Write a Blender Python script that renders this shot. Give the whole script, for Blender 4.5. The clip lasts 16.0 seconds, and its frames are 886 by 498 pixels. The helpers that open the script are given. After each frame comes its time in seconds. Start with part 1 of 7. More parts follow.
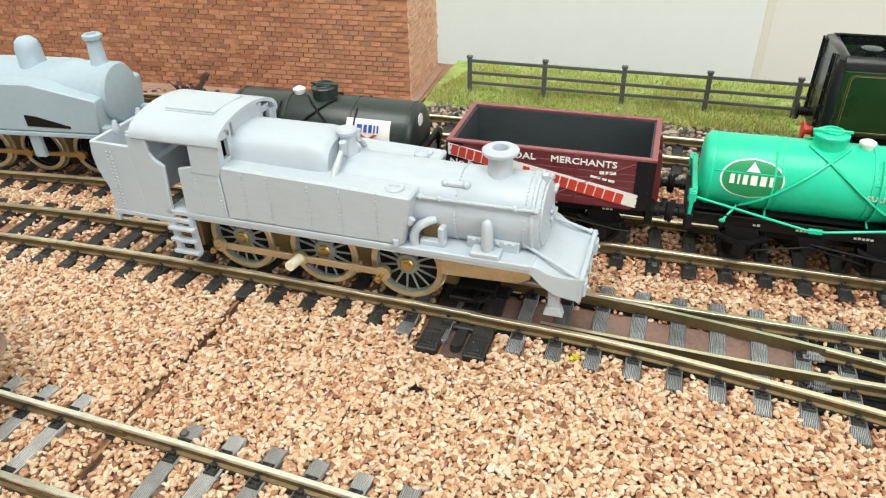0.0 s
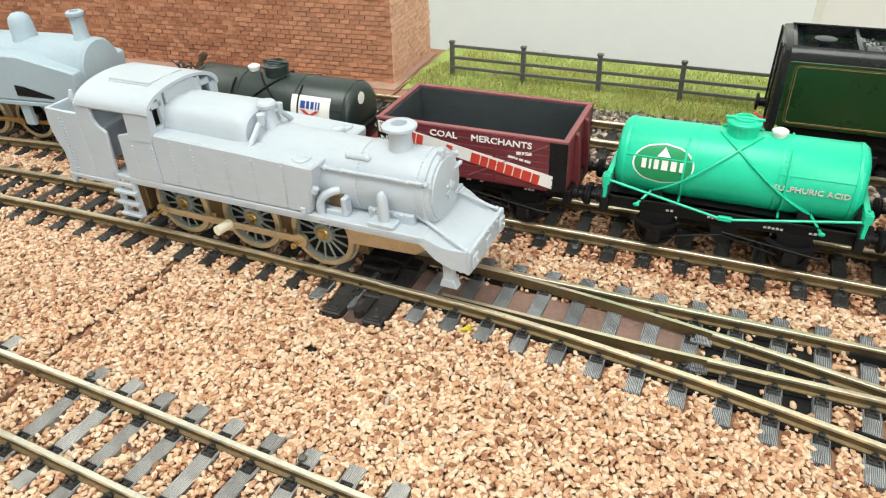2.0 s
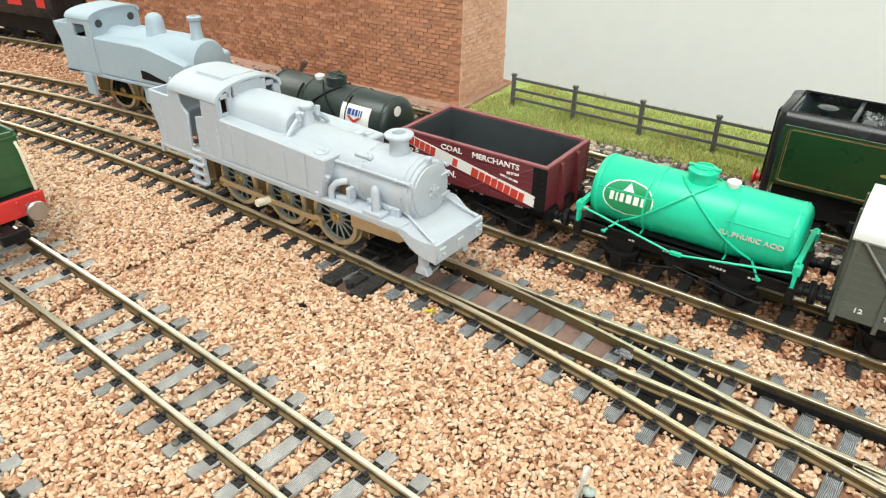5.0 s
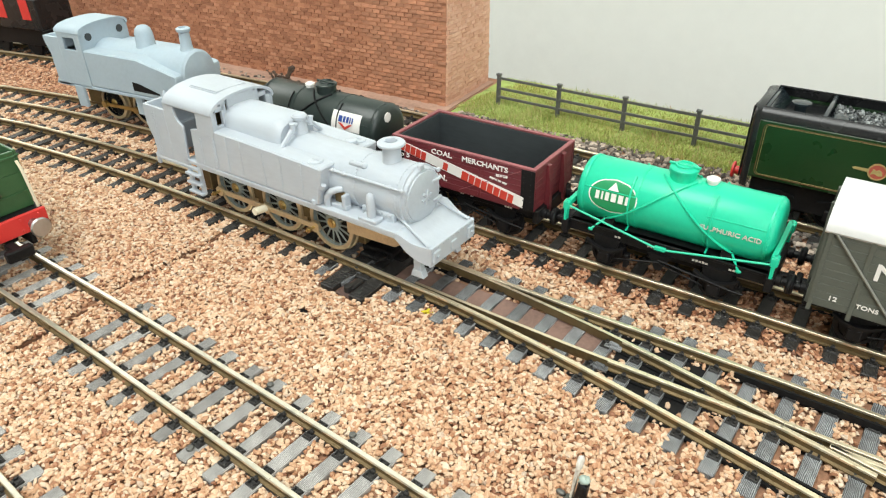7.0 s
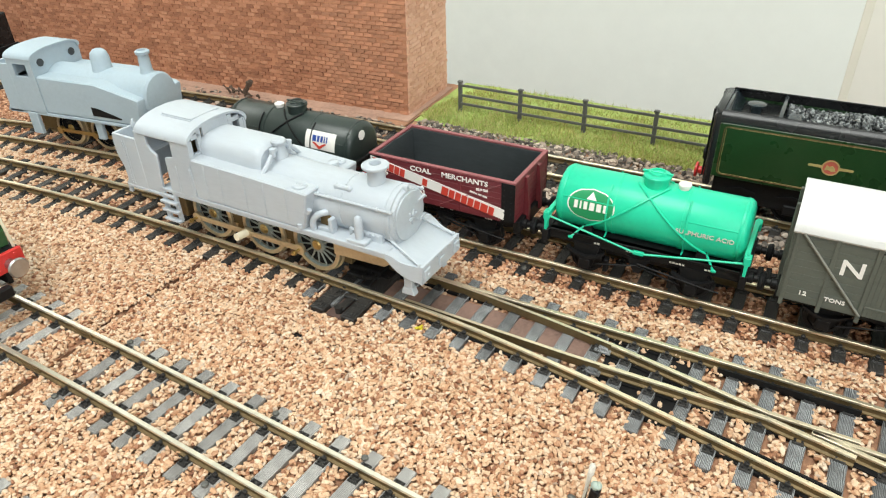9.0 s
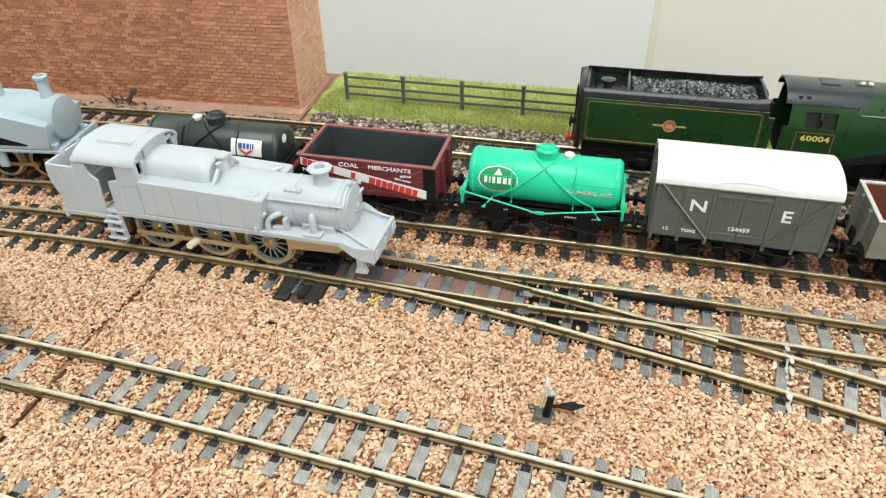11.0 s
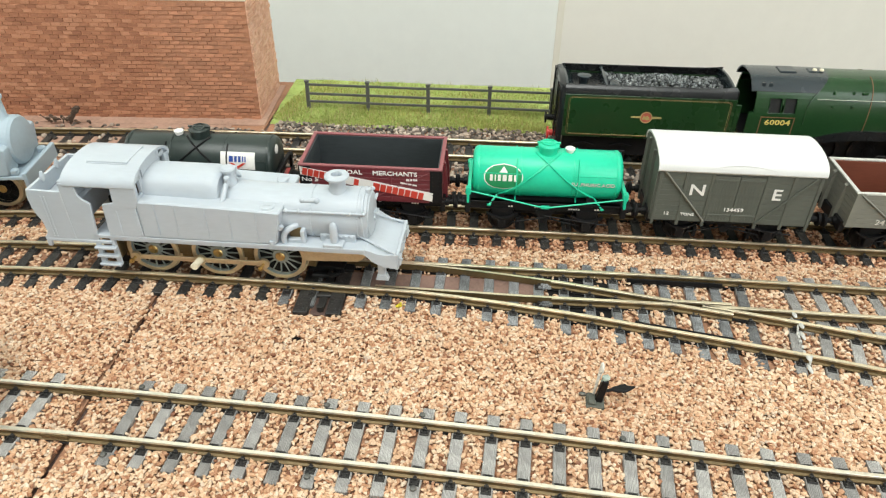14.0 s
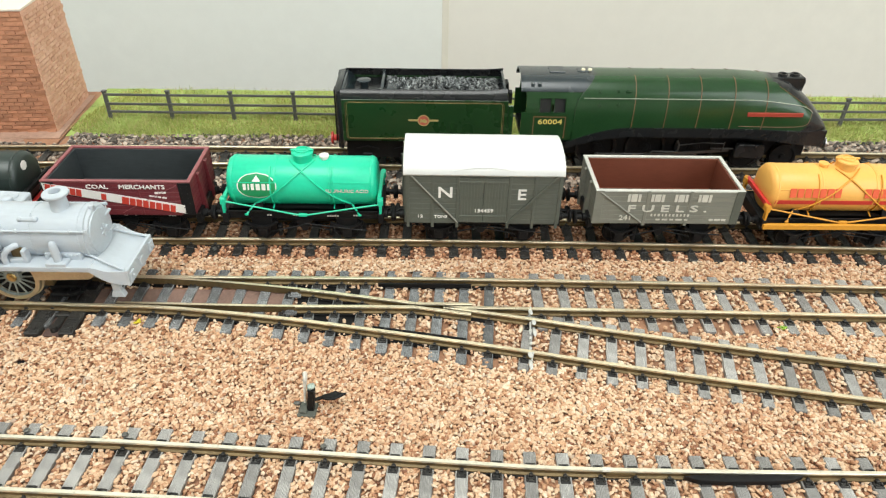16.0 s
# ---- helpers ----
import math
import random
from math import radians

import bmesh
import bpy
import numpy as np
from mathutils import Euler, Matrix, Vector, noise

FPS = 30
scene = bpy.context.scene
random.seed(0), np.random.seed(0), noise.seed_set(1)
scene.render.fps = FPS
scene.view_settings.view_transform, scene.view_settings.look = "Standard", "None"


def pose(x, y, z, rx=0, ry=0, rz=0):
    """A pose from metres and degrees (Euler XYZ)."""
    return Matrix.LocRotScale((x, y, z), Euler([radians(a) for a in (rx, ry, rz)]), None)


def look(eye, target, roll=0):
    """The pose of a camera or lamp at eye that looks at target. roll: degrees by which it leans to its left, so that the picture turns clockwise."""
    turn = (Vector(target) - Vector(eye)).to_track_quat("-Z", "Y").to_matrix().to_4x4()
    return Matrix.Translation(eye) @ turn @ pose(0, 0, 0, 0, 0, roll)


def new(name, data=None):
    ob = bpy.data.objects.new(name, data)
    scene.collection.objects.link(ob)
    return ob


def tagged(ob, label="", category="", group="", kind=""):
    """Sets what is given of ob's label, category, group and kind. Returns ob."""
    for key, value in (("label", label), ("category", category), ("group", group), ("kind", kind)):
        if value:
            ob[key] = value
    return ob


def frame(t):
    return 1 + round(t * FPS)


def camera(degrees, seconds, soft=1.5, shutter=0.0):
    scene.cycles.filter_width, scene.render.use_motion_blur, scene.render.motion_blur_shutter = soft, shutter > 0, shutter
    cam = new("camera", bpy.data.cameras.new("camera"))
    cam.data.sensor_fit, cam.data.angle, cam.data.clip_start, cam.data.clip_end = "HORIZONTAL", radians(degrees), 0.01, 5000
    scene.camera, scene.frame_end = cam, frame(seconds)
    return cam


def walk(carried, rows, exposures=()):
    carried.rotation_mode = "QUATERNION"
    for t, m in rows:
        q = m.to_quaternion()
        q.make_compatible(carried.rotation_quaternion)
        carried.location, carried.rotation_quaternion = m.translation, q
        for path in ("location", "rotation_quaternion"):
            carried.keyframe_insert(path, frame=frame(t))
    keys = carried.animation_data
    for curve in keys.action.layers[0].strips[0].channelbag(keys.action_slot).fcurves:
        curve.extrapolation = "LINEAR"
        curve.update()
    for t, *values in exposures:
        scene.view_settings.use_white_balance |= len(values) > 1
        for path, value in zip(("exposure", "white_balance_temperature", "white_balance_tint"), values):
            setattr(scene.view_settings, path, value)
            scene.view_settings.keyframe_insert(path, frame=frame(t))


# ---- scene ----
# A model railway in 1:120. All lengths below are in units of U metres, heights from the sleepers' tops.
U = 0.000765
cam = camera(65.5, 16.0, soft=1.2)
PATH = [
    (0, (0.02109, 0.02151, 0.10670), (-0.03186, 0.18063, -0.00228), -1.79),
    (0.5, (0.02709, 0.02813, 0.10349), (-0.02913, 0.18515, -0.00689), -1.64),
    (1, (0.03278, 0.02931, 0.10425), (-0.02710, 0.18343, -0.00828), -2.02),
    (1.5, (0.04666, 0.02826, 0.10767), (-0.01722, 0.18116, -0.00431), -1.09),
    (2, (0.05865, 0.02613, 0.10543), (-0.01005, 0.17809, -0.00498), -2.43),
    (2.5, (0.06390, 0.02692, 0.10935), (-0.01240, 0.17695, 0.00132), -3.88),
    (3, (0.06782, 0.02796, 0.11202), (-0.01255, 0.17768, 0.00655), -3.07),
    (3.5, (0.07910, 0.02007, 0.10986), (-0.01058, 0.16517, 0.00545), -0.19),
    (4, (0.09062, 0.01804, 0.11158), (-0.00707, 0.15900, 0.00870), -0.41),
    (4.5, (0.10369, 0.01837, 0.11244), (0.00387, 0.15769, 0.00936), 0.45),
    (6.8, (0.10619, 0.01272, 0.12042), (0.00865, 0.15223, 0.01543), -0.81),
    (7, (0.10647, 0.01296, 0.12045), (0.00995, 0.15288, 0.01506), -0.98),
    (7.5, (0.10566, 0.01090, 0.12046), (0.01195, 0.15127, 0.01315), -1.23),
    (8, (0.10366, 0.01209, 0.12034), (0.01196, 0.15257, 0.01147), -1.46),
    (8.5, (0.10112, 0.01215, 0.12221), (0.01403, 0.15478, 0.01234), -1.78),
    (9, (0.09679, 0.00658, 0.12952), (0.01377, 0.15326, 0.02185), -1.70),
    (9.5, (0.09643, 0.00201, 0.13746), (0.02130, 0.14951, 0.02521), -2.32),
    (10, (0.09041, -0.01559, 0.14652), (0.02400, 0.13470, 0.03250), -1.79),
    (10.2, (0.08920, -0.01989, 0.14916), (0.02736, 0.13100, 0.03337), -2.01),
    (12.3, (0.04511, -0.04956, 0.16100), (0.02837, 0.11223, 0.04463), 0.27),
    (12.5, (0.03852, -0.05180, 0.15740), (0.02197, 0.11040, 0.04157), -0.05),
    (13, (0.03690, -0.04534, 0.15428), (0.02292, 0.11674, 0.03794), 0.08),
    (13.5, (0.03534, -0.04125, 0.15360), (0.02247, 0.12057, 0.03678), 0.34),
    (14, (0.03903, -0.04012, 0.15618), (0.02811, 0.12197, 0.03952), 0.60),
    (14.5, (0.04493, -0.04131, 0.15799), (0.03567, 0.12085, 0.04128), 0.49),
    (15, (0.06145, -0.04100, 0.15772), (0.05360, 0.12128, 0.04108), 0.71),
    (15.5, (0.08944, -0.03767, 0.15945), (0.08890, 0.12514, 0.04329), 1.08),
    (16, (0.11134, -0.03588, 0.16011), (0.11512, 0.12621, 0.04301), 1.20),
]
walk(cam, [(t, look(Vector(eye) * (U * 1000), Vector(target) * (U * 1000), roll)) for t, eye, target, roll in PATH],
     exposures=((0.0, -0.18), (4.7, -0.16), (9.0, -0.2), (12.3, -0.28), (16.0, -0.24)))

# ---- light ----
world = bpy.data.worlds.new("room_light")
scene.world = world
world.use_nodes = True
world.node_tree.nodes["Background"].inputs[0].default_value = (0.9, 0.95, 1.0, 1)
world.node_tree.nodes["Background"].inputs[1].default_value = 0.0


def area_lamp(name, eye, target, sx, sy, watts, rgb):
    lamp = bpy.data.lights.new(name, "AREA")
    lamp.shape, lamp.size, lamp.size_y, lamp.energy, lamp.color = "RECTANGLE", sx, sy, watts, rgb
    ob = new(name, lamp)
    ob.matrix_world = look(eye, target)
    return ob


# a wide window in front and to the right, a ceiling panel overhead, a smaller window to the left
area_lamp("window_light", (1.3, -0.85, 0.75), (0.0, 0.15, 0.0), 1.2, 1.1, 21.5, (0.92, 0.97, 0.98))
area_lamp("ceiling_light", (-0.1, -0.3, 1.3), (-0.1, 0.15, 0.0), 1.0, 0.8, 25.5, (0.95, 0.975, 0.94))

area_lamp("side_window_light", (-1.55, 0.45, 0.62), (-0.1, 0.12, 0.0), 0.9, 0.8, 7.0, (0.96, 0.98, 0.95))


# ---- materials ----
def nodes_of(m):
    m.use_nodes = True
    return m.node_tree.nodes, m.node_tree.links, m.node_tree.nodes["Principled BSDF"]


def ramp(n, l, src, stops):
    r = n.new("ShaderNodeValToRGB")
    while len(r.color_ramp.elements) < len(stops):
        r.color_ramp.elements.new(0.5)
    for e, (p, c) in zip(r.color_ramp.elements, stops):
        e.position, e.color = p, (*c, 1)
    l.new(src, r.inputs[0])
    return r.outputs[0]


def noise_node(n, l, scale, detail=4.0, rough=0.6, stretch=(1, 1, 1)):
    tc, mp, nz = n.new("ShaderNodeTexCoord"), n.new("ShaderNodeMapping"), n.new("ShaderNodeTexNoise")
    mp.inputs["Scale"].default_value = stretch
    l.new(tc.outputs["Object"], mp.inputs["Vector"])
    l.new(mp.outputs[0], nz.inputs["Vector"])
    nz.inputs["Scale"].default_value, nz.inputs["Detail"].default_value, nz.inputs["Roughness"].default_value = scale, detail, rough
    return nz.outputs["Fac"]


def mixed(n, l, fac, a, b, kind="MIX"):
    mx = n.new("ShaderNodeMix")
    mx.data_type, mx.blend_type = "RGBA", kind
    for sock, v in ((mx.inputs[0], fac), (mx.inputs[6], a), (mx.inputs[7], b)):
        if isinstance(v, (int, float)):
            sock.default_value = v
        elif isinstance(v, tuple):
            sock.default_value = (*v, 1)
        else:
            l.new(v, sock)
    return mx.outputs[2]


def paint(name, rgb, rough=0.5, metal=0.0, vary=0.12, coarse=120.0, fine=1500.0, bump=0.15, wear=None, stretch=(1, 1, 1), coat=0.0, sss=0.0, rand=0.0, spec=0.5):
    """A painted, moulded or metal surface: coarse and fine changes of tone, fine relief, and worn spots of another colour."""
    m = bpy.data.materials.new(name)
    n, l, p = nodes_of(m)
    a, b = noise_node(n, l, coarse, 3.0), noise_node(n, l, fine, 5.0, 0.65, stretch)
    dark, light = tuple(c * (1 - vary) for c in rgb), tuple(min(1, c * (1 + vary)) for c in rgb)
    col = ramp(n, l, a, [(0.3, dark), (0.7, light)])
    col = mixed(n, l, ramp(n, l, b, [(0.35, (0, 0, 0)), (0.75, (1, 1, 1))]), col, tuple(min(1, c * (1 + 1.2 * vary) + 0.01 * vary) for c in rgb))
    if wear:
        col = mixed(n, l, ramp(n, l, b, [(wear[1], (0, 0, 0)), (wear[1] + 0.12, (1, 1, 1))]), col, wear[0])
    if rand:
        oi = n.new("ShaderNodeObjectInfo")
        col = mixed(n, l, 1.0, col, ramp(n, l, oi.outputs["Random"], [(0, (1 - rand,) * 3), (1, (1, 1, 1))]), "MULTIPLY")
    l.new(col, p.inputs["Base Color"])
    rr = n.new("ShaderNodeMapRange")
    rr.inputs["To Min"].default_value, rr.inputs["To Max"].default_value = max(0.03, rough - 0.1), min(1, rough + 0.12)
    l.new(a, rr.inputs["Value"])
    l.new(rr.outputs[0], p.inputs["Roughness"])
    p.inputs["Metallic"].default_value = metal
    p.inputs["Specular IOR Level"].default_value = spec
    p.inputs["Coat Weight"].default_value = coat
    p.inputs["Coat Roughness"].default_value = 0.15
    if sss:
        p.inputs["Subsurface Weight"].default_value = sss
        p.inputs["Subsurface Radius"].default_value = (0.5, 0.55, 0.6)
        p.inputs["Subsurface Scale"].default_value = 0.0012
    if bump:
        bp = n.new("ShaderNodeBump")
        bp.inputs["Strength"].default_value, bp.inputs["Distance"].default_value = bump, 0.0002
        l.new(b, bp.inputs["Height"])
        l.new(bp.outputs[0], p.inputs["Normal"])
    return m


def by_island(name, stops, rough=0.8, fine=1800.0, bump=0.4, grime=(0.72, 0.62, 0.55), drift=(0.86, 0.76, 0.7)):
    """Loose pieces in one mesh, each with a tone of its own, finely mottled and drifting in tone over the ground."""
    m = bpy.data.materials.new(name)
    n, l, p = nodes_of(m)
    g = n.new("ShaderNodeNewGeometry")
    col = ramp(n, l, g.outputs["Random Per Island"], stops)
    b = noise_node(n, l, fine, 3.0)
    col = mixed(n, l, 0.5, col, ramp(n, l, b, [(0.3, grime), (0.6, (1, 1, 1))]), "MULTIPLY")
    big = noise_node(n, l, 18.0, 3.0)
    col = mixed(n, l, 0.6, col, ramp(n, l, big, [(0.35, drift), (0.62, (1, 1, 1))]), "MULTIPLY")
    l.new(col, p.inputs["Base Color"])
    p.inputs["Roughness"].default_value = rough
    bp = n.new("ShaderNodeBump")
    bp.inputs["Strength"].default_value, bp.inputs["Distance"].default_value = bump, 0.0002
    l.new(b, bp.inputs["Height"])
    l.new(bp.outputs[0], p.inputs["Normal"])
    return m


def grained(name, dark, light, wear, rand, rough=0.45):
    """Moulded sleeper plastic: wavy wood grain along its length, rubbed pale on the ridges, specks of dust."""
    m = bpy.data.materials.new(name)
    n, l, p = nodes_of(m)
    tc, mp, wv = n.new("ShaderNodeTexCoord"), n.new("ShaderNodeMapping"), n.new("ShaderNodeTexWave")
    oi, add = n.new("ShaderNodeObjectInfo"), n.new("ShaderNodeVectorMath")
    add.operation = "ADD"
    mp.inputs["Scale"].default_value = (1.0, 0.3, 0.4)
    l.new(tc.outputs["Object"], mp.inputs["Vector"])
    l.new(mp.outputs[0], add.inputs[0])
    l.new(oi.outputs["Random"], add.inputs[1])
    l.new(add.outputs[0], wv.inputs["Vector"])
    wv.wave_type, wv.bands_direction = "BANDS", "X"
    wv.inputs["Scale"].default_value, wv.inputs["Distortion"].default_value = 1250.0, 9.0
    wv.inputs["Detail"].default_value, wv.inputs["Detail Scale"].default_value = 2.0, 0.6
    patch, speck = noise_node(n, l, 260, 3.0), noise_node(n, l, 2600, 2.0)
    col = mixed(n, l, ramp(n, l, wv.outputs["Fac"], [(0.25, (0, 0, 0)), (0.8, (1, 1, 1))]), dark, light)
    col = mixed(n, l, ramp(n, l, patch, [(0.35, (0.6, 0.6, 0.6)), (0.6, (0, 0, 0))]), col, tuple(c * 0.8 for c in dark))
    col = mixed(n, l, ramp(n, l, speck, [(wear, (0, 0, 0)), (wear + 0.06, (1, 1, 1))]), col, (0.5, 0.5, 0.48))
    col = mixed(n, l, 1.0, col, ramp(n, l, oi.outputs["Random"], [(0, (1 - rand,) * 3), (1, (1, 1, 1))]), "MULTIPLY")
    l.new(col, p.inputs["Base Color"])
    p.inputs["Roughness"].default_value = rough
    bp = n.new("ShaderNodeBump")
    bp.inputs["Strength"].default_value, bp.inputs["Distance"].default_value = 0.5, 0.0002
    l.new(wv.outputs["Fac"], bp.inputs["Height"])
    l.new(bp.outputs[0], p.inputs["Normal"])
    return m


RESIN = paint("grey_resin", (0.46, 0.505, 0.55), 0.4, vary=0.05, coarse=60, fine=1100, bump=0.2, sss=0.3, stretch=(0.25, 1, 1))
RESIN_BLUE = paint("blue_grey_resin", (0.37, 0.455, 0.515), 0.5, vary=0.05, coarse=60, fine=900, bump=0.12, sss=0.25)
STONE = by_island("ballast_stone", [(0, (0.2, 0.08, 0.04)), (0.07, (0.39, 0.19, 0.1)), (0.25, (0.58, 0.345, 0.2)), (0.52, (0.69, 0.475, 0.31)), (0.82, (0.75, 0.575, 0.41)), (0.96, (0.8, 0.67, 0.52)), (1, (0.45, 0.34, 0.26))], 0.55, bump=0.25, grime=(0.76, 0.68, 0.6))
STONE_SIDING = by_island("siding_stone", [(0, (0.1, 0.04, 0.02)), (0.18, (0.3, 0.13, 0.065)), (0.45, (0.5, 0.25, 0.135)), (0.78, (0.66, 0.4, 0.245)), (0.95, (0.78, 0.57, 0.4)), (1, (0.34, 0.22, 0.16))], 0.5, bump=0.25)
# wall's end bricks, with the window light on that side put into the colour
END_BRICK = by_island("lit_end_brick", [(0, (0.64, 0.37, 0.25)), (0.4, (0.72, 0.44, 0.31)), (0.8, (0.78, 0.51, 0.38)), (1, (0.66, 0.39, 0.26))], 0.8, bump=0.4, grime=(0.86, 0.8, 0.74))
STONE_DARK = by_island("grey_stone", [(0, (0.04, 0.035, 0.03)), (0.35, (0.16, 0.14, 0.12)), (0.7, (0.4, 0.33, 0.27)), (1, (0.62, 0.53, 0.44))])
GROUND = paint("glued_grit", (0.3, 0.155, 0.09), 0.9, vary=0.35, coarse=90, fine=1400, bump=0.6)
# SLEEPER and SLEEPER_MID hold the sheen of grazing light as pale tones
SLEEPER = grained("weathered_sheen_sleeper", (0.3, 0.292, 0.278), (0.66, 0.645, 0.62), 0.68, 0.45, 0.36)
SLEEPER_MID = grained("grimy_sheen_sleeper", (0.1, 0.102, 0.105), (0.5, 0.52, 0.53), 0.66, 0.5, 0.3)
SLEEPER_DARK = grained("sleeper_plastic", (0.028, 0.026, 0.024), (0.075, 0.072, 0.068), 0.68, 0.45)
CHAIR = paint("chair_plastic", (0.02, 0.019, 0.018), 0.42, vary=0.4, coarse=200, fine=1500, bump=0.3, wear=((0.2, 0.19, 0.17), 0.7))
RAIL = paint("nickel_rail", (0.8, 0.755, 0.63), 0.31, 0.8, vary=0.14, coarse=60, fine=900, bump=0.08, wear=((0.42, 0.35, 0.23), 0.64))
RAIL_OLD = paint("tarnished_rail", (0.7, 0.62, 0.45), 0.34, 0.8, vary=0.2, coarse=60, fine=900, bump=0.08, wear=((0.36, 0.27, 0.15), 0.6))
RAIL_SIDE = paint("dull_rail", (0.13, 0.09, 0.04), 0.5, 0.5, vary=0.35, coarse=150, fine=900, bump=0.15)
BLACK = paint("black_plastic", (0.006, 0.006, 0.0065), 0.5, vary=0.3, coarse=200, fine=1500, bump=0.2, spec=0.22)
BLACK_GLOSS = paint("black_paint", (0.012, 0.013, 0.014), 0.25, vary=0.2, coarse=120, bump=0.05, coat=0.12, spec=0.35)
WEB_BROWN = paint("dusty_brown_web", (0.19, 0.115, 0.09), 0.75, vary=0.3, coarse=160, fine=1200, bump=0.3, wear=((0.4, 0.3, 0.25), 0.68))
DARK_BOARD = paint("brown_board", (0.085, 0.05, 0.04), 0.7, vary=0.3, coarse=120, fine=1200, bump=0.3)
BRASS = paint("brass", (0.55, 0.4, 0.17), 0.36, 1.0, vary=0.12, coarse=150, bump=0.1)
BRASS_DARK = paint("tarnished_brass", (0.17, 0.125, 0.062), 0.55, 0.8, vary=0.25, coarse=150, bump=0.15)
BRASS_PALE = paint("nickel_rod", (0.56, 0.48, 0.33), 0.4, 0.85, vary=0.18, coarse=150, bump=0.15)
WHEEL_DARK = paint("wheel_plastic", (0.23, 0.255, 0.23), 0.45, vary=0.2, coarse=200, bump=0.1)
PIN = paint("dull_pin", (0.13, 0.13, 0.12), 0.45, 0.6, vary=0.2, bump=0.1)
STEEL = paint("steel", (0.45, 0.45, 0.45), 0.35, 1.0, vary=0.15, bump=0.1)
IVORY = paint("ivory_plastic", (0.72, 0.66, 0.5), 0.5, vary=0.06, bump=0.1)
MAROON = paint("maroon_paint", (0.135, 0.021, 0.027), 0.42, vary=0.18, coarse=150, fine=1300, bump=0.2, wear=((0.26, 0.09, 0.09), 0.72), stretch=(0.3, 1, 1))
MAROON_EDGE = paint("maroon_edge", (0.25, 0.075, 0.08), 0.5, vary=0.15, bump=0.2)
INSIDE_DARK = paint("slate_grey_inside", (0.036, 0.043, 0.046), 0.55, vary=0.2, coarse=100, fine=1200, bump=0.3, stretch=(0.2, 1, 1))
WHITE_INK = paint("white_lettering", (0.78, 0.76, 0.72), 0.5, vary=0.05, bump=0.05)
PALE_INK = paint("cream_lettering", (0.56, 0.54, 0.48), 0.5, vary=0.1, bump=0.05)
RED_INK = paint("red_lettering", (0.55, 0.05, 0.03), 0.5, vary=0.08, bump=0.05)
BLUE_INK = paint("blue_lettering", (0.02, 0.06, 0.28), 0.5, vary=0.08, bump=0.05)
YELLOW_INK = paint("yellow_lettering", (0.7, 0.56, 0.15), 0.5, vary=0.06, bump=0.05)
LINING = paint("orange_lining", (0.15, 0.075, 0.03), 0.5, vary=0.12, bump=0.05)
MINT = paint("mint_green_plastic", (0.012, 0.56, 0.33), 0.36, vary=0.06, coarse=80, fine=900, bump=0.08)
MINT_DARK = paint("badge_green", (0.012, 0.27, 0.1), 0.4, vary=0.06, bump=0.05)
VAN_GREY = paint("freight_grey", (0.09, 0.099, 0.082), 0.5, vary=0.12, coarse=120, fine=1200, bump=0.2, stretch=(0.3, 1, 1), wear=((0.17, 0.175, 0.15), 0.76))
ROOF_WHITE = paint("white_roof", (0.66, 0.67, 0.66), 0.5, vary=0.04, coarse=60, bump=0.05)
CAP_GREY = paint("pale_grey_capping", (0.5, 0.5, 0.46), 0.5, vary=0.15, bump=0.2)
OPEN_GREY = paint("light_grey_paint", (0.185, 0.185, 0.155), 0.5, vary=0.12, coarse=120, fine=1200, bump=0.2, stretch=(0.3, 1, 1))
INSIDE_BROWN = paint("red_brown_inside", (0.15, 0.042, 0.022), 0.5, vary=0.15, coarse=100, fine=1200, bump=0.25, stretch=(0.2, 1, 1))
ORANGE = paint("amber_plastic", (0.82, 0.43, 0.1), 0.4, vary=0.06, coarse=80, bump=0.08)
ORANGE_FRAME = paint("ochre_plastic", (0.66, 0.3, 0.03), 0.45, vary=0.08, bump=0.1)
RED_PAINT = paint("red_paint", (0.6, 0.035, 0.03), 0.4, vary=0.08, bump=0.08)
LOCO_GREEN = paint("dark_green_paint", (0.012, 0.042, 0.012), 0.28, vary=0.15, coarse=90, bump=0.04, coat=0.35)
LOCO_GREEN_B = paint("mid_green_paint", (0.03, 0.095, 0.035), 0.38, vary=0.12, coarse=90, bump=0.08)
ROOF_SLATE = paint("slate_black_roof", (0.02, 0.029, 0.034), 0.22, vary=0.15, coarse=90, bump=0.04, coat=0.2)
# the upper stops paint grey-blue glints on some lumps
COAL = by_island("coal", [(0, (0.015, 0.018, 0.02)), (0.5, (0.1, 0.115, 0.12)), (1, (0.36, 0.4, 0.41))], 0.3)
FENCE = paint("black_brown_fence", (0.085, 0.085, 0.08), 0.5, vary=0.3, bump=0.3)
GRASS = by_island("grass_fibres", [(0, (0.25, 0.31, 0.075)), (0.3, (0.36, 0.45, 0.11)), (0.6, (0.46, 0.54, 0.17)), (0.82, (0.62, 0.6, 0.26)), (0.95, (0.6, 0.5, 0.28)), (1, (0.4, 0.26, 0.14))], 0.7, bump=0.1, grime=(0.8, 0.8, 0.65), drift=(1.0, 0.78, 0.6))
TURF = paint("turf_mat", (0.27, 0.35, 0.095), 0.9, vary=0.45, coarse=90, fine=900, bump=0.6)
PLASTER = paint("cream_wall", (0.85, 0.83, 0.75), 0.75, vary=0.02, coarse=2, fine=60, bump=0.03)
SEAM = paint("yellowed_strip", (0.8, 0.77, 0.66), 0.7, vary=0.03, coarse=2, fine=60, bump=0.03)
PLASTER_B = paint("white_wall", (0.86, 0.89, 0.84), 0.75, vary=0.02, coarse=2, fine=60, bump=0.03)
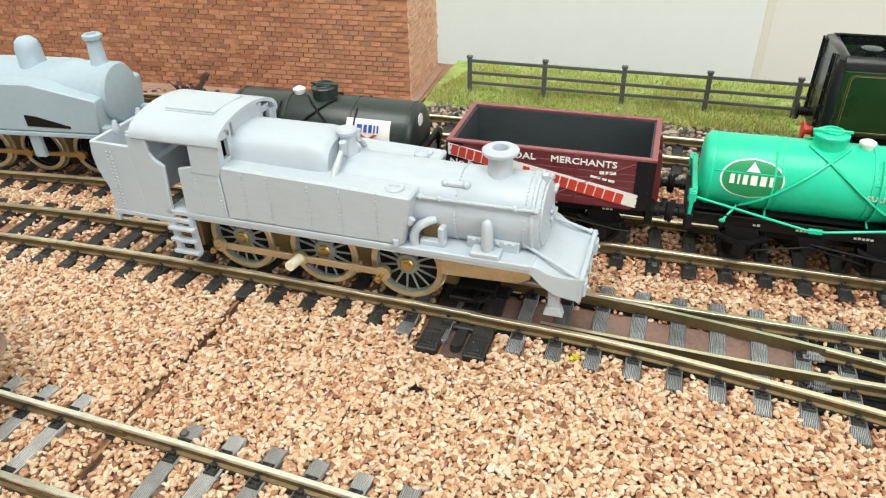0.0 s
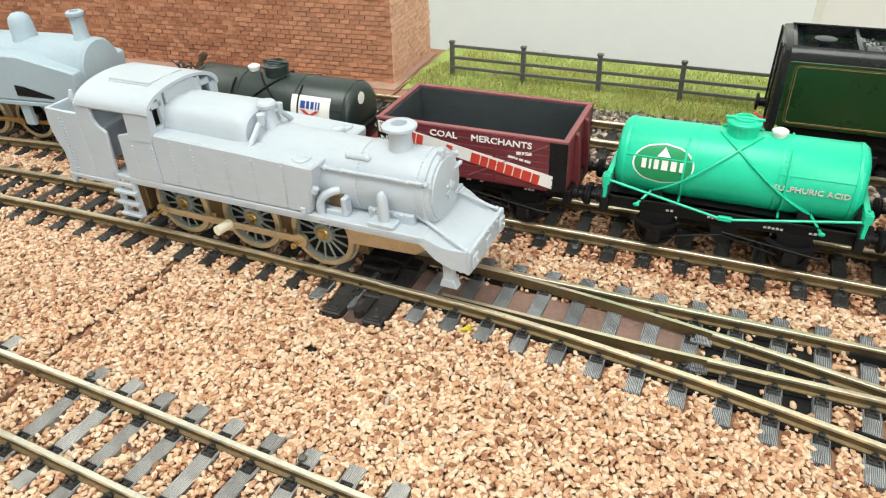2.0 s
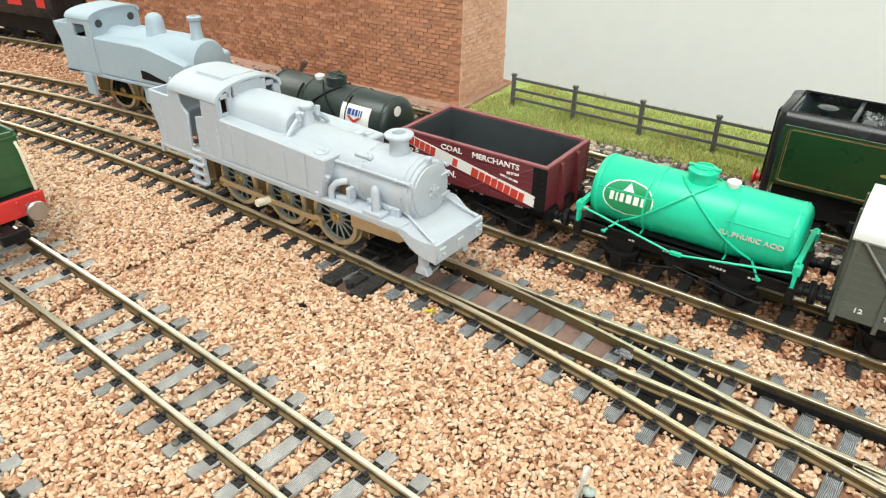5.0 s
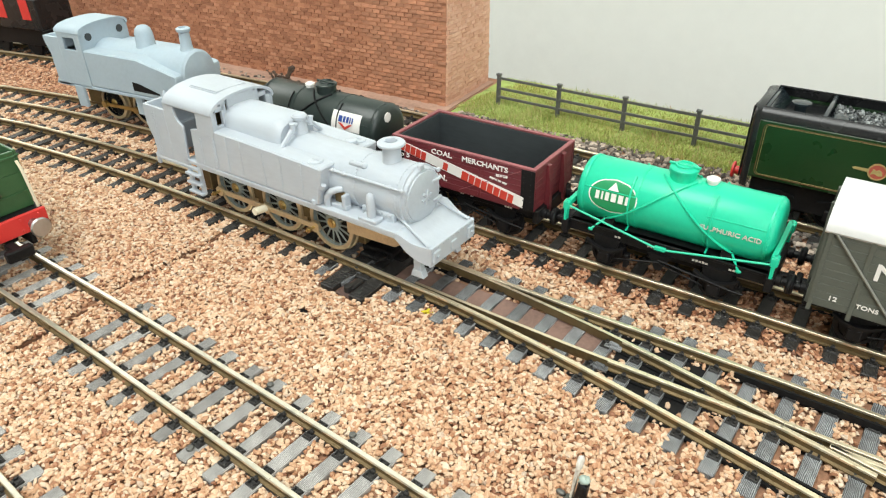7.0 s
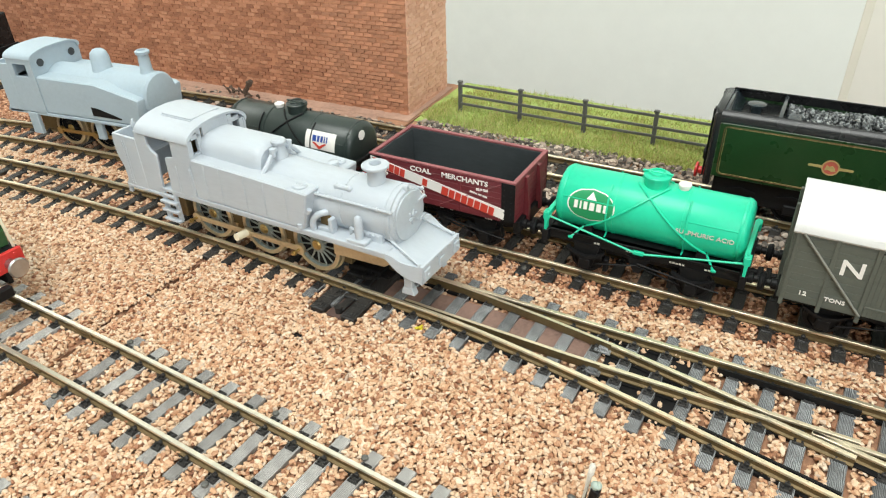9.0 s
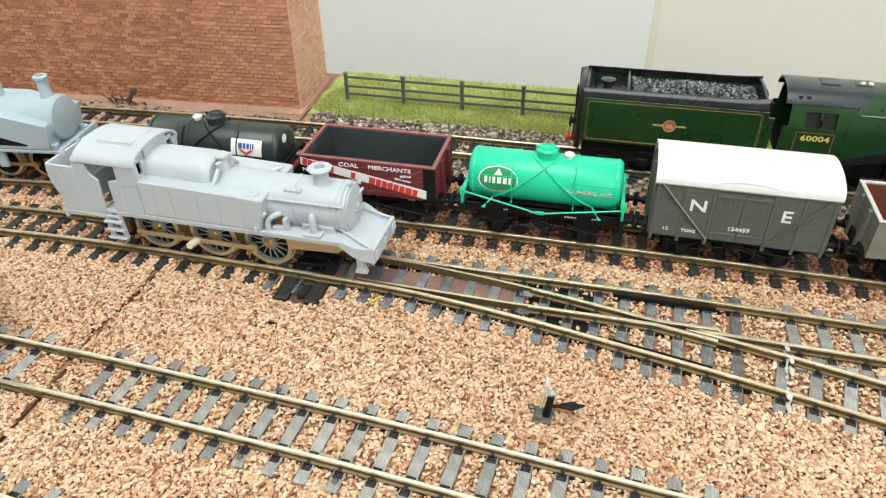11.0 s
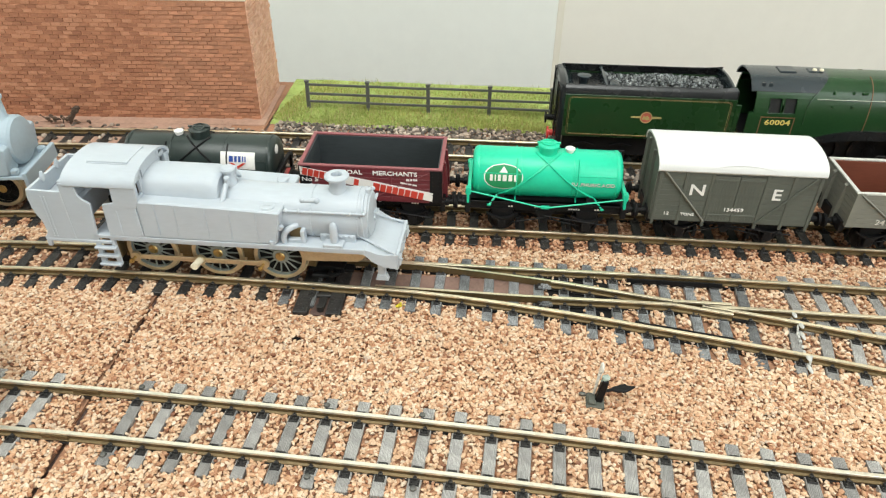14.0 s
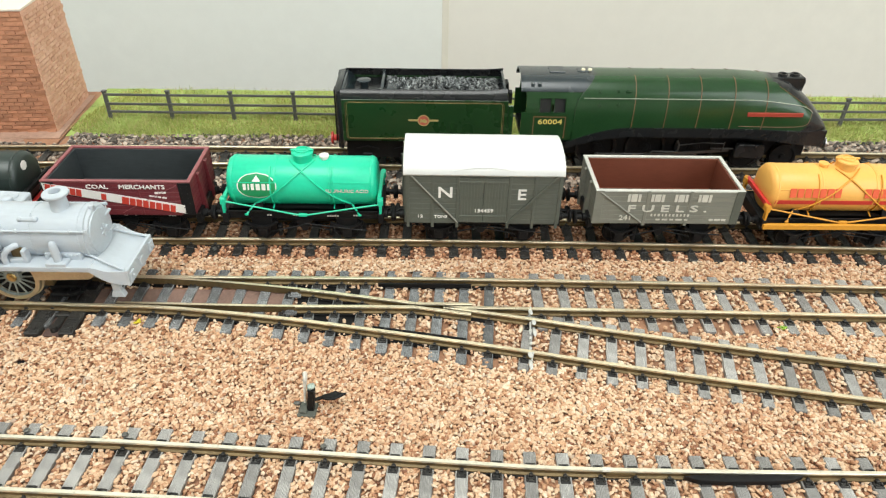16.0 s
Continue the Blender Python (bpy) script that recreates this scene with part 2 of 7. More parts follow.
CARD = paint("brick_card", (0.43, 0.2, 0.11), 0.8, vary=0.18, coarse=40, fine=900, bump=0.3)
# card of the wall's end, paled as if lit from the right
CARD_SIDE = paint("lit_end_card", (0.66, 0.4, 0.28), 0.8, vary=0.16, coarse=40, fine=900, bump=0.3)
BRICK = paint("printed_brick", (0.5, 0.235, 0.135), 0.75, vary=0.24, coarse=120, fine=1200, bump=0.5, rand=0.36)
PLINTH = paint("dusty_plinth_card", (0.36, 0.225, 0.165), 0.85, vary=0.25, coarse=60, fine=700, bump=0.3)
CREAM_CARD = paint("cream_card", (0.72, 0.64, 0.55), 0.8, vary=0.06, bump=0.1)
YELLOW_FOAM = paint("yellow_foam", (0.6, 0.5, 0.03), 0.9, vary=0.3, bump=0.6)
GRASS_FOAM = paint("green_foam", (0.25, 0.42, 0.05), 0.9, vary=0.3, bump=0.6)


# ---- building blocks ----
def bx(bm, x0, x1, y0, y1, z0, z1, bev=0.0, rot=None):
    r = bmesh.ops.create_cube(bm, size=1)
    m = Matrix.Translation(((x0 + x1) / 2, (y0 + y1) / 2, (z0 + z1) / 2)) @ (rot or Matrix()) @ Matrix.Diagonal((abs(x1 - x0), abs(y1 - y0), abs(z1 - z0), 1))
    bmesh.ops.transform(bm, matrix=m, verts=r["verts"])
    if bev:
        es = list({e for v in r["verts"] for e in v.link_edges})
        bmesh.ops.bevel(bm, geom=es, offset=bev, segments=1, affect="EDGES", profile=0.5)


def prism(bm, pts, axis, a, b, bev=0.0):
    """A flat outline pushed from a to b along an axis; pts are the other two coordinates in the order xyz."""
    def at(p, d):
        return {"x": (d, p[0], p[1]), "y": (p[0], d, p[1]), "z": (p[0], p[1], d)}[axis]
    lo, hi = [bm.verts.new(at(p, a)) for p in pts], [bm.verts.new(at(p, b)) for p in pts]
    fs = [bm.faces.new(lo[::-1]), bm.faces.new(hi)]
    k = len(pts)
    for i in range(k):
        fs.append(bm.faces.new((lo[i], lo[(i + 1) % k], hi[(i + 1) % k], hi[i])))
    bmesh.ops.recalc_face_normals(bm, faces=fs)
    if bev:
        es = list({e for v in lo + hi for e in v.link_edges})
        bmesh.ops.bevel(bm, geom=es, offset=bev, segments=1, affect="EDGES", profile=0.5)


def rod(bm, p, q, r, seg=8, r2=None):
    p, q = Vector(p), Vector(q)
    m = Matrix.Translation((p + q) / 2) @ (q - p).to_track_quat("Z", "Y").to_matrix().to_4x4()
    bmesh.ops.create_cone(bm, cap_ends=True, segments=seg, radius1=r, radius2=r if r2 is None else r2, depth=(q - p).length, matrix=m)


def wire(bm, pts, r, seg=6):
    """A bent round bar through the points, swept as one skin; a run that ends where it began is closed."""
    pts = [Vector(p) for p in pts]
    loop = (pts[0] - pts[-1]).length < 1e-6
    if loop:
        pts = pts[:-1]
    n = len(pts)
    rings, side = [], None
    for i, p in enumerate(pts):
        a = (p - pts[i - 1]).normalized() if i or loop else None
        b = (pts[(i + 1) % n] - p).normalized() if i < n - 1 or loop else None
        d = ((a or b) + (b or a)).normalized()
        side = d.orthogonal() if side is None else side - d * side.dot(d)
        side.normalize()
        up = d.cross(side)
        rings.append([bm.verts.new(p + (side * math.cos(2 * math.pi * k / seg) + up * math.sin(2 * math.pi * k / seg)) * r) for k in range(seg)])
    fs = []
    for a, b in list(zip(rings, rings[1:])) + ([(rings[-1], rings[0])] if loop else []):
        fs += [bm.faces.new((a[k], a[(k + 1) % seg], b[(k + 1) % seg], b[k])) for k in range(seg)]
    if not loop:
        fs += [bm.faces.new(rings[0][::-1]), bm.faces.new(rings[-1])]
    bmesh.ops.recalc_face_normals(bm, faces=fs)


def lathe(bm, profile, centre, axis="z", seg=24, ring=False):
    """Turns rows of (radius, height) about an axis through centre."""
    c = Vector(centre)
    rings = []
    for r, h in profile:
        row = []
        for i in range(seg):
            a = 2 * math.pi * i / seg
            u, v = max(r, 0.01) * math.cos(a), max(r, 0.01) * math.sin(a)
            row.append(bm.verts.new(c + Vector({"z": (u, v, h), "y": (u, h, v), "x": (h, u, v)}[axis])))
        rings.append(row)
    fs = []
    for a, b in zip(rings, rings[1:]):
        for i in range(seg):
            fs.append(bm.faces.new((a[i], a[(i + 1) % seg], b[(i + 1) % seg], b[i])))
    if ring:
        for i in range(seg):
            fs.append(bm.faces.new((rings[-1][i], rings[-1][(i + 1) % seg], rings[0][(i + 1) % seg], rings[0][i])))
    else:
        fs += [bm.faces.new(rings[0][::-1]), bm.faces.new(rings[-1])]
    bmesh.ops.recalc_face_normals(bm, faces=fs)


def ball(bm, c, r, sub=1, squash=(1, 1, 1)):
    bmesh.ops.create_icosphere(bm, subdivisions=sub, radius=r, matrix=Matrix.Translation(c) @ Matrix.Diagonal((*squash, 1)))


def loft(bm, rows):
    """Joins outlines of equal length, one after the other, and closes both ends."""
    rings = [[bm.verts.new(p) for p in row] for row in rows]
    fs = [bm.faces.new(rings[0]), bm.faces.new(rings[-1])]
    k = len(rings[0])
    for a, b in zip(rings, rings[1:]):
        for i in range(k):
            fs.append(bm.faces.new((a[i], a[(i + 1) % k], b[(i + 1) % k], b[i])))
    bmesh.ops.recalc_face_normals(bm, faces=fs)


def mesh_of(name, bm, mat, angle=35):
    bmesh.ops.scale(bm, vec=(U, U, U), verts=bm.verts)
    me = bpy.data.meshes.new(name)
    bm.to_mesh(me)
    bm.free()
    me.polygons.foreach_set("use_smooth", [True] * len(me.polygons))
    me.set_sharp_from_angle(angle=radians(angle))
    me.materials.append(mat)
    return me


def part(name, bm, mat, parent, label=""):
    ob = new(name, mesh_of(name, bm, mat))
    ob.parent = parent
    return tagged(ob, label=label) if label else ob


def piece(name, me, parent, m):
    """One more object on a mesh that others use too."""
    ob = new(name, me)
    ob.parent = parent
    ob.matrix_basis = m
    return ob


def thing(name, x, y, z=0.0, rz=0.0, label="", category="", group="", kind=""):
    ob = new(name)
    ob.empty_display_size = 0.005
    ob.matrix_basis = pose(x * U, y * U, z * U, 0, 0, rz)
    return tagged(ob, label, category, group, kind)


def solid(name, bm, mat, label, category="", kind="", group=""):
    return tagged(new(name, mesh_of(name, bm, mat)), label, category, group, kind)


def place(x, y, z=0.0, rx=0, ry=0, rz=0):
    return pose(x * U, y * U, z * U, rx, ry, rz)


def words(name, text, size, parent, m, mat, deep=0.12, label="", wide=1.0):
    """Letters of the built-in font as a thin raised mesh; size is the capitals' height."""
    cu = bpy.data.curves.new(name, "FONT")
    cu.body, cu.size, cu.align_x, cu.align_y, cu.extrude, cu.offset, cu.resolution_u = text, size * 1.38 * U, "CENTER", "CENTER", deep * U, size * 0.018 * U, 2
    tmp = bpy.data.objects.new(name, cu)
    me = bpy.data.meshes.new_from_object(tmp)
    bpy.data.objects.remove(tmp)
    me.materials.clear()
    me.materials.append(mat)
    ob = new(name, me)
    ob.parent = parent
    ob.matrix_basis = m @ Matrix.Diagonal((wide, 1, 1, 1))
    return tagged(ob, label=label) if label else ob


BAR_MESHES = {}


def bars(name, widths, height, gap, parent, m, mat, label=""):
    """Plain upright bars in a row, each an object of its own, for writing that is not spelt out."""
    x = -(sum(widths) + gap * (len(widths) - 1)) / 2
    for w in widths:
        key = (w, height, mat.name)
        if key not in BAR_MESHES:
            bm = bmesh.new()
            bx(bm, -w / 2, w / 2, -height / 2, height / 2, -0.1, 0.1)
            BAR_MESHES[key] = mesh_of("sign_bar", bm, mat)
        piece("sign_bar", BAR_MESHES[key], parent, m @ place(x + w / 2, 0))
        x += w + gap


def boards(parent, mat, back, rows, name="side"):
    """A panel with its planks: a backing sheet, and each plank an object of its own on it."""
    bm = bmesh.new()
    bx(bm, *back)
    ob = part(name, bm, mat, parent)
    shared = {}
    for x0, x1, y0, y1, z0, z1 in rows:
        key = tuple(round(v, 3) for v in (x1 - x0, y1 - y0, z1 - z0))
        if key not in shared:
            bm = bmesh.new()
            bx(bm, -key[0] / 2, key[0] / 2, -key[1] / 2, key[1] / 2, -key[2] / 2, key[2] / 2, 0.07)
            shared[key] = mesh_of("plank", bm, mat)
        piece("plank", shared[key], ob, place((x0 + x1) / 2, (y0 + y1) / 2, (z0 + z1) / 2))
    return ob


FACE = pose(0, 0, 0, 90, 0, 0)  # turns flat writing upright, facing -y


# ---- the room and the baseboard ----
def room():
    bm = bmesh.new()
    bx(bm, 130, 2300, 900, 960, -400, 1830)
    solid("wall_north", bm, PLASTER, "cream painted room wall behind the layout", "wall", "structure")
    bm = bmesh.new()
    bx(bm, -2200, 129.9, 898, 960, -400, 1830)
    solid("wall_north_panel", bm, PLASTER_B, "white painted board panel on the room wall", "wall", "structure")
    bm = bmesh.new()
    bx(bm, 125.5, 134.5, 897.2, 899.9, -400, 1830, 0.6)
    solid("trim", bm, SEAM, "yellowed cover strip over a joint of the wall panels", "trim", "structure")
    for name, a in (("wall_south", (-2200, 2300, -2460, -2400)), ("wall_west", (-2260, -2200, -2400, 960)), ("wall_east", (2300, 2360, -2400, 960))):
        bm = bmesh.new()
        bx(bm, *a, -400, 1830)
        solid(name, bm, PLASTER, "plain cream painted room wall", "wall", "structure")
    bm = bmesh.new()
    bx(bm, -2200, 2300, -2400, 960, 1830, 1900)
    solid("ceiling", bm, PLASTER_B, "plain white ceiling", "ceiling", "structure")
    bm = bmesh.new()
    bx(bm, -2200, 2300, -2400, 960, -440, -400)
    solid("floor", bm, DARK_BOARD, "plain brown floor under the layout", "floor", "structure")


room()

BOARD_GAP = (-78.0, -71.5)  # where two boards of the layout meet


def baseboard():
    for name, x0, x1 in (("ground", -700, BOARD_GAP[0] + 2.4), ("ground_east", BOARD_GAP[1] - 2.4, 700)):
        bm = bmesh.new()
        bx(bm, x0, x1, -60, 232, -22, -1.6)
        bx(bm, x0, x1, 232, 340, -22, -1.75)
        solid(name, bm, GROUND, "sandy grit scenic base of the model railway board", "ground", "structure")
    bm = bmesh.new()
    bx(bm, -690, 690, -40, 325, -400, -22)
    solid("baseboard_support", bm, DARK_BOARD, "plain dark timber plinth under the baseboards", "plinth", "structure")
    bm = bmesh.new()
    bx(bm, BOARD_GAP[0] + 2.4, BOARD_GAP[1] - 2.4, -60, 340, -22, -2.6)
    solid("board_joint", bm, DARK_BOARD, "dark brown timber joint between two baseboards", "joint", "structure")


baseboard()


# ---- tracks ----
def spline(ctrl, step=2.0):
    """A smooth line through a few plan points, as evenly spaced points with their directions."""
    pts = [Vector(c) for c in ctrl]
    pts = [pts[0] * 2 - pts[1], *pts, pts[-1] * 2 - pts[-2]]
    raw = []
    for a, b, c, d in zip(pts, pts[1:], pts[2:], pts[3:]):
        for i in range(40):
            t = i / 40
            raw.append(0.5 * ((2 * b) + (c - a) * t + (2 * a - 5 * b + 4 * c - d) * t * t + (3 * b - a - 3 * c + d) * t ** 3))
    raw.append(pts[-2])
    out, due, run = [], 0.0, 0.0
    for p, q in zip(raw, raw[1:]):
        seg = (q - p).length
        while due <= run + seg:
            out.append((p + (q - p) * ((due - run) / seg), (q - p).normalized()))
            due += step
        run += seg
    return out


def y_at(line, x):
    return min(line, key=lambda pd: abs(pd[0].x - x))[0].y


T0 = spline([(-300, 52), (-85, 37), (-28, 33), (60, 25), (200, 10)])
T1 = spline([(-420, 94), (-200, 89), (-100, 86.3), (-60, 85.2), (-20, 83.4), (28, 81.0), (75, 77.8), (120, 74.3), (150, 72.4), (210, 71.2), (420, 69)])
T2 = spline([(-420, 104), (-330, 127), (-240, 146), (-200, 151.5), (-160, 155.2), (-120, 157), (-80, 157.5), (-40, 156.8), (0, 155.9), (50, 155.6), (100, 155.6), (170, 154.6), (280, 152.2), (460, 148)])
T2B = spline([(-16, 156.0), (20, 154.6), (62, 149.3), (100, 142.5), (136, 135.6), (172, 127.9), (206, 121.2), (249, 113.4), (330, 100), (420, 84)])
T3 = spline([(-460, 122), (-330, 162), (-254, 180), (-200, 188.5), (-145, 194), (-100, 196), (0, 196.5), (100, 196.5), (180, 195.4), (290, 193), (460, 188)])
T4 = spline([(-480, 199), (-300, 237), (-200, 250), (-100, 256), (0, 257.5), (150, 257.5), (460, 257)])
HALF, RT = 8.3, 2.8  # rail centres from the track's middle; rail tops over the sleepers' tops
RAIL_FORM = [(-1.0, 0.02), (1.0, 0.02), (1.0, 0.35), (0.32, 0.65), (0.32, 1.85), (0.58, 2.1), (0.58, 2.68), (0.46, 2.8), (-0.46, 2.8), (-0.58, 2.68), (-0.58, 2.1), (-0.32, 1.85), (-0.32, 0.65), (-1.0, 0.35)]


def rail(parent, line, off, x0=-1e9, x1=1e9, form=RAIL_FORM, mat=None, name="rail", lift=0.0, label=""):
    bm = bmesh.new()
    rings = []
    for p, d in line:
        o = off(p.x) if callable(off) else off
        q = p + Vector((-d.y, d.x)) * o
        if x0 <= q.x <= x1:
            n = Vector((-d.y, d.x))
            rings.append([bm.verts.new((q.x + n.x * u, q.y + n.y * u, v + lift)) for u, v in form])
    k = len(form)
    fs = []
    for a, b in zip(rings, rings[1:]):
        for i in range(k):
            fs.append(bm.faces.new((a[i], a[(i + 1) % k], b[(i + 1) % k], b[i])))
    fs += [bm.faces.new(rings[0][::-1]), bm.faces.new(rings[-1])]
    bmesh.ops.recalc_face_normals(bm, faces=fs)
    ob = part(name, bm, mat or RAIL, parent, label)
    if not mat or mat is RAIL or mat is RAIL_OLD:
        ob.data.materials.append(RAIL_SIDE)
        for p in ob.data.polygons:
            if p.center.z < (2.0 + lift) * U:
                p.material_index = 1
    return ob


FOOT = []  # ground that sleepers cover: middle, direction, half length, half width


def sleeper_mesh(half, chairs=(-HALF, HALF), wide=1.8, mat=None):
    bm = bmesh.new()
    bx(bm, -wide, wide, -half, half, -2.0, 0.0, 0.22)
    top = set(bm.faces)
    for c in chairs:
        bx(bm, -1.35, 1.35, c - 3.1, c + 3.1, -0.05, 0.2, 0.06)
        for e in (-1, 1):
            bx(bm, -0.6, 0.6, c + e * 0.66, c + e * 1.5, 0.1, 1.05, 0.12)
            bx(bm, -0.28, 0.28, c + e * 0.6, c + e * 0.95, 0.95, 1.3)
            bx(bm, -1.25, 1.25, c + e * 2.65, c + e * 3.0, 0.15, 0.5, 0.08)
            for d in (-1.02, 1.02):
                bx(bm, d - 0.2, d + 0.2, c + e * 0.7, c + e * 2.7, 0.15, 0.48, 0.08)
                rod(bm, (d * 0.8, c + e * 2.15, 0.1), (d * 0.8, c + e * 2.15, 0.75), 0.32, 6)
    for f in bm.faces:
        f.material_index = 0 if f in top else 1
    me = mesh_of("sleeper", bm, mat or SLEEPER)
    me.materials.append(CHAIR)
    return me


PLAIN = sleeper_mesh(15.5)
PLAIN_DARK = sleeper_mesh(15.5, mat=SLEEPER_DARK)


def sleepers(parent, line, pitch, x0, x1, phase, skip=(), me=None, half=15.5):
    """Sleepers at an even pitch; phase is the x of one of them."""
    run, marks = 0.0, []
    for (p, d), (q, _) in zip(line, line[1:]):
        marks.append((run, p, d))
        run += (q - p).length
    s0 = min(marks, key=lambda m: abs(m[1].x - phase))[0]
    k0 = -int(s0 / pitch)
    for k in range(k0, k0 + int(run / pitch) + 1):
        s = s0 + k * pitch
        i = min(len(marks) - 1, max(0, int(s / 2.0)))
        r, p, d = marks[i]
        p = p + d * (s - r)
        if x0 <= p.x <= x1 and not any(a < p.x < b for a, b in skip):
            ang = math.degrees(math.atan2(d.y, d.x)) + random.uniform(-0.8, 0.8)
            piece("sleeper", me or PLAIN, parent, place(p.x, p.y, random.uniform(-0.12, 0.0), 0, 0, ang))
            FOOT.append((p.x, p.y, ang, half, 1.8))


def plain_track(label, line, pitch, x0, x1, phase, skip=(), joints=(), me=None, mat=None):
    t = thing("railway_track", 0, 0, 0, 0, label, "track", "tracks of the layout")
    for s in (-HALF, HALF):
        rail(t, line, s, x0, x1, mat=mat)
        for j in joints:
            rail(t, line, s, j - 5, j + 5, [(-0.85, 0.6), (0.85, 0.6), (0.85, 1.9), (-0.85, 1.9)], RAIL_SIDE, "rail_joiner")
        # web below the rail, which also draws the shade beside it
        rail(t, line, s, x0, x1, [(-1.1, -1.2), (1.1, -1.2), (1.1, -0.35), (-1.1, -0.35)], CHAIR, "web_strip")
    sleepers(t, line, pitch, x0, x1, phase, skip, me)
    return t


plain_track("short stretch of brass-coloured track at the board's front", T0, 9.5, -260, 160, -28)
track_front = plain_track("front siding of brass-coloured rails on grey-black sleepers", T1, 9.5, -400, 400, -61, [(-84.5, -66)], [-76, 163])
plain_track("wagon siding with dull brass-coloured rails in pale ballast", T3, 9.45, -420, 420, 17.4, [], [], PLAIN_DARK, RAIL_OLD)
plain_track("rear running line with dull rails in grey ballast", T4, 9.5, -440, 440, 30, [], [], PLAIN_DARK, RAIL_OLD)


def guard_strip():
    bm = bmesh.new()
    prism(bm, [(180.5, 78.6), (184, 77.2), (190, 76.8), (204, 76.9), (210, 77.4), (213.5, 78.7), (210, 78.9), (184, 78.9)], "z", 0.4, 2.3, 0.15)
    part("guard_strip", bm, BLACK, track_front, "black plastic strip inside a rail")
    bm = bmesh.new()
    rod(bm, (158.5, 80.3, 2.6), (160.8, 80.3, 2.6), 0.7, 8)
    part("rail_filler", bm, paint("pale_solder", (0.6, 0.58, 0.52), 0.4, vary=0.2, bump=0.2), track_front, "pale blob on a rail joint")


guard_strip()
GAUGE = 8.0  # the turnout is a little narrower
FILLER = paint("dried_glue", (0.5, 0.5, 0.47), 0.4, vary=0.2, bump=0.2)


def turnout():
    t = thing("railway_turnout", 0, 0, 0, 0, "turnout with brass-coloured rails and black plastic frog", "track", "tracks of the layout")
    rail(t, T2, GAUGE, -400, 430, mat=RAIL_OLD)
    rail(t, T2, -GAUGE, -400, -13, mat=RAIL_OLD)
    rail(t, T2B, -GAUGE, -15, 400, mat=RAIL_OLD)
    # the blades and the closure rails behind them
    rail(t, T2B, lambda x: GAUGE - 0.4 * max(0.0, min(1.0, (55 - x) / 50)), 6, 66, [(-0.35, 0.02), (0.4, 0.02), (0.5, 2.75), (-0.5, 2.75)], RAIL_OLD, "switch_blade", label="narrow brass-coloured switch blade")
    rail(t, T2, lambda x: -GAUGE + max(0.0, min(1.0, (55 - x) / 60)) * 1.3, 2, 66, [(-0.35, 0.02), (0.4, 0.02), (0.5, 2.75), (-0.5, 2.75)], RAIL_OLD, "switch_blade", label="narrow brass-coloured switch blade")
    rail(t, T2B, GAUGE, 63, 107, mat=RAIL_OLD)
    rail(t, T2, -GAUGE, 63, 107, mat=RAIL_OLD)
    rail(t, T2B, GAUGE, 115, 400, mat=RAIL_OLD)
    rail(t, T2, -GAUGE, 115.5, 430, mat=RAIL_OLD)
    # wing rails, check rails and the frog's casting
    rail(t, T2, -GAUGE + 1.9, 105, 128, mat=RAIL_OLD)
    rail(t, T2B, GAUGE - 1.9, 105, 127, mat=RAIL_OLD)
    flat = [(-0.4, 0.02), (0.4, 0.02), (0.34, 1.9), (-0.34, 1.9)]
    rail(t, T2, GAUGE - 2.2, 92, 128, flat, BLACK, "check_rail", label="black plastic check rail")
    rail(t, T2B, -GAUGE + 2.2, 91, 125, flat, BLACK, "check_rail", label="black plastic check rail")
    bm = bmesh.new()
    prism(bm, [(108, 148.8), (130, 145.8), (131, 142.0), (108, 147.6)], "z", 0.02, 0.3)
    part("frog_base", bm, BLACK, t, "black plastic frog base")
    # moulded strips that join the timbers, also drawing the dark shade along the rails
    under = [(-1.7, -1.2), (1.7, -1.2), (1.7, -0.2), (-1.7, -0.2)]
    for line, off, a, b in ((T2, GAUGE, -30, 140), (T2B, -GAUGE, -10, 140), (T2B, GAUGE, 62, 118), (T2, -GAUGE, 62, 118)):
        rail(t, line, off, a, b, under, BLACK, "web_strip")
    # long timbers under both roads
    made = {}
    x = -29.0
    while x < 138:
        near = y_at(T2B, x) - 15.5 if x > -16 else 139.5
        far = y_at(T2, x) + 15.8
        if abs(x + 15.5) < 4.5:
            x += 8.95
            continue
        chairs = (y_at(T2, x) + GAUGE, (y_at(T2B, x) if x > -16 else 155) - GAUGE) + ((y_at(T2B, x) + GAUGE, y_at(T2, x) - GAUGE) if 58 < x else ())
        mid = (near + far) / 2
        me = sleeper_mesh((far - near) / 2, [c - mid for c in chairs], mat=SLEEPER_MID)
        piece("sleeper", me, t, place(x, mid, -0.03, 0, 0, random.uniform(-1, 0.6) - max(0, x) * 0.03))
        FOOT.append((x, mid, 0, (far - near) / 2, 1.8))
        x += 8.95
    sleepers(t, T2, 9.5, -400, -33, -38, (), PLAIN_DARK)
    sleepers(t, T2, 9.7, 143, 430, 151)
    short = sleeper_mesh(14.2, (-GAUGE, GAUGE))
    sleepers(t, T2B, 9.4, 141, 400, 145, (), short, 14.2)
    # brown web between the timbers under the blades
    bm = bmesh.new()
    bx(bm, -12, 62, 151.5, 160.5, -1.5, -0.75, 0.1)
    part("web_plate", bm, WEB_BROWN, t, "brown plastic web between sleepers")
    # bare black moulding behind the blades, and the blades' hinge
    bm = bmesh.new()
    prism(bm, [(64, 141.6), (86, 137.6), (86, 162.6), (64, 162.6)], "z", -1.5, -0.7)
    part("hinge_plate", bm, BLACK, t, "bare black plastic web behind the blades")
